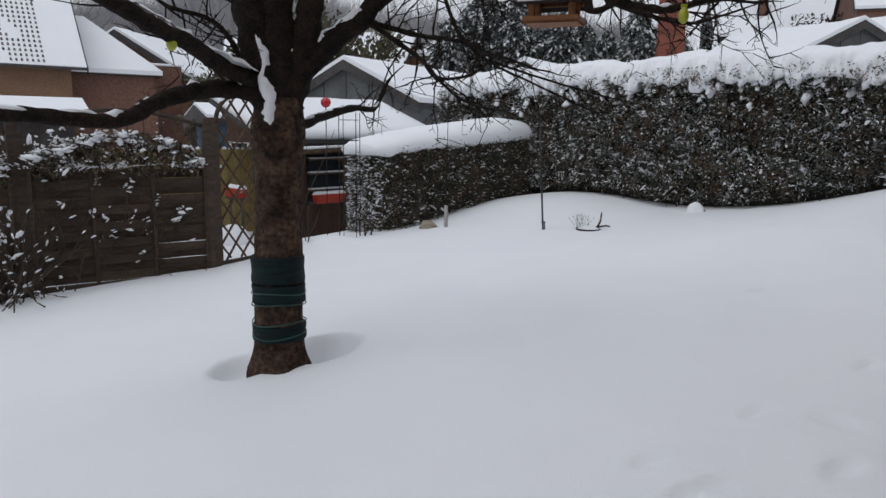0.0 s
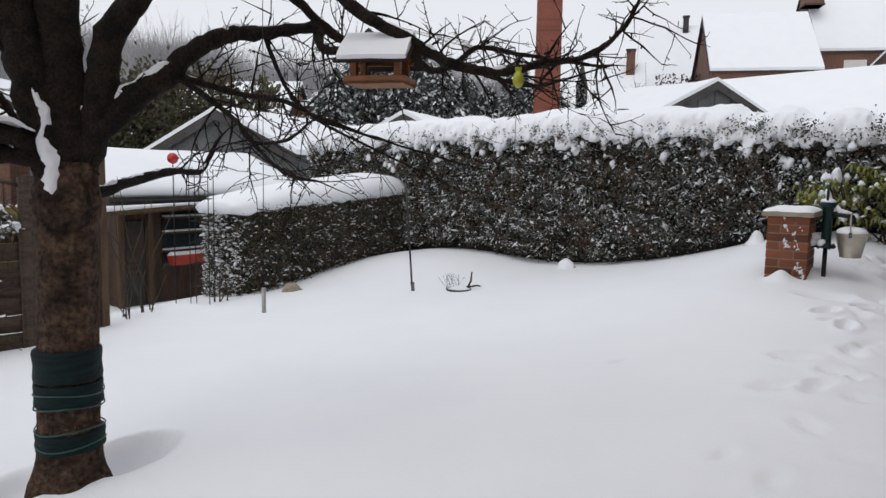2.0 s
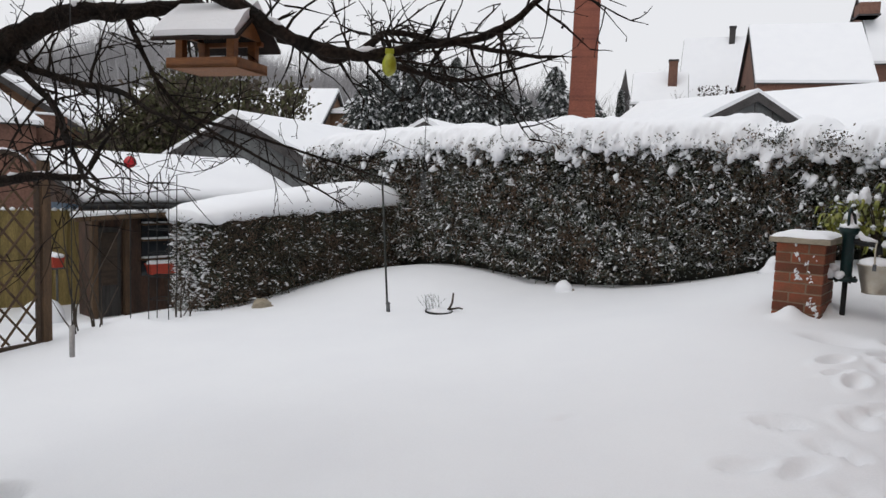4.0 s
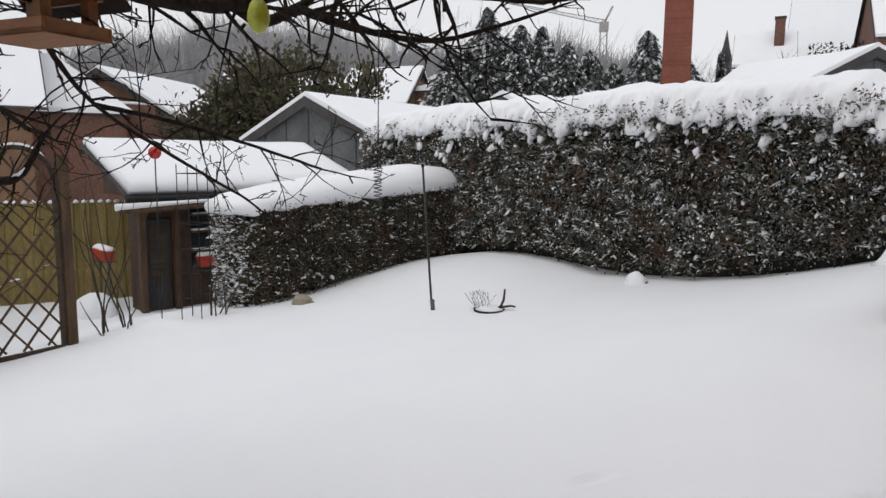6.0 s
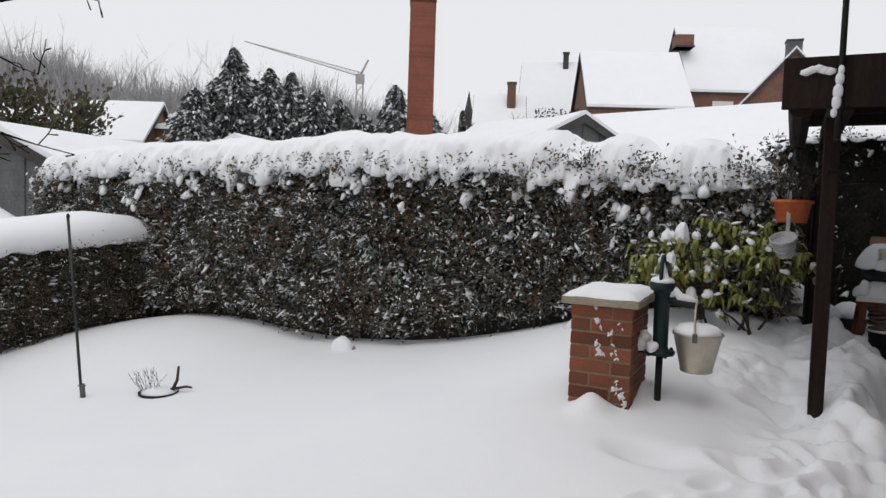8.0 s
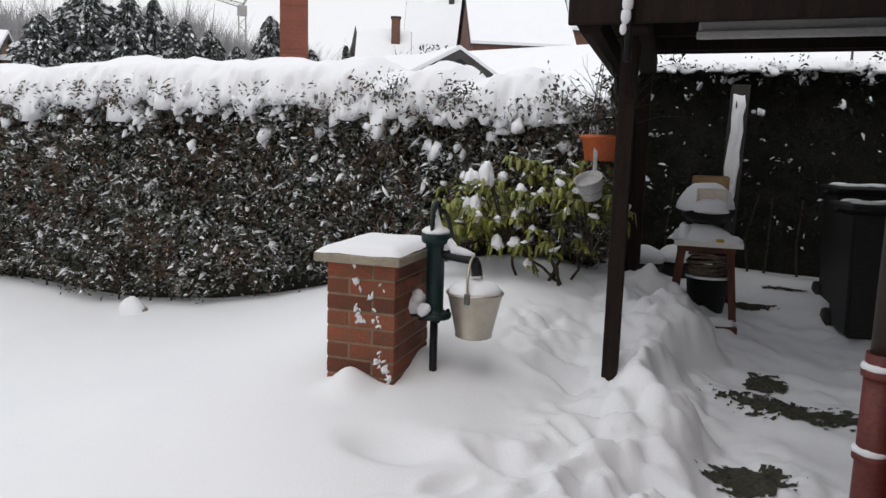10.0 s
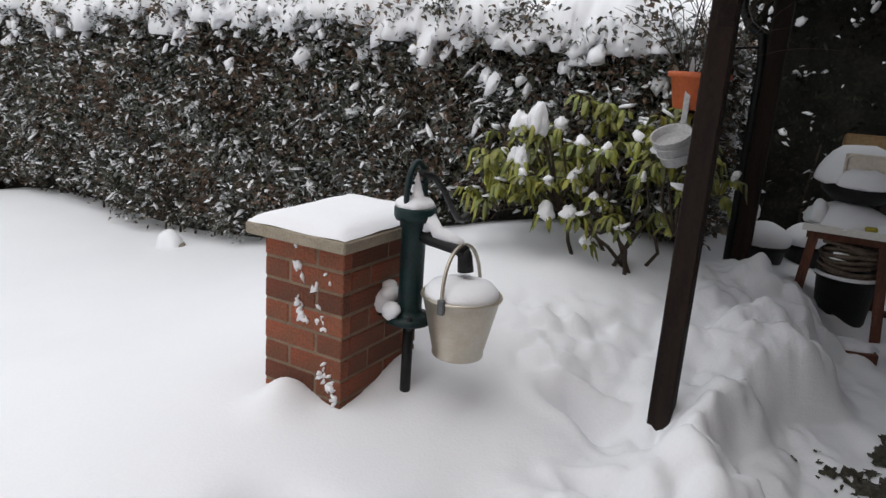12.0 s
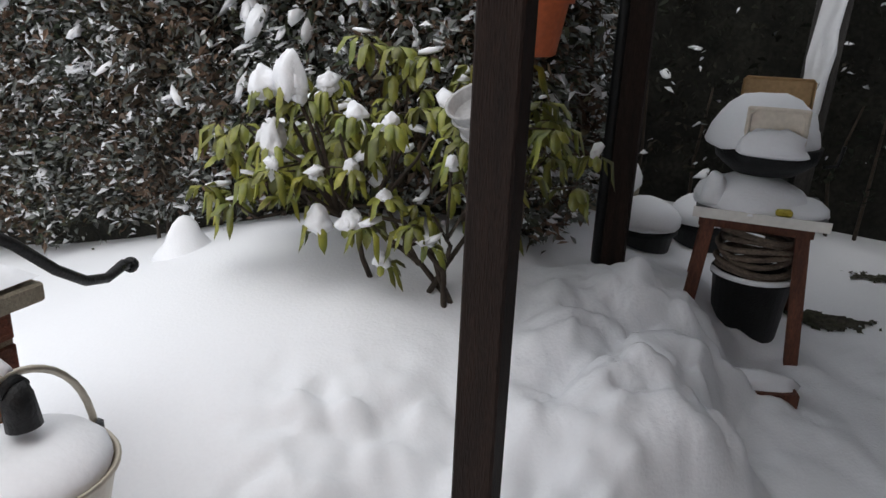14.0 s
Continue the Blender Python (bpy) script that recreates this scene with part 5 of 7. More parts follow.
    for u, v, z, s, tall in ((-0.55, 9.0, 1.86, 0.06, 1.2), (-0.42, 9.0, 1.90, 0.065, 1.9), (-0.36, 9.02, 1.84, 0.06, 1.8), (-0.60, 9.05, 1.68, 0.045, 1.6), (-0.50, 8.98, 1.70, 0.05, 1.7), (-0.28, 9.1, 1.74, 0.04, 1.2), (0.0, 9.0, 1.84, 0.04, 1.0), (-0.45, 8.95, 1.28, 0.05, 1.5), (-0.20, 8.98, 1.32, 0.05, 1.0), (-0.14, 9.0, 1.36, 0.045, 1.0), (-0.30, 8.98, 1.58, 0.03, 1.0), (0.15, 9.0, 1.7, 0.03, 1.2), (0.3, 9.0, 1.75, 0.03, 1.0), (-0.1, 8.98, 1.6, 0.03, 1.2), (-0.04, 9.08, 1.25, 0.035, 1.2), (0.1, 9.0, 1.48, 0.03, 1.0), (-0.22, 9.0, 1.92, 0.035, 1.2), (0.25, 8.98, 1.56, 0.025, 1.4)):
        seat = min(tips, key=lambda q: (q - spot(u, v, z)).length)
        cb = bmesh.new()
        bmesh.ops.create_icosphere(cb, subdivisions=3, radius=1.0)
        for q in cb.verts:
            p = q.co.copy()
            p *= 1 + 0.45 * noise.noise(p * 1.3 + Vector((u * 9, z * 5, 0))) + 0.16 * noise.noise(p * 3.5 + Vector((z * 9, 0, u)))
            p.x *= 1.0 - 0.25 * p.z
            p.y *= 1.0 - 0.25 * p.z
            q.co = seat + Vector((p.x * s * 0.8, p.y * s * 0.8, p.z * s * tall * 0.75 + s * 0.2))
        part("snow_cushion", cb, M_LEAFSNOW, th, smooth=True)
    bm.free()
    small = r.choice(len(tips), 90)
    v, f = blobs(np.array([tips[i] for i in small]) + np.array([0, 0, 0.015]), r.uniform(0.014, 0.036, 90), r.normal(size=(90, 3)), r)
    tagged(raw("snow_tufts", v, f, M_LEAFSNOW, th, smooth=True), kind="stuff")


rhododendron()


# ---------- garden stand with grill, pots and bins under the canopy ----------
def snow_lump(bm, x, y, z, sx, sy, sz, seed, sub=3, rough=0.12):
    before = len(bm.verts)
    bmesh.ops.create_icosphere(bm, subdivisions=sub, radius=1.0, matrix=Matrix.Identity(4))
    bm.verts.ensure_lookup_table()
    for v in bm.verts[before:]:
        c = v.co.copy()
        c += c.normalized() * rough * (noise.noise(c * 1.7 + Vector((seed, 0, 0))) + 0.4 * noise.noise(c * 4 + Vector((seed, 3, 0))))
        if c.z < 0:
            c.z *= 0.25
        v.co = Vector((x + c.x * sx, y + c.y * sy, z + c.z * sz))


def grill_stand():
    zg = 0.78
    th = empty("grill_stand", P(1.0, 9.93, 0), "red-stained wooden stand carrying a snow-covered grill", "grill")
    for x, y, dx, dy in ((0.02, 0.02, -0.05, -0.05), (0.36, 0.02, 0.05, -0.05), (0.02, 0.36, -0.05, 0.05), (0.36, 0.36, 0.05, 0.05)):
        bm = bmesh.new()
        vs = add_box(bm, x - 0.026, x + 0.026, y - 0.02, y + 0.02, zg, 1.34, 0.003)
        for v in bm.verts:
            if v.co.z < 1.0:
                v.co.x += dx
                v.co.y += dy
        part("leg", bm, M_RUSTWOOD, th)
    for x0, x1, y0, y1 in ((-0.02, 0.40, 0.0, 0.03), (-0.02, 0.40, 0.35, 0.38)):
        part("apron", box(x0, x1, y0, y1, 1.30, 1.35, 0.003), M_RUSTWOOD, th)
    part("table_top", box(-0.04, 0.44, -0.04, 0.42, 1.352, 1.378, 0.004), M_GREYWALL, th)
    part("top_edging", box(-0.045, 0.445, -0.047, -0.04, 1.345, 1.385), M_WHITE, th)
    bm = bmesh.new()
    snow_lump(bm, 0.16, 0.16, 1.375, 0.23, 0.20, 0.13, 1.0)
    snow_lump(bm, 0.02, 0.05, 1.40, 0.05, 0.05, 0.12, 2.0)
    snow_lump(bm, 0.34, 0.14, 1.375, 0.12, 0.16, 0.05, 3.0)
    part("table_snow", bm, M_SNOW, th, smooth=True)
    bm = bmesh.new()
    add_lathe(bm, [(0.05, 1.50), (0.12, 1.505), (0.19, 1.56), (0.205, 1.62), (0.20, 1.625), (0.02, 1.61)], 24, m=Matrix.Translation((0.19, 0.2, 0)))
    part("grill_bowl", bm, M_BLACKIRON, th, "black enamelled grill bowl")
    for x in (0.08, 0.3):
        part("grill_foot", tube([(x, 0.2, 1.38), (x, 0.2, 1.54)], 0.012, 8), M_BLACKIRON, th)
    bm = bmesh.new()
    snow_lump(bm, 0.17, 0.2, 1.625, 0.215, 0.2, 0.20, 5.0, rough=0.1)
    snow_lump(bm, 0.22, 0.15, 1.64, 0.15, 0.11, 0.16, 6.0, rough=0.15)
    part("grill_snow", bm, M_SNOW, th, smooth=True)
    part("lid_board", box(0.06, 0.34, 0.36, 0.378, 1.56, 1.87, 0.015), M_CARD, th, "pale wooden board behind the grill")
    tray = part("tray", box(0.09, 0.31, 0.02, 0.035, 1.60, 1.78, 0.006), M_CREAM, th, "cream plastic tray standing in the snow")
    part("tray_rim", tube([(0.10, 0.015, 1.62), (0.10, 0.015, 1.75), (0.125, 0.015, 1.775), (0.275, 0.015, 1.775), (0.30, 0.015, 1.75), (0.30, 0.015, 1.62)], 0.008, 8), M_CREAM, tray)
    bm = bmesh.new()
    snow_lump(bm, 0.20, -0.005, 1.615, 0.13, 0.05, 0.09, 6.5, rough=0.2)
    part("tray_snow", bm, M_SNOW, th, smooth=True)
    part("side_handle", tube([(0.40, 0.18, 1.55), (0.45, 0.18, 1.56), (0.46, 0.18, 1.64)], 0.008, 6), M_BLACKIRON, th)
    part("sponge", box(0.25, 0.31, -0.02, 0.02, 1.38, 1.405, 0.006), M_YELLOW, th, "yellow sponge")
    tub = empty("plant_tub", P(1.22, 10.05, 0.72), "black tub of coiled willow and rope under the stand", "tub")
    bm = bmesh.new()
    add_lathe(bm, [(0.10, 0.0), (0.12, 0.01), (0.155, 0.36), (0.165, 0.365), (0.165, 0.385), (0.15, 0.38), (0.11, 0.05)], 28)
    part("body", bm, M_BLACKIRON, tub)
    for i in range(7):
        bm = bmesh.new()
        a = np.linspace(0, 2 * math.pi, 22)
        rad = 0.145 + 0.012 * math.sin(i * 2.1)
        add_tube(bm, [(rad * math.cos(q), rad * math.sin(q), 0.40 + i * 0.026 + 0.012 * math.sin(q * 2 + i)) for q in a], 0.012, 6)
        part("coil", bm, M_WICKER, tub)
    bm = bmesh.new()
    add_tube(bm, [(0.162 * math.cos(q), 0.162 * math.sin(q), 0.385) for q in np.linspace(3.2, 6.2, 14)], [0.004] + [0.012] * 12 + [0.004], 6)
    part("snow_rim", bm, M_LEAFSNOW, tub)


M_CREAM = material("cream_plastic", (0.68, 0.62, 0.53), 0.5, var=0.08, scale=6, fine=50, bump_amount=0.05)
M_CARD = material("pale_board", (0.42, 0.27, 0.13), 0.7, var=0.15, scale=5, fine=50, bump_amount=0.1)
M_YELLOW = material("yellow_sponge", (0.5, 0.42, 0.06), 0.9, var=0.2, scale=10, fine=90, bump_amount=0.4)
M_WICKER = material("grey_wicker", (0.17, 0.13, 0.10), 0.9, var=0.3, scale=20, fine=120, bump_amount=0.5)
grill_stand()


def snowy_pot(u, v, r_, h, top, mat, label):
    zg = gw(u, v) - 0.12
    th = empty("flower_pot", P(u, v, zg), label, "flower pot", group="pots by the hedge")
    bm = bmesh.new()
    add_lathe(bm, [(r_ * 0.75, 0), (r_ * 0.95, h * 0.8), (r_ * 1.05, h * 0.82), (r_ * 1.07, h), (r_ * 0.95, h), (r_ * 0.7, 0.04)], 24)
    part("pot", bm, mat, th)
    bm = bmesh.new()
    snow_lump(bm, 0, 0, h, r_ * 1.1, r_ * 1.1, top, u + v, rough=0.08)
    part("snow_hood", bm, M_SNOW, th, smooth=True)


snowy_pot(0.46, 10.9, 0.17, 0.26, 0.20, M_CONCRETE, "sand-coloured plant pot under a pointed hood of snow")
snowy_pot(0.72, 10.48, 0.16, 0.22, 0.13, M_BLACKIRON, "black plant pot under a round hood of snow")
snowy_pot(0.98, 10.75, 0.15, 0.25, 0.13, M_BLACKIRON, "low dark plant pot buried in snow")


def snowy_plank():
    th = empty("leaning_board", P(1.36, 10.75, 0.7), "old grey board leaning on the hedge, plastered with snow", "board")
    m = pose(0, 0, 0, -4, 1.5, 0)
    part("board", box(-0.075, 0.075, 0, 0.025, 0, 1.94, 0.004, m=m), M_GREYBOARD, th)
    bm = bmesh.new()
    add_box(bm, -0.055, 0.045, -0.012, 0.004, 0.85, 1.86, 0.0, m=m)
    bmesh.ops.subdivide_edges(bm, edges=[e for e in bm.edges], cuts=9, use_grid_fill=True)
    for v in bm.verts:
        v.co += Vector((0.03 * n2(v.co.z, v.co.x, 91, 0.09), 0.028 * n2(v.co.x * 3, v.co.z, 92, 0.09), 0.16 * n2(v.co.x, v.co.z, 93, 0.03) if v.co.z < 1.3 else 0.02 * n2(v.co.x, v.co.z, 94, 0.04)))
    part("plastered_snow", bm, M_LEAFSNOW, th, smooth=True)


M_GREYBOARD = material("weathered_grey_board", (0.05, 0.047, 0.044), 0.9, var=0.3, scale=6, fine=60, bump_amount=0.4, stretch=(5, 5, 0.6))
snowy_plank()


def buried_plank():
    u, v = 1.25, 9.57
    th = empty("loose_plank", P(u, v, gw(u, v) - 0.03, 12), "short brown plank lying in the snow before the stand", "plank")
    part("plank", box(-0.16, 0.16, -0.05, 0.05, -0.03, 0.035, 0.004), M_RUSTWOOD, th)
    bm = bmesh.new()
    snow_lump(bm, 0.01, 0.01, 0.034, 0.16, 0.055, 0.05, 4.4, rough=0.2)
    part("snow", bm, M_SNOW, th, smooth=True)


buried_plank()


def wheelie_bin(u, v, rz, label):
    zg = gw(u, v) - 0.08
    th = empty("wheelie_bin", P(u, v, zg, rz), label, "bin", group="bins on the terrace")
    bm = bmesh.new()
    a = [(-0.22, -0.24), (0.22, -0.24), (0.22, 0.24), (-0.22, 0.24)]
    lo = [bm.verts.new((x * 0.86, y * 0.86, 0.06)) for x, y in a]
    hi = [bm.verts.new((x, y, 0.95)) for x, y in a]
    bm.faces.new(list(reversed(lo)))
    bm.faces.new(hi)
    for i in range(4):
        bm.faces.new((lo[i], lo[(i + 1) % 4], hi[(i + 1) % 4], hi[i]))
    bmesh.ops.bevel(bm, geom=list(bm.edges), offset=0.025, segments=2, affect="EDGES")
    part("body", bm, M_BLACKPLASTIC, th)
    part("lid", box(-0.25, 0.25, -0.28, 0.27, 0.953, 1.0, 0.018), M_BLACKPLASTIC, th)
    part("handle", tube([(-0.2, 0.31, 0.93), (0.2, 0.31, 0.93)], 0.015, 8), M_BLACKPLASTIC, th)
    for x in (-0.2, 0.2):
        part("wheel", lathe([(0.02, -0.025), (0.09, -0.022), (0.095, 0), (0.09, 0.022), (0.02, 0.025)], 18, Matrix.Translation((x, 0.22, 0.095)) @ pose(0, 0, 0, 0, 90, 0)), M_BLACKPLASTIC, th)
    bm = bmesh.new()
    for i, (x, y, sx, sy) in enumerate(((-0.1, -0.1, 0.11, 0.14), (0.1, 0.08, 0.12, 0.12), (0.12, -0.18, 0.09, 0.05), (-0.13, 0.15, 0.08, 0.08))):
        snow_lump(bm, x, y, 1.0, sx, sy, 0.02, i + u, sub=2)
    part("snow_patch", bm, M_SNOW, th, smooth=True)
    part("label_plate", box(-0.03, 0.03, -0.246, -0.24, 0.62, 0.75), M_GREYMETAL, th)


M_BLACKPLASTIC = material("black_plastic", (0.007, 0.007, 0.008), 0.6, var=0.2, scale=6, fine=60, bump_amount=0.1)
wheelie_bin(2.30, 9.95, 4, "black wheelie bin with patches of snow on its lid")
wheelie_bin(2.88, 9.95, -3, "black wheelie bin beside the house, snow on its lid")
wheelie_bin(2.33, 10.58, 2, "black wheelie bin standing against the hedge")


# ---------- bare turf where the snow is trodden off ----------
def turf(u, v, a, b, rot, seed):
    """A ragged patch, thinning out into crumbs at its rim."""
    c = 0.012
    n_, m_ = int(a * 1.5 / c), int(b * 1.5 / c)
    gi, gj = np.meshgrid(np.arange(-n_, n_ + 1), np.arange(-m_, m_ + 1), indexing="ij")
    x, y = gi * c, gj * c
    r = np.random.default_rng(seed)
    jx, jy = x + r.uniform(-0.4, 0.4, x.shape) * c, y + r.uniform(-0.4, 0.4, x.shape) * c
    uu, vv = u + jx * math.cos(rot) - jy * math.sin(rot), v + jx * math.sin(rot) + jy * math.cos(rot)
    px, py = uu * UX + vv * VX, uu * UY + vv * VY
    pz = ground_fine(px, py) + 0.007 + 0.005 * wave_noise(px, py, 0.03, seed + 3)
    full = 1 - np.sqrt((x / a) ** 2 + (y / b) ** 2) + 0.75 * wave_noise(x, y * 1.6, 0.16, seed + 40) + 0.45 * wave_noise(x, y, 0.05, seed + 50) + 0.1
    keep = full > 0.16
    ids = np.arange(x.size).reshape(x.shape)
    q = np.stack([ids[:-1, :-1], ids[1:, :-1], ids[1:, 1:], ids[:-1, 1:]], -1)[keep[:-1, :-1]]
    used, inv = np.unique(q.ravel(), return_inverse=True)
    V = np.stack([px.ravel()[used], py.ravel()[used], pz.ravel()[used]], -1)
    ob = raw("bare_turf", V, inv.reshape(-1, 4), M_GRASS)
    tagged(ob, "ragged patch of dark trodden turf showing through the snow", "turf", kind="structure")
    return ob


turf(1.60, 8.36, 0.36, 0.13, -0.2, 1)
turf(1.50, 8.72, 0.13, 0.12, 0.4, 2)
turf(1.30, 7.50, 0.17, 0.15, -0.3, 3)
turf(1.24, 6.55, 0.11, 0.34, 0.25, 4)
turf(1.55, 10.3, 0.2, 0.06, 0.1, 5)
turf(1.85, 10.75, 0.16, 0.05, 0.0, 7)


def snow_mound(u, v, sx, sy, sz, seed, name, label):
    zg = gw(u, v)
    th = empty(name, P(u, v, zg), label, "snow mound")
    bm = bmesh.new()
    snow_lump(bm, 0, 0, -0.02, sx, sy, sz, seed, rough=0.1)
    part("snow", bm, M_SNOW, th, smooth=True)
    return th


m1 = snow_mound(-3.80, 9.50, 0.14, 0.10, 0.16, 1.0, "edging_stone", "edging stone at the hedge foot under a hood of snow")
bm = bmesh.new()
bmesh.ops.create_icosphere(bm, subdivisions=2, radius=0.11, matrix=Matrix.Translation((0.03, 0.02, -0.02)) @ Matrix.Diagonal((1.2, 0.8, 0.9, 1)))
part("stone", bm, M_CONCRETE, m1)
cone = empty("snow_cone", P(-1.17, 9.40, gw(-1.17, 9.40)), "pointed cone of snow over a hidden plant", "snow mound")
bm = lathe([(0.17, -0.05), (0.13, 0.0), (0.10, 0.035), (0.075, 0.08), (0.055, 0.12), (0.032, 0.148), (0.008, 0.158)], 20)
for q in bm.verts:
    q.co += Vector((noise.noise(q.co * 12), noise.noise(q.co * 12 + Vector((4, 0, 0))), 0.4 * noise.noise(q.co * 9))) * 0.018
part("snow", bm, M_SNOW, cone, smooth=True)


# ---------- wooden fence and trellis gate on the lawn's low side ----------
def line_pose(a, b, z):
    d = Vector((b[0] - a[0], b[1] - a[1], 0))
    return Matrix.Translation((a[0], a[1], z)) @ pose(0, 0, 0, 0, 0, math.degrees(math.atan2(d.y, d.x))), d.length


def slat_fence(a, b, z, h, label, seed, ivy=True):
    m, L = line_pose(a, b, z)
    th = empty("slat_fence", m, label, "fence", group="garden fence panels")
    rr = random.Random(seed)
    n = int(h / 0.092)
    shared = []
    for s in range(3):
        bm = bmesh.new()
        pts = 12
        rows = []
        for i in range(pts + 1):
            x = L * i / pts
            y = 0.022 * math.sin(x / L * math.pi * 3 + s * math.pi) + 0.004 * math.sin(i * 2 + s)
            rows.append([bm.verts.new((x, y - 0.006, -0.049)), bm.verts.new((x, y + 0.006, -0.049)), bm.verts.new((x, y + 0.006, 0.049)), bm.verts.new((x, y - 0.006, 0.049))])
        for r0, r1 in zip(rows, rows[1:]):
            for k in range(4):
                bm.faces.new((r0[k], r1[k], r1[(k + 1) % 4], r0[(k + 1) % 4]))
        bm.faces.new(rows[0])
        bm.faces.new(list(reversed(rows[-1])))
        me = bpy.data.meshes.new("slat")
        bm.to_mesh(me)
        bm.free()
        me.materials.append(M_FENCE)
        shared.append(me)
    for k in range(n):
        ob = new("slat", shared[k % 2])
        ob.parent = th
        ob.matrix_basis = Matrix.Translation((0, 0, 0.06 + k * 0.092)) @ pose(0, 0, 0, rr.uniform(-4, 4), rr.uniform(-0.3, 0.3), 0)
    for x in (0.02, L * 0.33, L * 0.67, L - 0.02):
        part("batten", box(x - 0.02, x + 0.02, -0.045, -0.027, 0, h + 0.03, 0.003), M_FENCE, th)
    part("bottom_board", box(0, L, -0.02, 0.02, -0.25, 0.0, 0.003), M_FENCE, th)
    part("post", box(L - 0.02, L + 0.075, -0.045, 0.05, -0.3, 1.78, 0.004), M_FENCE, th)
    part("post", box(-0.09, 0.0, -0.045, 0.05, -0.3, 1.62, 0.004), M_FENCE, th)
    arch = [(L * t, 0, h + 0.42 + 0.16 * math.sin(math.pi * t)) for t in np.linspace(0, 1, 15)]
    part("arched_rail", tube(arch, 0.022, 6), M_FENCE, th)
    for t in np.linspace(0.08, 0.92, 10):
        part("trellis_bar", tube([(L * t, 0, h), (L * t, 0, h + 0.42 + 0.16 * math.sin(math.pi * t))], 0.008, 5), M_FENCE, th)
    bm = bmesh.new()
    for x in np.arange(0.04, L, 0.05):
        snow_lump(bm, x, -0.01, h - 0.02 + 0.05 * n1(x, seed, 0.3), 0.045, 0.05, max(0.015 + 0.10 * n1(x, seed + 1, 0.2), 0.01), x * 9, sub=2, rough=0.35)
    part("snow_ridge", bm, M_LEAFSNOW, th, smooth=True)
    # climbing plant over the panel
    if ivy:
        bm = bmesh.new()
        r = np.random.default_rng(seed)
        C, Wy, S = [], [], []
        for _ in range(46):
            p = Vector((rr.uniform(0, L * 0.75), -0.05, rr.uniform(0, h)))
            d = Vector((rr.uniform(0.2, 1), 0, rr.uniform(-0.1, 1))).normalized()
            pts = [p]
            for _k in range(9):
                d = (d + Vector((rr.gauss(0, 0.35), rr.gauss(0, 0.15), rr.gauss(0, 0.35)))).normalized()
                p = p + d * 0.075
                p.y = min(p.y, -0.03)
                pts.append(p)
                if rr.random() < 0.16:
                    C.append(tuple(p + Vector((0, -0.02, 0.015))))
                    Wy.append((d.x, d.y, d.z))
                    S.append(rr.uniform(0.010, 0.032))
            add_tube(bm, pts, 0.005, 4)
        # the climber's dense crown, humped over the panel's top
        k = 2600
        hx = r.uniform(0.02, L - 0.05, k)
        hump = 0.06 + 0.30 * np.sin(np.pi * np.clip(hx / L, 0, 1)) ** 0.8
        hc = np.stack([hx, r.normal(0, 0.07, k), h - 0.12 + (hump + 0.12) * r.random(k) ** 0.8], -1)
        vq, fq = leaf_quads(hc, r.normal(size=(k, 3)), r.uniform(0.04, 0.09, k), r.uniform(0.015, 0.035, k), r)
        tagged(raw("climber_leaves", vq, fq, [M_LEAFBROWN, M_LEAF], th, mat_ids=(r.random(k) < 0.4).astype(int)), kind="stuff")
        for q in r.choice(k, 170):
            C.append((hx[q], hc[q, 1] - 0.02, h + hump[q] - 0.02 - abs(rr.gauss(0, 0.06))))
            Wy.append((rr.gauss(0, 1), rr.gauss(0, 0.5), 0.1))
            S.append(rr.uniform(0.025, 0.05))
        for _ in range(60):
            x = rr.uniform(0, L)
            p = Vector((x, rr.uniform(-0.1, 0.1), h - 0.05))
            pts = [p]
            d = Vector((rr.uniform(-1, 1), rr.uniform(-0.4, 0.4), 1)).normalized()
            for _k in range(7):
                d = (d + Vector((rr.gauss(0, 0.5), rr.gauss(0, 0.3), -0.12 + rr.gauss(0, 0.2)))).normalized()
                p = p + d * 0.08
                pts.append(p)
                if rr.random() < 0.25:
                    C.append(tuple(p))
                    Wy.append((d.x, d.y, d.z))
                    S.append(rr.uniform(0.012, 0.035))
            add_tube(bm, pts, 0.004, 4)
        tagged(part("climber_stems", bm, M_TWIG, th), kind="stuff")
        keep = (np.array([n2(c[0], c[2], seed, 0.22) for c in C]) > -0.12)
        C, S, Wy = np.repeat(np.array(C)[keep], 3, 0), np.repeat(np.array(S)[keep] * 0.62, 3), np.repeat(np.array(Wy)[keep], 3, 0)
        C, Wy = C + r.normal(size=C.shape) * 0.02, Wy + r.normal(size=Wy.shape) * 0.5
        v, f = blobs(C, S * r.lognormal(0, 0.4, len(S)), Wy, r, long=1.5)
        tagged(raw("climber_snow", v, f, M_LEAFSNOW, th, smooth=True), kind="stuff")
    return th


slat_fence((-4.82, 5.72), (-3.45, 6.88), -0.10, 1.28, "weathered brown woven slat fence panel overgrown with a snowy climber", 3)
slat_fence((-6.25, 4.45), (-4.92, 5.64), -0.16, 1.25, "weathered brown slat fence panel half hidden by snowy shrubs", 5)


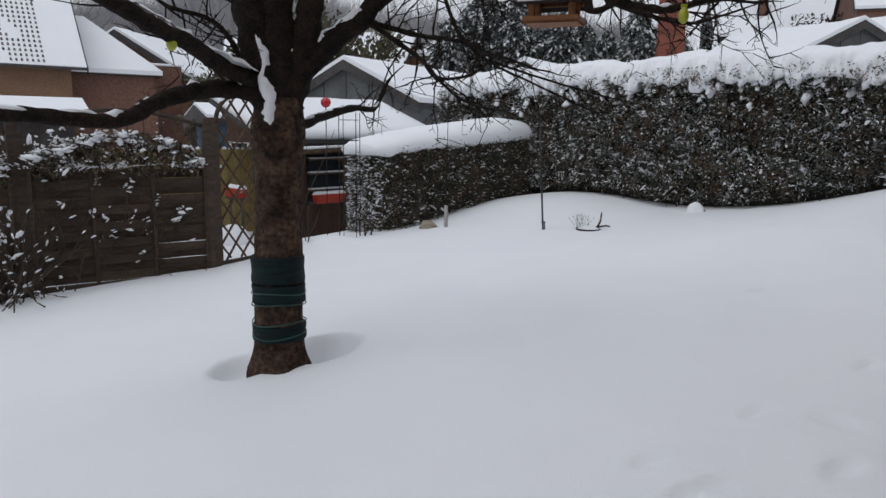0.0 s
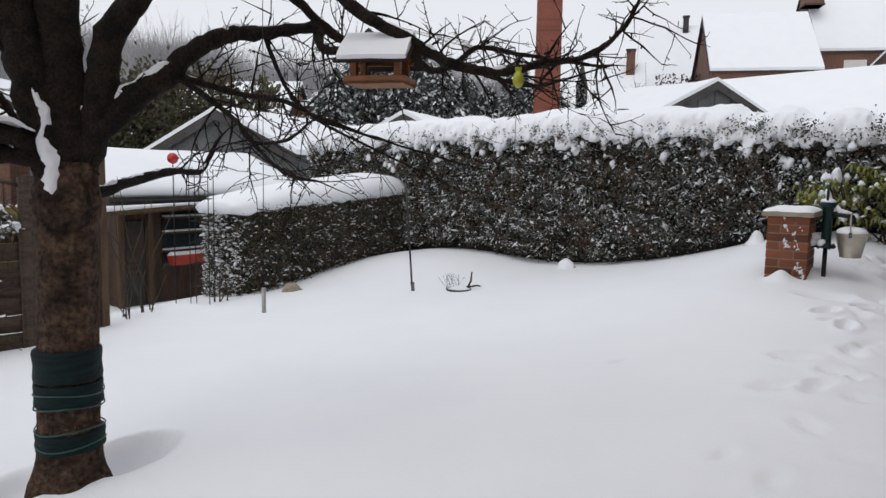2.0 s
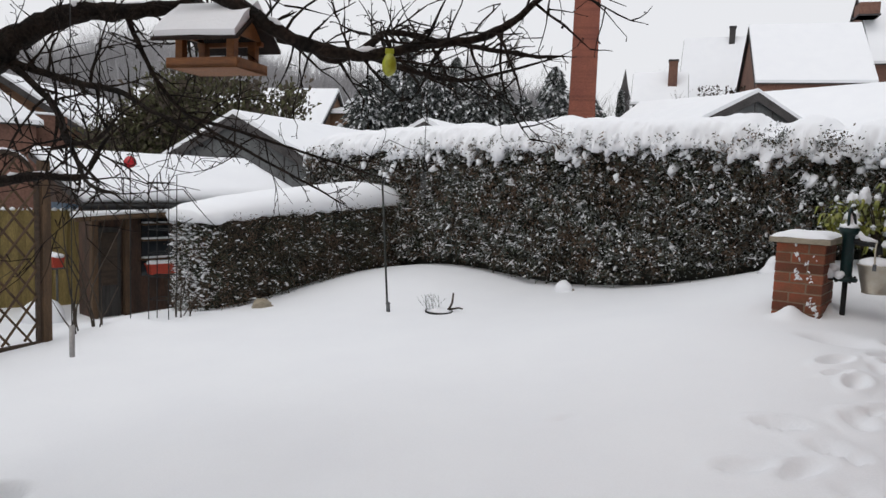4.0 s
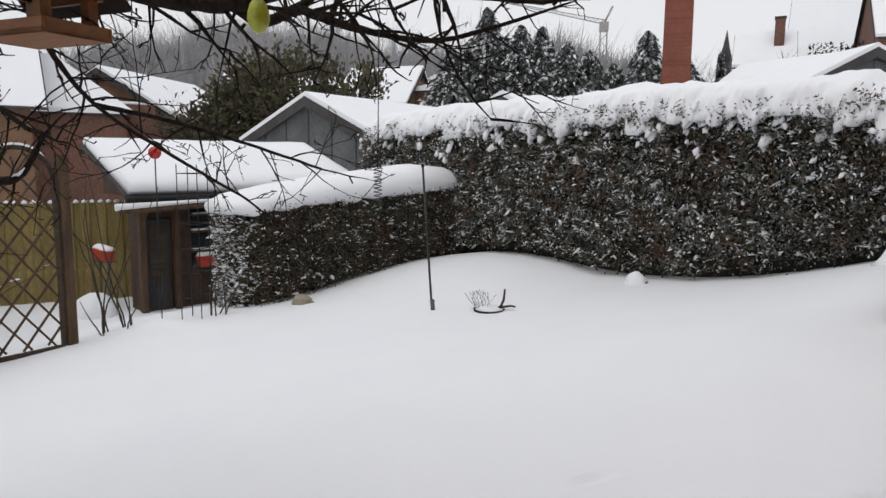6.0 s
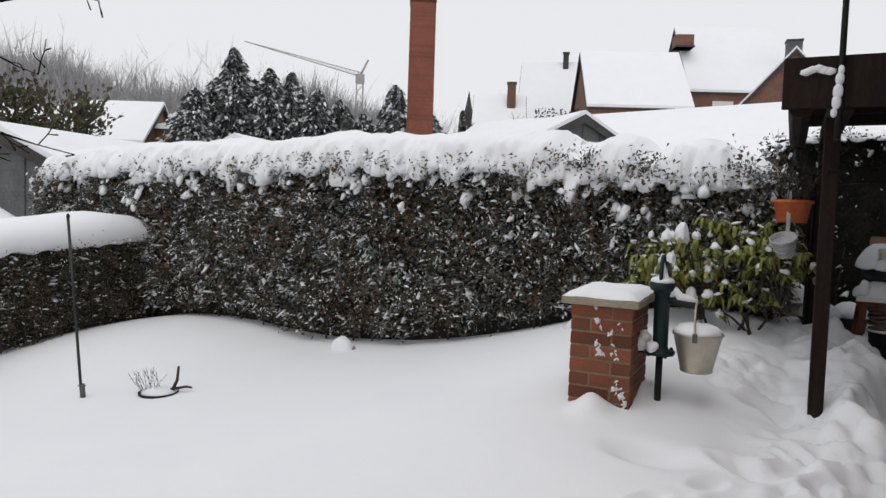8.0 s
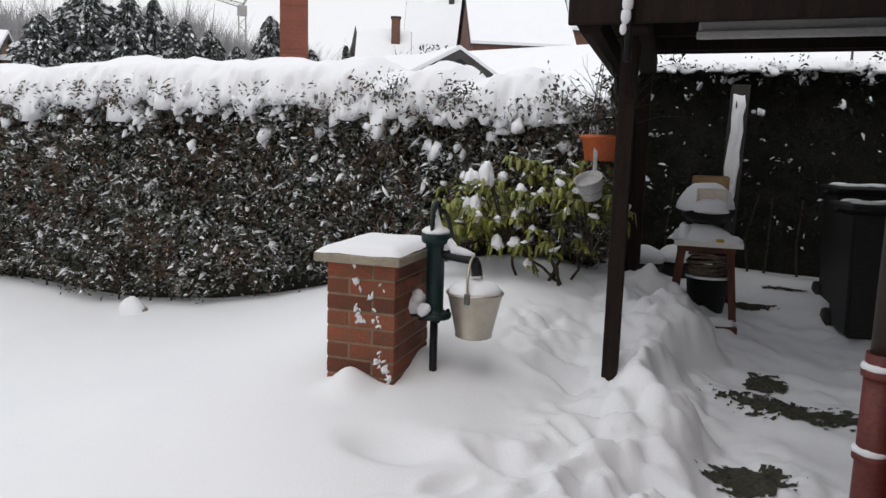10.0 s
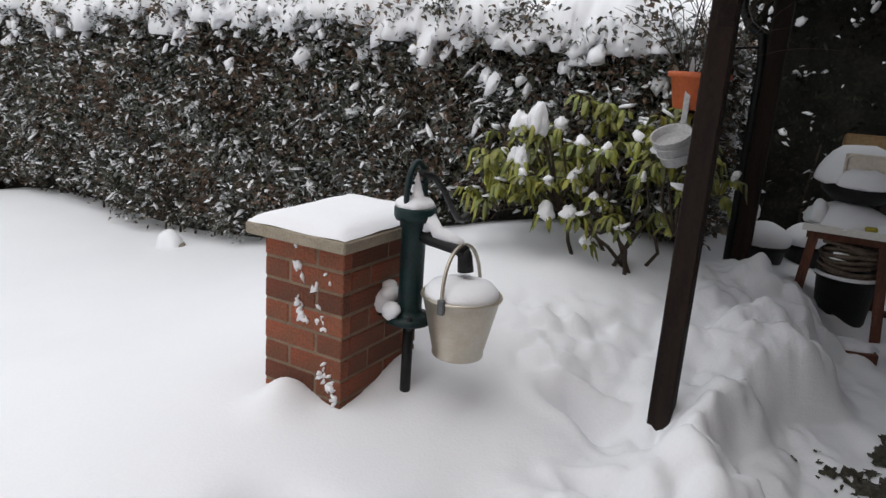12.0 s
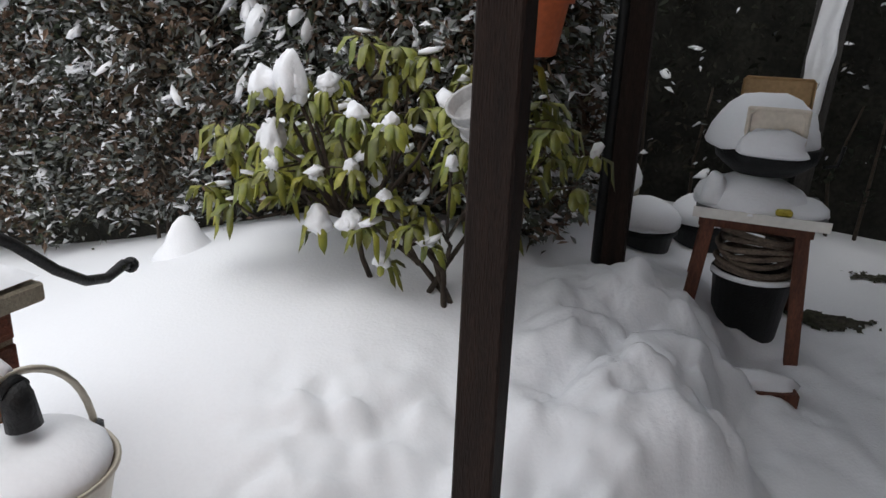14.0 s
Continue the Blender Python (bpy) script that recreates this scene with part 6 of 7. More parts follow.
def trellis_gate():
    m, L = line_pose((-3.40, 6.95), (-3.03, 7.72), -0.08)
    th = empty("trellis_gate", m, "arched brown lattice trellis gate between posts", "gate")
    part("post", box(-0.05, 0.045, -0.045, 0.045, -0.2, 1.78, 0.004), M_FENCE, th)
    part("post", box(L - 0.045, L + 0.05, -0.045, 0.045, -0.2, 1.98, 0.004), M_POSTLIGHT, th)
    top = 1.72
    part("stile", box(0.06, 0.10, -0.018, 0.018, 0.05, top, 0.003), M_FENCE, th)
    part("stile", box(L - 0.10, L - 0.06, -0.018, 0.018, 0.05, top, 0.003), M_FENCE, th)
    part("bottom_rail", box(0.06, L - 0.06, -0.017, 0.017, 0.03, 0.075, 0.003), M_FENCE, th)
    c, R = L / 2, L / 2 - 0.08
    arc = [(c - R * math.cos(a), 0, top + 0.33 * math.sin(a)) for a in np.linspace(0, math.pi, 19)]
    part("arch", tube(arc, 0.026, 8), M_FENCE, th)
    bm = bmesh.new()
    add_tube(bm, [(x, -0.005, z + 0.026) for x, y, z in arc[4:15]], [0.006] + [0.016] * 9 + [0.006], 6)
    part("snow", bm, M_LEAFSNOW, th)
    x0, x1 = 0.09, L - 0.09

    def roof(x):
        q = max(1 - ((x - c) / R) ** 2, 0)
        return top + 0.33 * math.sqrt(q)
    step = 0.28
    for s, off in ((1, -0.008), (-1, 0.008)):
        k = -12
        while k < 26:
            z0 = k * step
            seg = []
            for x in np.linspace(x0, x1, 24):
                z = z0 + s * (x - x0) * 1.25
                if 0.07 < z < roof(x) - 0.01:
                    seg.append((x, z))
            if len(seg) > 2:
                (xa, za), (xb, zb) = seg[0], seg[-1]
                part("lattice_strip", tube([(xa, off, za), (xb, off, zb)], 0.014, 4), M_POSTLIGHT, th)
            k += 1


M_POSTLIGHT = material("light_brown_post", (0.105, 0.062, 0.032), 0.85, var=0.3, scale=4, fine=40, bump_amount=0.4, stretch=(4, 4, 0.7))
trellis_gate()


def snowy_shrub(x, y, z, size, h, seed, label, n=60):
    rr = random.Random(seed)
    r = np.random.default_rng(seed)
    th = empty("bare_shrub", Matrix.Translation((x, y, z)), label, "shrub")
    bm = bmesh.new()
    C, D, S = [], [], []
    for _ in range(n):
        p = Vector((rr.gauss(0, size * 0.25), rr.gauss(0, size * 0.25), -0.1))
        d = Vector((rr.gauss(0, 0.5), rr.gauss(0, 0.5), 1)).normalized()
        pts = [p]
        for _k in range(8):
            d = (d + Vector((rr.gauss(0, 0.25), rr.gauss(0, 0.25), 0.02))).normalized()
            p = p + d * h / 8
            pts.append(p)
            if rr.random() < 0.4:
                C.append(tuple(p))
                D.append(tuple(d))
                S.append(rr.uniform(0.008, 0.024) * size)
        add_tube(bm, pts, [0.008, 0.007, 0.006, 0.006, 0.005, 0.004, 0.004, 0.003, 0.002], 4)
    tagged(part("stems", bm, M_TWIG, th), kind="stuff")
    v, f = blobs(np.array(C), np.array(S), np.array(D), r, long=1.8)
    tagged(raw("snow_tufts", v, f, M_LEAFSNOW, th, smooth=True), kind="stuff")


snowy_shrub(-4.95, 5.45, -0.15, 1.0, 1.2, 4, "twiggy shrub at the fence post thick with snow", 90)

def thicket(x0, y0, x1, y1, h, n, seed, label):
    """A brown tangle of thin crossing twigs with a little snow in it."""
    r = np.random.default_rng(seed)
    t = r.random(n)
    c = np.stack([x0 + (x1 - x0) * t + r.normal(0, 0.35, n), y0 + (y1 - y0) * t + r.normal(0, 0.35, n), -0.4 + (h + 0.4) * r.random(n) ** 0.8], -1)
    c[:, 2] *= 1 - 0.25 * np.abs(np.sin(t * 9))
    v, f = leaf_quads(c, r.normal(size=(n, 3)) + np.array([0, 0, 0.7]), r.uniform(0.15, 0.5, n), r.uniform(0.010, 0.028, n), r, 0.1)
    th = empty("thicket", Matrix.Identity(4), label, "shrub")
    tagged(raw("stems", v, f, M_THICKET, th), kind="stuff")
    v, f = blobs(c[:n // 14], 0.014 * r.lognormal(0, 0.4, n // 14), r.normal(size=(n // 14, 3)), r)
    tagged(raw("snow_tufts", v, f, M_LEAFSNOW, th, smooth=True), kind="stuff")


M_THICKET = material("brown_twigs", (0.075, 0.05, 0.036), 0.95, var=0.3, scale=5, fine=40, bump_amount=0.0, island=0.4)
thicket(-9.6, 6.9, -6.1, 8.7, 1.45, 20000, 5, "brown winter thicket of bare twigs beyond the slat fence")
snowy_shrub(-6.6, 8.0, -0.3, 1.8, 1.9, 9, "brown thicket of bare twigs in the next garden", 170)
snowy_shrub(-5.3, 6.9, -0.3, 1.6, 1.9, 6, "tangle of bare twigs rising behind the fence", 110)
snowy_shrub(-6.6, 6.6, -0.3, 1.8, 2.0, 7, "bare snow-dusted bush in the next garden", 90)


# ---------- neighbours' low buildings ----------
def gable_roof_house(name, x, y, rz, L, D, base, eave, ridge, wall_mat, label, category="house", snow=0.14, over=0.25, windows=(), chimney=None, verge=M_SLATE, roof_mat=M_SLATE):
    """A house with its ridge along local x; front wall at y = 0, gables at x = 0 and L."""
    th = empty(name, Matrix.Translation((x, y, 0)) @ pose(0, 0, 0, 0, 0, rz), label, category)
    wall = prism([(0, base), (D, base), (D, eave), (D / 2, ridge), (0, eave)], 0, L)
    sw = Matrix(((0, 1, 0, 0), (1, 0, 0, 0), (0, 0, 1, 0), (0, 0, 0, 1)))
    bmesh.ops.transform(wall, matrix=sw, verts=wall.verts)
    bmesh.ops.recalc_face_normals(wall, faces=wall.faces)
    part("wall", wall, wall_mat, th)
    k = (ridge - eave) / (D / 2)
    for nm, t0, t1, mat, o in (("roof", 0.01, 0.10, roof_mat, over), ("roof_snow", 0.103, 0.103 + snow, M_SNOW, over * 0.96)):
        rf = prism([(-o, eave - k * o + t0), (D / 2, ridge + t0), (D + o, eave - k * o + t0), (D + o, eave - k * o + t1), (D / 2, ridge + t1), (-o, eave - k * o + t1)], -o, L + o)
        bmesh.ops.transform(rf, matrix=sw, verts=rf.verts)
        bmesh.ops.recalc_face_normals(rf, faces=rf.faces)
        part(nm, rf, mat, th)
    for gx in (-over - 0.03, L + over):
        for s in (0, 1):
            v0 = -over if s == 0 else D + over
            vb = prism([(v0, eave - k * over - 0.22), (D / 2, ridge - 0.22), (D / 2, ridge + 0.11), (v0, eave - k * over + 0.11)], gx, gx + 0.03)
            bmesh.ops.transform(vb, matrix=sw, verts=vb.verts)
            bmesh.ops.recalc_face_normals(vb, faces=vb.faces)
            part("verge_board", vb, verge, th)
    for wx, wz, ww, wh in windows:
        wo = part("window", box(wx, wx + ww, -0.05, 0.0, wz, wz + wh, 0.01), M_WHITE, th)
        part("pane", box(wx + 0.06, wx + ww - 0.06, -0.065, -0.051, wz + 0.06, wz + wh - 0.06), M_GLASS, wo)
    if chimney:
        cx, cy, cz, s, mat = chimney
        ch = part("chimney", box(cx, cx + s, cy, cy + s, ridge - 1.2, cz, 0.02), mat, th)
        part("chimney_cap", box(cx - 0.06, cx + s + 0.06, cy - 0.06, cy + s + 0.06, cz, cz + 0.12), M_SLATE, ch)
    return th


def garden_shed():
    """Low wooden shed behind the low hedge, its roof deep in snow."""
    th = empty("garden_shed", P(0, 0, 0), "grey and brown wooden garden shed with a deep smooth snow roof", "shed")
    u0, u1, v0, v1 = -12.6, -9.75, 5.85, 9.6
    part("wall", box(u0 + 2.45, u1, v0 + 0.08, v1, -0.6, 1.36), M_SHEDWOOD, th)
    part("gable", prism([(u0 + 1.45, 1.30), (u1, 1.30), (u0 + 1.45, 1.96)], v0 + 0.08, v0 + 0.14), M_SHEDWOOD, th)
    mid = (u0 + u1) / 2
    part("roof", prism([(mid - 0.05, 1.99), (u1 + 0.3, 1.30), (u1 + 0.3, 1.36), (mid - 0.05, 2.05)], v0 - 0.2, v1 + 0.1), M_SLATE, th)
    along = np.arange(v0 - 0.16, v1 + 0.1, 0.12)

    def prof(v):
        e = 0.02 * n1(v, 101, 0.6)
        return [Vector(p) for p in ((u1 + 0.29, v, 1.365), (u1 + 0.34, v, 1.42 + e), (u1 + 0.30, v, 1.53 + e), (u1 + 0.05, v, 1.64 + e), (mid + 0.5, v, 1.98 + e), (mid, v, 2.17 + e), (mid - 0.07, v, 2.12), (mid - 0.06, v, 2.06), (mid, v, 2.052))]
    cap_sheet("roof_snow", th, along, prof, "smooth deep snow on the shed roof")
    part("gutter", tube([(u1 + 0.33, v0 - 0.2, 1.30), (u1 + 0.33, v1, 1.30)], 0.045, 8), M_BLACKIRON, th)
    d = part("door", box(u1 + 0.002, u1 + 0.04, 6.0, 6.36, -0.45, 0.98, 0.005), M_GREYBOARD, th, "grey panelled shed door")
    part("door_panel", box(u1 + 0.042, u1 + 0.052, 6.05, 6.30, 0.1, 0.9, 0.003), M_FENCE, d)
    part("door_handle", tube([(u1 + 0.05, 6.46, 0.35), (u1 + 0.09, 6.46, 0.35), (u1 + 0.09, 6.46, 0.48)], 0.012, 6), M_BLACKIRON, d)
    for v in (5.90, 6.40, 7.5, 8.3):
        part("corner_post", box(u1 + 0.003, u1 + 0.10, v, v + 0.09, -0.6, 1.30, 0.004), M_POSTLIGHT, th)
    w = part("shelf_opening", box(u1 + 0.004, u1 + 0.02, 6.70, 7.45, 0.2, 1.1), M_GLASS, th)
    for z in (0.45, 0.75, 1.0):
        sh = part("shelf", box(u1 + 0.022, u1 + 0.14, 6.66, 7.48, z, z + 0.03, 0.003), M_POSTLIGHT, th)
        part("shelf_snow", box(u1 + 0.03, u1 + 0.135, 6.68, 7.46, z + 0.03, z + 0.055, 0.01), M_LEAFSNOW, sh)
    part("canopy_pole", tube([(u1 + 0.35, 5.55, 1.13), (u1 + 0.5, 7.6, 1.22)], 0.04, 8), M_POSTLIGHT, th)
    part("pole_snow", tube([(u1 + 0.35, 5.5, 1.19), (u1 + 0.42, 6.3, 1.23), (u1 + 0.5, 7.5, 1.27)], [0.05, 0.03, 0.02], 8), M_LEAFSNOW, th)


M_SHEDWOOD = material("brown_shed_boards", (0.085, 0.045, 0.03), 0.85, var=0.35, scale=3, fine=30, bump_amount=0.4, second=(0.045, 0.03, 0.022), stretch=(3, 3, 0.6))
garden_shed()


def flower_box(u, v, z, w, label, rz=0):
    th = empty("window_box", P(u, v, z, rz), label, "planter", group="red flower boxes")
    bm = bmesh.new()
    a = [(-w / 2, -0.09), (w / 2, -0.09), (w / 2, 0.09), (-w / 2, 0.09)]
    lo = [bm.verts.new((x * 0.92, y * 0.8, 0)) for x, y in a]
    hi = [bm.verts.new((x, y, 0.16)) for x, y in a]
    bm.faces.new(list(reversed(lo)))
    bm.faces.new(hi)
    for i in range(4):
        bm.faces.new((lo[i], lo[(i + 1) % 4], hi[(i + 1) % 4], hi[i]))
    bmesh.ops.bevel(bm, geom=list(bm.edges), offset=0.008, segments=1, affect="EDGES")
    part("box", bm, M_RED, th)
    part("rim", box(-w / 2 - 0.01, w / 2 + 0.01, -0.1, 0.1, 0.145, 0.165, 0.004), M_RED, th)
    bm = bmesh.new()
    for x in np.arange(-w / 2 + 0.05, w / 2, 0.07):
        snow_lump(bm, x, 0, 0.16, 0.07, 0.09, 0.06, x * 5 + u, sub=2, rough=0.15)
    part("snow", bm, M_SNOW, th, smooth=True)


flower_box(-9.52, 7.0, 0.24, 0.62, "red flower box on the shed wall filled with snow", 90)
flower_box(-10.35, 5.62, 0.36, 0.5, "red flower box on a stand by the shed, heaped with snow")
box_stand = empty("plant_stand", P(-10.35, 5.62, -0.45), "grey metal stand carrying a flower box", "stand")
for sx in (-0.18, 0.18):
    part("leg", tube([(sx, 0, 0), (sx, 0, 0.80)], 0.018, 6), M_GREYMETAL, box_stand)
part("shelf", box(-0.22, 0.22, -0.1, 0.1, 0.785, 0.805), M_GREYMETAL, box_stand)
snow_mound(-10.0, 5.35, 0.34, 0.3, 0.34, 5.0, "snow_heap", "heap of snow over a covered chair by the shed")


def board_fence(a, b, z, h):
    m, L = line_pose(a, b, z)
    th = empty("board_fence", m, "ochre-yellow vertical board fence of the next garden", "fence")
    bm = box(-0.061, 0.061, -0.011, 0.011, 0, h, 0.004)
    me = bpy.data.meshes.new("board")
    bm.to_mesh(me)
    bm.free()
    me.materials.append(M_YELLOWFENCE)
    rr = random.Random(9)
    for i in range(int(L / 0.115)):
        ob = new("board", me)
        ob.parent = th
        ob.matrix_basis = Matrix.Translation((0.06 + i * 0.115, 0.024 * (i % 2), rr.uniform(-0.012, 0.012)))
    for zz in (0.25, h - 0.28):
        part("rail", box(0, L, 0.03, 0.07, zz, zz + 0.08), M_YELLOWFENCE, th)
    bm = bmesh.new()
    for x in np.arange(0.05, L, 0.115):
        snow_lump(bm, x, 0, h - 0.005, 0.05, 0.03, 0.05, x, sub=1)
    part("snow", bm, M_LEAFSNOW, th, smooth=True)


board_fence((-6.95, 10.26), (-4.75, 11.75), -0.55, 1.72)
gable_roof_house("carport", -12.17, 9.4, 41, 4.6, 1.3, -0.5, 1.72, 1.92, M_SLATE, "low dark carport with snow on its roof", "carport", snow=0.08)
M_BLUE = material("blue_paint", (0.05, 0.085, 0.13), 0.8, var=0.2, scale=3, fine=20)
gable_roof_house("blue_shed", -7.2, 15.6, 38, 1.1, 2.0, -0.5, 1.7, 1.95, M_BLUE, "blue-grey garden shed with a white window", "shed", snow=0.08, windows=((0.3, 0.7, 0.5, 0.5),))


def tile_roof_house():
    th = gable_roof_house("brick_house", -26.4, 16.3, 42, 12.7, 9.0, -0.5, 4.0, 8.6, M_HOUSEBRICK, "brown brick house with a tiled roof dusted with snow", snow=0.03, over=0.5, windows=((4.5, 1.2, 1.3, 1.3),))
    # tile rows show through the thin snow
    k = (8.6 - 4.0) / 4.5
    V, F = [], []
    q = 0
    for row in range(25):
        for col in range(70):
            y = -0.35 + row * 0.185
            if n2(row, col, 3, 4.0) < -0.45:
                continue
            x = -0.3 + col * 0.175
            z = 4.0 + k * y + 0.155
            a, b = 0.042, 0.062
            V += [(x - a, y - b, z - k * b), (x + a, y - b, z - k * b), (x + a * 0.7, y + b * 0.6, z + k * b * 0.6), (x - a * 0.7, y + b * 0.6, z + k * b * 0.6), (x, y - b * 1.1, z - k * b + 0.03)]
            F += [(q, q + 1, q + 4), (q + 1, q + 2, q + 4), (q + 2, q + 3, q + 4), (q + 3, q, q + 4)]
            q += 5
    tagged(raw("roof_tiles", V, F, M_TILE, th), kind="stuff")


M_TILE = material("grey_brown_tile", (0.12, 0.10, 0.09), 0.8, var=0.3, scale=3, fine=20, island=0.4)
M_HOUSEBRICK = material("brown_house_brick", (0.20, 0.118, 0.07), 0.9, var=0.2, scale=1.2, fine=14, bump_amount=0.2, second=(0.155, 0.088, 0.055))
tile_roof_house()


def hip_garage():
    """A brick outbuilding whose roof falls away on its right end."""
    th = empty("brick_garage", Matrix.Translation((-18.4, 25.7, 0)) @ pose(0, 0, 0, 0, 0, 38), "red brick outbuilding with a hipped roof deep in snow", "outbuilding")
    L, D, e, t = 3.9, 4.5, 3.5, 5.9
    part("wall", box(0, L, 0, D, -0.5, e), M_BRICK_FAR, th)
    part("side_wing", box(L - 0.4, L + 1.3, 1.2, D, -0.5, e + 0.55), M_BRICK_FAR, th)
    part("wing_snow", box(L - 0.4, L + 1.35, 1.15, D, e + 0.553, e + 0.66, 0.03), M_SNOW, th)
    for nm, o, up, mat in (("roof", 0.25, 0.0, M_SLATE), ("roof_snow", 0.24, 0.14, M_SNOW)):
        lo = e + 0.004 if nm == "roof" else e + 0.05
        a = [(-o, -o), (L + o, -o), (L + o, D + o), (-o, D + o)]
        V = [(x, y, lo) for x, y in a] + [(x, y, lo + 0.04 + up) for x, y in a] + [(-o, D / 2, t + up), (1.5, D / 2, t + up)]
        raw(nm, V, [(3, 2, 1, 0), (0, 1, 5, 4), (1, 2, 6, 5), (2, 3, 7, 6), (3, 0, 4, 8, 7), (4, 5, 9, 8), (5, 6, 9), (6, 7, 8, 9)], mat, th)


hip_garage()
gable_roof_house("far_house", -17.0, 34.7, 90, 9.0, 7.4, -0.5, 3.94, 6.15, M_HOUSEBRICK, "house with a broad dark verge and a snowy roof", "house", snow=0.16, over=0.5)
gable_roof_house("far_house", -20.5, 47.0, 15, 8.0, 7.0, -0.5, 4.2, 7.6, M_HOUSEBRICK, "snow-roofed house beyond the gardens", "house", snow=0.2, chimney=(3, 3, 8.6, 0.6, M_BRICK_FAR))


def grey_hall(apex, half, drop, ang, length, label, skew=1.0):
    """A long shed of grey sheets seen at its gable."""
    ax_, ay, az = apex
    D = half * 2
    a = math.radians(ang)
    # local x runs along the ridge, away from the garden
    ox, oy = ax_ + half * math.sin(a), ay - half * math.cos(a)
    th = gable_roof_house("grey_hall", ox, oy, ang, length, D, -0.5, az - drop, az, M_GREYWALL, label, "hall", snow=0.16, over=0.15)
    for i in range(1, 6):
        y = D * i / 6
        h = az - drop + drop * (1 - abs(y - half) / half)
        part("sheet_joint", box(-0.02, 0.0, y - 0.02, y + 0.02, -0.5, h - 0.15), M_SLATE, th)
    return th


grey_hall((-5.75, 22.9, 3.68), 2.9, 1.35, 66, 17, "grey fibre-cement hall with snow along its roof")
grey_hall((0.3, 24.3, 3.80), 1.0, 0.5, 66, 9, "small grey gable among snowy roofs")
grey_hall((12.3, 26.6, 5.5), 2.2, 1.15, 100, 16, "grey gabled hall with a long snowy roof")
gable_roof_house("low_hall", 8.42, 37.47, -50.2, 22.6, 9.0, -0.5, 4.02, 6.62, M_GREYWALL, "long low hall roofed with snow", "hall", snow=0.2)
vp = empty("roof_vent", Matrix.Translation((7.08, 21.3, 3.2)), "small dark ventilator on a snowy roof", "vent")
part("pipe", tube([(0, 0, 0), (0, 0, 0.65)], 0.06, 8), M_SLATE, vp)
part("hood", box(-0.16, 0.16, -0.1, 0.1, 0.62, 0.75, 0.02), M_SLATE, vp)
gable_roof_house("vent_shed", 4.2, 20.3, -18, 7.0, 4.0, -0.5, 2.6, 3.3, M_GREYWALL, "flat-pitched shed roof under snow", "shed", snow=0.16)


def brick_stack():
    x, y = 7.75, 40.6
    th = empty("factory_chimney", Matrix.Translation((x, y, 0)) @ pose(0, 0, 0, 0, 0, -8), "tall square red-brick chimney stack with a dark rim", "chimney")
    bm = bmesh.new()
    rows = []
    for z, s in ((-0.5, 0.80), (5.5, 0.765), (6.6, 0.72), (12.6, 0.70), (13.0, 0.71), (13.6, 0.71)):
        rows.append([bm.verts.new((sx * s + 0.7, sy * s + 0.7, z)) for sx, sy in ((-1, -1), (1, -1), (1, 1), (-1, 1))])
    for r0, r1 in zip(rows, rows[1:]):
        for k in range(4):
            bm.faces.new((r0[k], r0[(k + 1) % 4], r1[(k + 1) % 4], r1[k]))
    bm.faces.new(rows[-1])
    part("shaft", bm, M_STACK, th)
    part("rim", box(-0.04, 1.44, -0.04, 1.44, 13.35, 13.6, 0.02), M_SLATE, th)
    part("snow", box(0.0, 1.4, 0.0, 1.4, 13.6, 13.66, 0.02), M_SNOW, th)
    # courses of the brickwork
    for i in range(40):
        z = 5.8 + i * 0.2
        s = float(np.interp(z, [5.5, 6.6, 12.6, 13.6], [0.765, 0.72, 0.70, 0.71])) + 0.004
        part("course", box(0.7 - s, 0.7 + s, 0.7 - s, 0.7 + s, z, z + 0.14), M_STACK, th)


M_STACK = material("stack_brick", (0.20, 0.068, 0.043), 0.9, var=0.2, scale=1.2, fine=16, bump_amount=0.2, second=(0.165, 0.055, 0.038), obj=0.12)
brick_stack()

# houses on the rise behind, to the right of the stack
gable_roof_house("brick_house", 21.71, 48.68, -14, 7.04, 9.0, -0.5, 9.56, 14.1, M_BRICK_FAR, "brick house with a steep snow-covered roof and pointed gable", snow=0.2, over=0.2)
gh = gable_roof_house("brick_house", 31.75, 52.62, -14, 7.6, 10.0, -0.5, 11.9, 17.8, M_BRICK_FAR, "tall brick house with a snowy roof and white garage door", snow=0.2, over=0.2, chimney=(-0.9, 1.5, 15.6, 1.4, M_BRICK_FAR))
part("garage_door", box(1.7, 3.3, -0.06, 0.0, 9.9, 11.1, 0.02), M_WHITE, gh)
gable_roof_house("brick_house", 41.9, 47.8, 60, 8.0, 7.6, -0.5, 10.6, 14.9, M_BRICK_FAR, "brick gable house with a square chimney", snow=0.2, over=0.2, chimney=(1.2, 3.2, 15.9, 1.1, M_GREYWALL))
gable_roof_house("brick_house", 20.6, 61.8, -22, 6.0, 8.0, -0.5, 9.6, 15.6, M_GREYWALL, "house with a dark wall under a snowy roof", snow=0.2, over=0.2, chimney=(3.6, 3.5, 16.6, 0.5, M_SLATE))
gable_roof_house("brick_house", 15.6, 57.6, -16, 4.0, 6.0, -0.5, 8.9, 11.6, M_GREYWALL, "small snow-roofed house with a stub chimney", snow=0.2, over=0.2, chimney=(2.6, 1.4, 12.5, 0.7, M_BRICK_FAR))
hedge_row = empty("far_hedge", Matrix.Translation((19.5, 54.0, -0.4)), "dark clipped hedge before the houses", "hedge")
rh = np.random.default_rng(66)
ch = np.stack([rh.uniform(0, 6, 2600), rh.uniform(-0.5, 0.5, 2600), rh.uniform(0, 10.4, 2600)], -1)
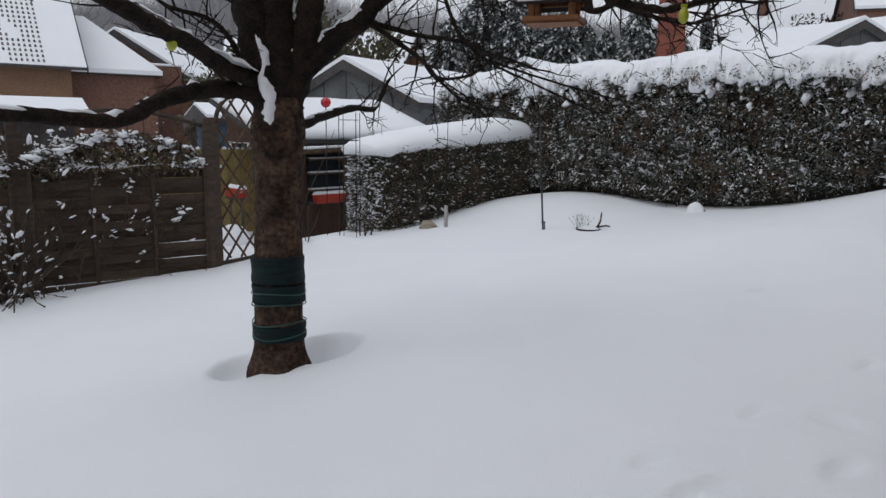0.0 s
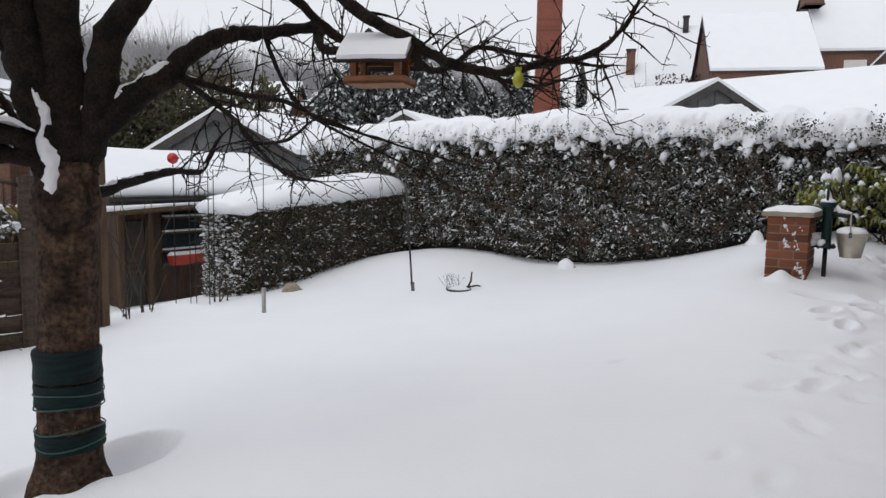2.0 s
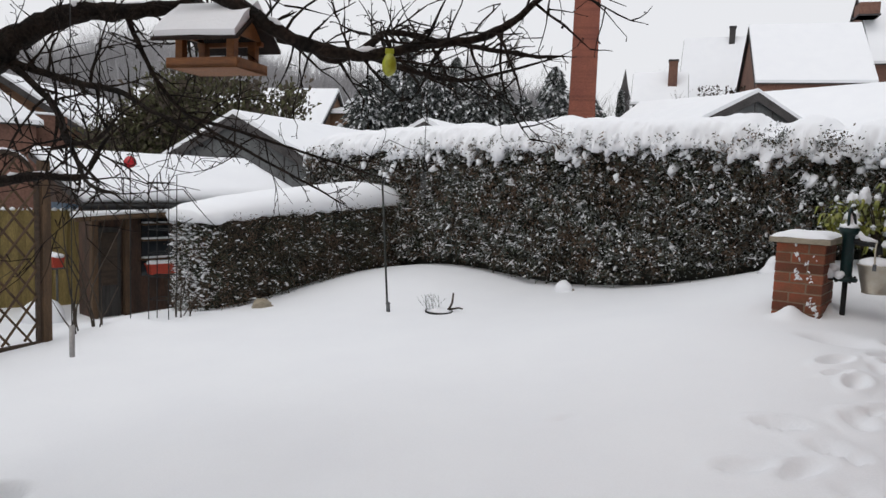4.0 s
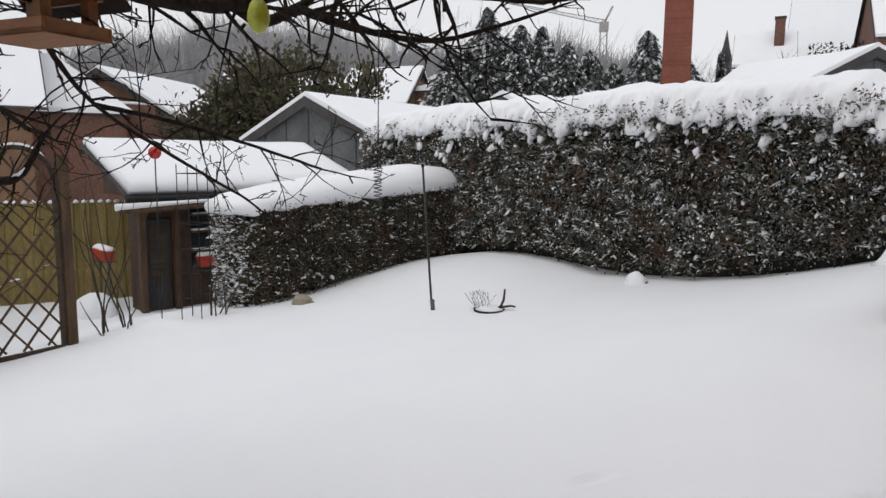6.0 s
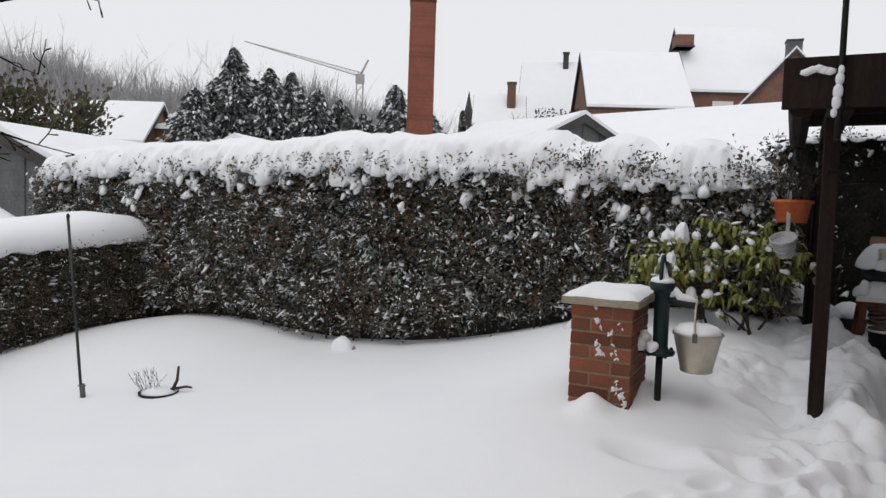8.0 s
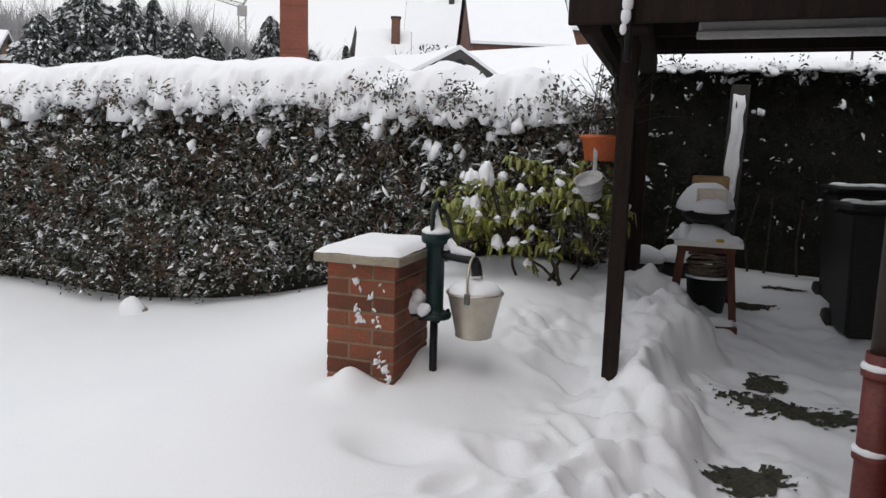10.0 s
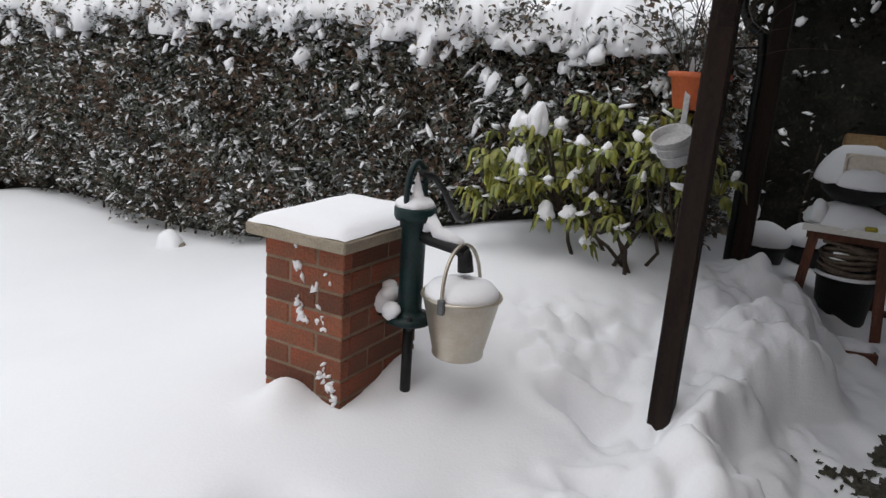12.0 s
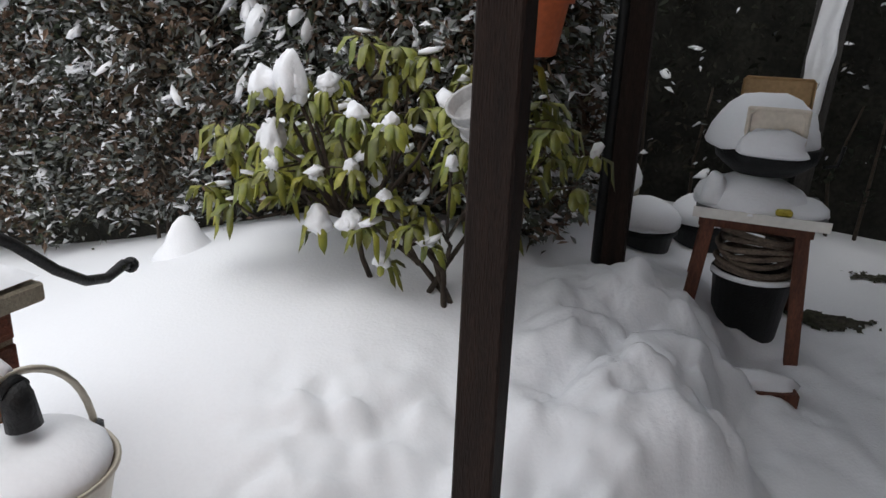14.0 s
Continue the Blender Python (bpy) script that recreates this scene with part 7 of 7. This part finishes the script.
vh, fh = leaf_quads(ch, rh.normal(size=(2600, 3)), rh.uniform(0.15, 0.4, 2600), rh.uniform(0.08, 0.2, 2600), rh)
raw("foliage", vh, fh, M_TWIG, hedge_row)
spire = empty("church_spire", Matrix.Translation((22.6, 90.2, 0)), "slim dark church spire far away", "spire")
part("tower", box(-0.6, 0.6, -0.6, 0.6, 0, 13.5), M_SLATE, spire)
part("point", lathe([(0.85, 13.5), (0.4, 15.2), (0.02, 17.2)], 8), M_SLATE, spire)
gable_roof_house("brick_house", 44.0, 20.0, 70, 14.0, 8.0, -0.5, 3.2, 6.4, M_BRICK_FAR, "snow-roofed house beyond the hedge", snow=0.22)
grey_hall((17.0, 22.3, 3.9), 1.5, 0.7, 40, 8, "grey gable beyond the dark hedge")
gable_roof_house("white_house", -16.5, 61.0, -12, 6.5, 7.0, 0, 6.4, 9.6, M_HOUSEBRICK, "distant house with a skylight in its snowy roof", snow=0.25, over=0.3)
gable_roof_house("flat_house", -10.0, 62.0, -8, 5.5, 6.0, 0, 7.6, 8.2, M_HOUSEBRICK, "distant brick house with a long white eave", snow=0.3, over=0.3, windows=((2.0, 6.0, 0.9, 0.9), (3.6, 6.0, 0.9, 0.9)))


# ---------- trees behind the gardens ----------
def fir(x, y, base, h, w, seed):
    r = np.random.default_rng(seed)
    th = empty("fir_tree", Matrix.Translation((x, y, base)), "fir tree with snow on its tiers, needles greyed for haze", "tree", group="row of firs")
    part("trunk", tube([(0, 0, 0), (0, 0, h * 0.97)], [0.16, 0.02], 6), M_TWIG, th)
    n = int(2200 + 190 * h)
    t = r.random(n) ** 0.75
    a = r.uniform(0, 2 * np.pi, n)
    tier = 0.72 + 0.28 * np.abs(np.sin(t * h * 2.3 + 0.8 * np.sin(a * 3 + seed)))
    rad = 1.5 * w * (1 - t) ** 0.66 * tier * r.uniform(0.35, 1.05, n) + 0.05
    rad *= 1 + 0.22 * np.sin(a * 3 + seed + t * 4)
    out = np.stack([np.cos(a), np.sin(a), r.normal(-0.15, 0.3, n)], -1)
    c = np.stack([rad * np.cos(a), rad * np.sin(a), 0.3 + t * (h - 0.35)], -1)
    L = r.uniform(0.3, 0.8, n) * (0.6 + 0.4 * (1 - t))
    v, f = leaf_quads(c, out, L, L * 0.5, r, 0.3)
    snowy = (r.random(n) < 0.30).astype(int)
    crown = raw("crown", v, f, [M_CONIFER, M_LEAFSNOW], th, mat_ids=snowy)
    return th


for i, (px, py, ph, pw) in enumerate(((-4.9, 50.5, 9.3, 1.9), (-2.6, 51.9, 12.4, 1.7), (-1.3, 53.2, 10.6, 1.5), (-0.2, 52.0, 11.2, 1.6), (1.25, 52.4, 11.1, 1.6), (3.0, 52.0, 10.0, 1.8), (4.6, 52.2, 9.4, 1.7), (6.3, 53.0, 8.6, 1.9), (8.4, 51.7, 10.6, 1.6), (11.0, 51.3, 8.6, 1.5), (9.6, 54.0, 8.8, 1.6), (-3.9, 52.5, 10.2, 1.8))):
    fir(px, py, -0.4, ph + 0.4, pw * 1.35, 40 + i)
fir(41.0, 42.0, -0.4, 15.4, 2.2, 60)
fir(48.0, 32.0, -0.4, 13.6, 2.2, 61)
slim = fir(15.6, 62.0, -0.4, 11.0, 0.55, 62)


def olive_tree(x, y, base, h, w, seed, label):
    """A broad evergreen with a brownish crown of loose clumps."""
    r = np.random.default_rng(seed)
    th = empty("evergreen_tree", Matrix.Translation((x, y, base)), label, "tree")
    part("trunk", tube([(0, 0, 0), (0.1, 0, h * 0.5), (0.1, 0.1, h * 0.85)], [0.22, 0.14, 0.04], 7), M_TWIG, th)
    for k in range(6):
        a = k * 1.05
        part("limb", tube([(0, 0, h * (0.2 + 0.08 * k)), (math.cos(a) * w * 0.5, math.sin(a) * w * 0.5, h * (0.36 + 0.08 * k))], [0.08, 0.02], 5), M_TWIG, th)
    m = 46
    cc = unit(r.normal(size=(m, 3))) * r.uniform(0.25, 0.98, (m, 1)) * np.array([w, w, h * 0.42]) + np.array([0, 0, h * 0.55])
    n = 9500
    k = r.integers(0, m, n)
    c = cc[k] + r.normal(size=(n, 3)) * 0.42
    c[:, 2] = np.maximum(c[:, 2], 0.2)
    L = r.uniform(0.16, 0.42, n)
    v, f = leaf_quads(c, c - np.array([0, 0, h * 0.3]) + r.normal(size=(n, 3)) * 1.2, L, L * 0.42, r)
    raw("crown", v, f, [M_OLIVE, M_OLIVEDARK], th, mat_ids=(r.random(n) < 0.45).astype(int))


M_OLIVE = material("olive_needles", (0.105, 0.105, 0.05), 0.85, var=0.3, scale=1.2, fine=8, bump_amount=0.0, island=0.4)
M_OLIVEDARK = material("brown_needles", (0.10, 0.08, 0.06), 0.9, var=0.3, scale=1.2, fine=8, bump_amount=0.0, island=0.4)
olive_tree(-9.7, 30.2, -0.4, 8.3, 2.6, 71, "broad olive-brown evergreen behind the hall")
olive_tree(-7.2, 31.2, -0.4, 6.6, 2.2, 72, "loose olive-brown evergreen beside a larger one")
olive_tree(-12.2, 29.2, -0.4, 4.9, 2.0, 73, "low brownish evergreen thicket")


def bare_tree(x, y, base, h, seed, mat):
    """A far leafless tree: trunk, forking limbs and a fan of fine twigs."""
    rr = random.Random(seed)
    th = empty("bare_tree", Matrix.Translation((x, y, base)), "tall leafless tree with grey twigs", "tree", group="leafless trees behind")
    bm = bmesh.new()
    V, F = [], []

    def grow(p, d, L, rad, level):
        q = p + d * L
        if level < 2:
            add_tube(bm, [p, p.lerp(q, 0.5) + Vector((rr.gauss(0, 0.06 * L), rr.gauss(0, 0.06 * L), 0)), q], [rad, rad * 0.8, rad * 0.6], 5, cap=False)
        else:
            s = d.cross(Vector((rr.gauss(0, 1), rr.gauss(0, 1), rr.gauss(0, 1)))).normalized() * rad
            k = len(V)
            V.extend([p - s, p + s, q])
            F.append((k, k + 1, k + 2))
        if level >= 4:
            return
        for _ in range(3 if level < 3 else 4):
            nd = (d + Vector((rr.gauss(0, 0.42), rr.gauss(0, 0.42), rr.gauss(0.12, 0.25)))).normalized()
            grow(p.lerp(q, rr.uniform(0.5, 1.0)), nd, L * rr.uniform(0.55, 0.8), rad * 0.5, level + 1)
    grow(Vector((0, 0, 0)), Vector((0, 0, 1)), h * 0.34, h * 0.012, 0)
    for _ in range(2):
        grow(Vector((0, 0, h * 0.2)), Vector((rr.gauss(0, 0.3), rr.gauss(0, 0.3), 1)).normalized(), h * 0.3, h * 0.009, 1)
    part("trunk", bm, mat, th)
    tagged(raw("twigs", V, F, mat, th), kind="stuff")


M_TWIGGREY = material("grey_twigs", (0.11, 0.10, 0.10), 0.95, var=0.2, scale=1, fine=8, bump_amount=0.0)
# the two farthest rows take the haze-paled twig colour
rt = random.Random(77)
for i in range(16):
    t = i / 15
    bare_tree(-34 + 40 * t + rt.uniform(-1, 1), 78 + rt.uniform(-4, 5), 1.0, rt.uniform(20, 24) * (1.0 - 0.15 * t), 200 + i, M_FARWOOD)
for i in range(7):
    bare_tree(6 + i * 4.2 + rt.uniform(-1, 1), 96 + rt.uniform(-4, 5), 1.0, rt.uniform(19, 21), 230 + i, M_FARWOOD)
for i, (px, py, ph) in enumerate(((-27, 34, 9.5), (-29.5, 36, 9), (-33, 33, 11), (-16, 33, 6.5), (17.2, 50.0, 11.2), (-28.5, 41.4, 15.5), (-25.3, 43.5, 13.5))):
    bare_tree(px, py, -0.4, ph, 250 + i, M_TWIGGREY)


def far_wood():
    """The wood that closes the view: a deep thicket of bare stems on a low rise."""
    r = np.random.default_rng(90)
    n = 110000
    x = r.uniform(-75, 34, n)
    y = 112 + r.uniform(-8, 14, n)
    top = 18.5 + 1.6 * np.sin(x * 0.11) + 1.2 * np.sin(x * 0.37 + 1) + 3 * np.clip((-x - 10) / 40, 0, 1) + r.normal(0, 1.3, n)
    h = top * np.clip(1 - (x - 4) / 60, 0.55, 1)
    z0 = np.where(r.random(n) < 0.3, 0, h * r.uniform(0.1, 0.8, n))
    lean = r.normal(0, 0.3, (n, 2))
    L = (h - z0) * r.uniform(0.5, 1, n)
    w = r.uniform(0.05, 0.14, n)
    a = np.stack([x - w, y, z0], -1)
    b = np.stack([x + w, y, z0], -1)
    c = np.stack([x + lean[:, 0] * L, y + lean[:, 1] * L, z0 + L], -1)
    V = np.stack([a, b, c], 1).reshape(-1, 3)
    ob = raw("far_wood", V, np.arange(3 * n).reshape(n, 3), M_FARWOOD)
    tagged(ob, "distant leafless wood, haze of falling snow put into its pale grey", "wood", kind="stuff")



far_wood()


def tower_crane():
    th = empty("tower_crane", Matrix.Translation((16.5, 201.5, 0)), "pale tower crane far off with a long jib", "crane")
    bm = bmesh.new()
    for sx, sy in ((-0.9, -0.9), (0.9, -0.9), (0.9, 0.9), (-0.9, 0.9)):
        add_tube(bm, [(sx, sy, 0), (sx, sy, 38)], 0.16, 4)
    for k in range(19):
        z = k * 2.0
        s = 1 if k % 2 else -1
        add_tube(bm, [(-0.9 * s, -0.9, z), (0.9 * s, -0.9, z + 2)], 0.11, 4)
    part("mast", bm, M_CRANE, th)
    bm = bmesh.new()
    a, b = Vector((0, 0, 38.5)), Vector((-31.5, 0, 45.8))
    up = Vector((0.25, 0, 1.1))
    add_tube(bm, [a, b], 0.16, 4)
    add_tube(bm, [a + up, b], 0.13, 4)
    for k in range(26):
        p, q = a.lerp(b, k / 26), (a + up).lerp(b, (k + 0.5) / 26)
        add_tube(bm, [p, q], 0.08, 4)
        add_tube(bm, [q, a.lerp(b, (k + 1) / 26)], 0.08, 4)
    part("jib", bm, M_CRANE, th)
    part("cab", box(-1.2, 1.2, -1.2, 1.2, 36.5, 39, 0.1), M_CRANE, th)
    part("counter_jib", tube([(0, 0, 38.6), (2.2, 0, 43.2)], 0.3, 5), M_CRANE, th)


M_CRANE = material("pale_grey_crane", (0.32, 0.31, 0.30), 0.6, var=0.1, scale=1, fine=6, bump_amount=0.0)
tower_crane()


# ---------- small things on the lawn and in the tree ----------
def rod(u_base, u_top, label):
    b, t = Vector(u_base), Vector(u_top)
    th = empty("garden_rod", Matrix.Translation(b), label, "rod")
    part("pole", tube([(0, 0, -0.2), t - b], [0.013, 0.012], 8), M_RODGREEN, th)
    part("sleeve", tube([(0, 0, -0.02), (t - b) * 0.075], [0.021, 0.02], 8), M_GREYMETAL, th)
    part("screw", tube([(-0.045, 0, 0.1), (0.02, 0, 0.1)], 0.006, 6), M_GREYMETAL, th)
    part("tip", lathe([(0.014, 0), (0.017, 0.01), (0.012, 0.03), (0.002, 0.04)], 8, Matrix.Translation(t - b)), M_BLACKIRON, th)


M_RODGREEN = material("dark_rod", (0.03, 0.035, 0.032), 0.5, metal=0.3, var=0.2, scale=10, fine=60, bump_amount=0.1)
rod((0.54, 8.80, gz(0.54, 8.80)), (0.42, 8.78, 1.80), "thin dark metal rod standing aslant in the snow")


def herb_pot():
    p = (1.15, 8.83)
    z = gz(*p)
    th = empty("herb_bowl", Matrix.Translation((*p, z)), "dark bowl sunk in snow with frosted herb twigs", "plant bowl")
    part("bowl", lathe([(0.12, -0.08), (0.165, -0.01), (0.172, 0.012), (0.16, 0.014), (0.10, -0.03)], 24), M_BLACKIRON, th)
    bm = bmesh.new()
    snow_lump(bm, 0, 0, -0.01, 0.16, 0.16, 0.06, 3.3, rough=0.2)
    part("snow", bm, M_SNOW, th, smooth=True)
    part("peg", tube([(0.10, 0.0, -0.02), (0.16, -0.01, 0.12), (0.17, -0.01, 0.24)], [0.016, 0.014, 0.01], 7), M_TWIG, th)
    part("side_twig", tube([(0.1, 0, 0.03), (0.24, -0.03, 0.06), (0.29, -0.03, 0.05)], [0.015, 0.012, 0.01], 6), M_TWIG, th)
    rr = random.Random(8)
    bm = bmesh.new()
    C, D = [], []
    for _ in range(16):
        q = Vector((rr.uniform(-0.15, -0.01), rr.uniform(-0.06, 0.06), 0.0))
        d = Vector((rr.gauss(-0.2, 0.3), rr.gauss(0, 0.3), 1)).normalized()
        pts = [q]
        for _k in range(4):
            d = (d + Vector((rr.gauss(0, 0.25), rr.gauss(0, 0.25), 0))).normalized()
            q = q + d * 0.055
            pts.append(q)
            C.append(tuple(q))
            D.append(tuple(d))
        add_tube(bm, pts, 0.003, 4)
    part("herb_twigs", bm, M_FROST, th)
    r = np.random.default_rng(4)
    v, f = blobs(np.array(C), r.uniform(0.006, 0.014, len(C)), np.array(D), r)
    tagged(raw("frost", v, f, M_LEAFSNOW, th, smooth=True), kind="stuff")


herb_pot()


def rose_bed():
    """Bare canes, an iron obelisk and the red glass ball in front of the shed."""
    rr = random.Random(21)
    for i, (x, y, h) in enumerate(((-2.63, 8.04, 0.5), (-2.85, 8.0, 0.45), (-2.95, 8.15, 1.5), (-2.75, 8.25, 1.7), (-1.95, 8.95, 0.6), (-2.1, 8.9, 0.75), (-2.0, 8.85, 0.5))):
        z = gz(x, y)
        th = empty("rose_cane", Matrix.Translation((x, y, z)), "bare brown rose cane sticking out of the snow", "plant stem", group="rose canes")
        for _ in range(2 if h < 1 else 4):
            p = Vector((rr.gauss(0, 0.03), rr.gauss(0, 0.03), -0.1))
            d = Vector((rr.gauss(0, 0.12), rr.gauss(0, 0.12), 1)).normalized()
            pts = [p]
            for _k in range(8):
                d = (d + Vector((rr.gauss(0, 0.14), rr.gauss(0, 0.14), 0.03))).normalized()
                p = p + d * (h + 0.1) / 8
                pts.append(p)
            part("cane", tube(pts, [0.009, 0.009, 0.008, 0.008, 0.007, 0.006, 0.005, 0.004, 0.003], 5), M_TWIG, th)
    x, y = -2.44, 8.42
    z = gz(x, y)
    th = empty("glass_ball", Matrix.Translation((x, y, z)), "shiny red glass garden ball on a thin rod", "garden ball")
    part("rod", tube([(0, 0, -0.2), (0, 0, 1.88 - z)], 0.007, 6), M_BLACKIRON, th)
    bm = bmesh.new()
    bmesh.ops.create_uvsphere(bm, u_segments=24, v_segments=16, radius=0.068, matrix=Matrix.Translation((0, 0, 1.93 - z)))
    part("ball", bm, M_REDGLASS, th, smooth=True)
    ob = empty("iron_obelisk", Matrix.Translation((-2.2, 8.75, gz(-2.2, 8.75))), "thin iron plant obelisk dusted with snow", "plant support")
    for sx, sy in ((-0.12, -0.12), (0.12, -0.12), (0.12, 0.12), (-0.12, 0.12)):
        part("leg", tube([(sx, sy, -0.1), (sx, sy, 1.75)], 0.006, 5), M_BLACKIRON, ob)
    for k in range(6):
        zz = 0.25 + 0.28 * k
        part("ring", tube([(-0.12, -0.12, zz), (0.12, -0.12, zz), (0.12, 0.12, zz), (-0.12, 0.12, zz), (-0.12, -0.12, zz)], 0.005, 5), M_BLACKIRON, ob)


M_REDGLASS = material("red_glass", (0.45, 0.015, 0.02), 0.12, var=0.1, scale=5, fine=30, bump_amount=0.0)
rose_bed()
stone = empty("terracotta_stone", Matrix.Translation((-1.15, 9.35, gz(-1.15, 9.35))), "ochre stone half buried at the low hedge's foot", "stone")
bm = bmesh.new()
snow_lump(bm, 0, 0, -0.02, 0.14, 0.09, 0.13, 8.0, rough=0.25)
part("stone", bm, M_CONCRETE, stone)


def bird_feeder():
    c = Vector((0.32, 3.22, 2.212))
    m = Matrix.Translation(c) @ pose(0, 0, 0, 0, 0, -16) @ Matrix.Scale(0.92, 4)
    th = empty("bird_feeder", m, "little wooden bird feeder hanging in the tree, snow on its roof", "bird feeder")
    part("floor", box(-0.17, 0.17, -0.115, 0.115, 0.0, 0.016, 0.002), M_WOODORANGE, th)
    for y in (-0.115, 0.105):
        part("floor_rim", box(-0.17, 0.17, y, y + 0.012, 0.0, 0.042, 0.002), M_WOODORANGE, th)
    for x in (-0.17, 0.158):
        part("floor_rim", box(x, x + 0.012, -0.102, 0.104, 0.0, 0.042, 0.002), M_WOODORANGE, th)
    for x in (-0.14, 0.105):
        for y in (-0.095, 0.06):
            part("pillar", box(x, x + 0.035, y, y + 0.035, 0.016, 0.135, 0.002), M_WOODORANGE, th)
    part("cross_beam", box(-0.16, 0.16, -0.1, -0.08, 0.118, 0.138, 0.002), M_WOODORANGE, th)
    part("cross_beam", box(-0.16, 0.16, 0.08, 0.1, 0.118, 0.138, 0.002), M_WOODORANGE, th)
    sw = Matrix(((0, 1, 0, 0), (1, 0, 0, 0), (0, 0, 1, 0), (0, 0, 0, 1)))
    for x in (-0.15, 0.135):
        g = prism([(-0.1, 0.138), (0.1, 0.138), (0, 0.235)], x, x + 0.015)
        bmesh.ops.transform(g, matrix=sw, verts=g.verts)
        bmesh.ops.recalc_face_normals(g, faces=g.faces)
        part("gable", g, M_WOODORANGE, th)
    for s in (-1, 1):
        g = prism([(0, 0.238), (s * 0.165, 0.10), (s * 0.165, 0.112), (0, 0.252)], -0.205, 0.205)
        bmesh.ops.transform(g, matrix=sw, verts=g.verts)
        bmesh.ops.recalc_face_normals(g, faces=g.faces)
        part("roof_board", g, M_DARKWOOD, th)
        g = prism([(0, 0.254), (s * 0.16, 0.118), (s * 0.168, 0.14), (s * 0.10, 0.215), (0, 0.288)], -0.19, 0.19)
        bmesh.ops.transform(g, matrix=sw, verts=g.verts)
        bmesh.ops.recalc_face_normals(g, faces=g.faces)
        bmesh.ops.subdivide_edges(g, edges=list(g.edges), cuts=3, use_grid_fill=True)
        for v in g.verts:
            v.co.z += 0.008 * n2(v.co.x, v.co.y, 111, 0.06)
        part("roof_snow", g, M_SNOW, th)
    for x in (-0.12, 0.12):
        part("cord", tube([(x, 0, 0.26), (x * 0.3, 0.02, 0.62)], 0.003, 5), M_BLACKIRON, th)


bird_feeder()


def hanging_egg(p, label, up):
    th = empty("hanging_egg", Matrix.Translation(p) @ Matrix.Scale(0.82, 4), label, "ornament", group="plastic eggs in the tree")
    bm = bmesh.new()
    add_lathe(bm, [(0.004, -0.05), (0.018, -0.043), (0.029, -0.027), (0.034, -0.008), (0.032, 0.014), (0.025, 0.036), (0.014, 0.05), (0.004, 0.055)], 18)
    part("shell", bm, M_EGG, th, smooth=True)
    part("bow", box(-0.02, 0.02, -0.004, 0.004, 0.05, 0.075, 0.002), M_EGG, th)
    part("string", tube([(0, 0, 0.055), (0.004, 0, up)], 0.0018, 4), M_BLACKIRON, th)


M_EGG = material("yellow_green_plastic", (0.42, 0.45, 0.04), 0.35, var=0.15, scale=12, fine=60, bump_amount=0.05)
hanging_egg((1.0, 3.12, 2.245), "yellow-green plastic egg hanging from a twig", 0.10)
hanging_egg((-1.67, 2.71, 2.05), "lime plastic egg tied under a snowy limb", 0.06)


def hanging_line(p, top, kind):
    th = empty("hanging_feeder", Matrix.Translation(p), "thin wire hanging from the tree with a small " + kind, "bird feeder")
    part("wire", tube([(0, 0, 0.12), (0.01, 0.0, top - p[2])], 0.0022, 4), M_BLACKIRON, th)
    if kind == "wire coil":
        pts = [(0.014 * math.cos(a), 0.014 * math.sin(a), 0.13 * a / 60) for a in np.arange(0, 60, 0.5)]
        part("coil", tube(pts, 0.0022, 4), M_GREYMETAL, th)
    else:
        part("tube", tube([(0, 0, 0), (0, 0, 0.13)], 0.011, 8), M_ENAMEL, th)


hanging_line((1.11, 3.91, 1.74), 2.62, "wire coil")
hanging_line((-0.27, 3.23, 1.05), 2.98, "pale tube")
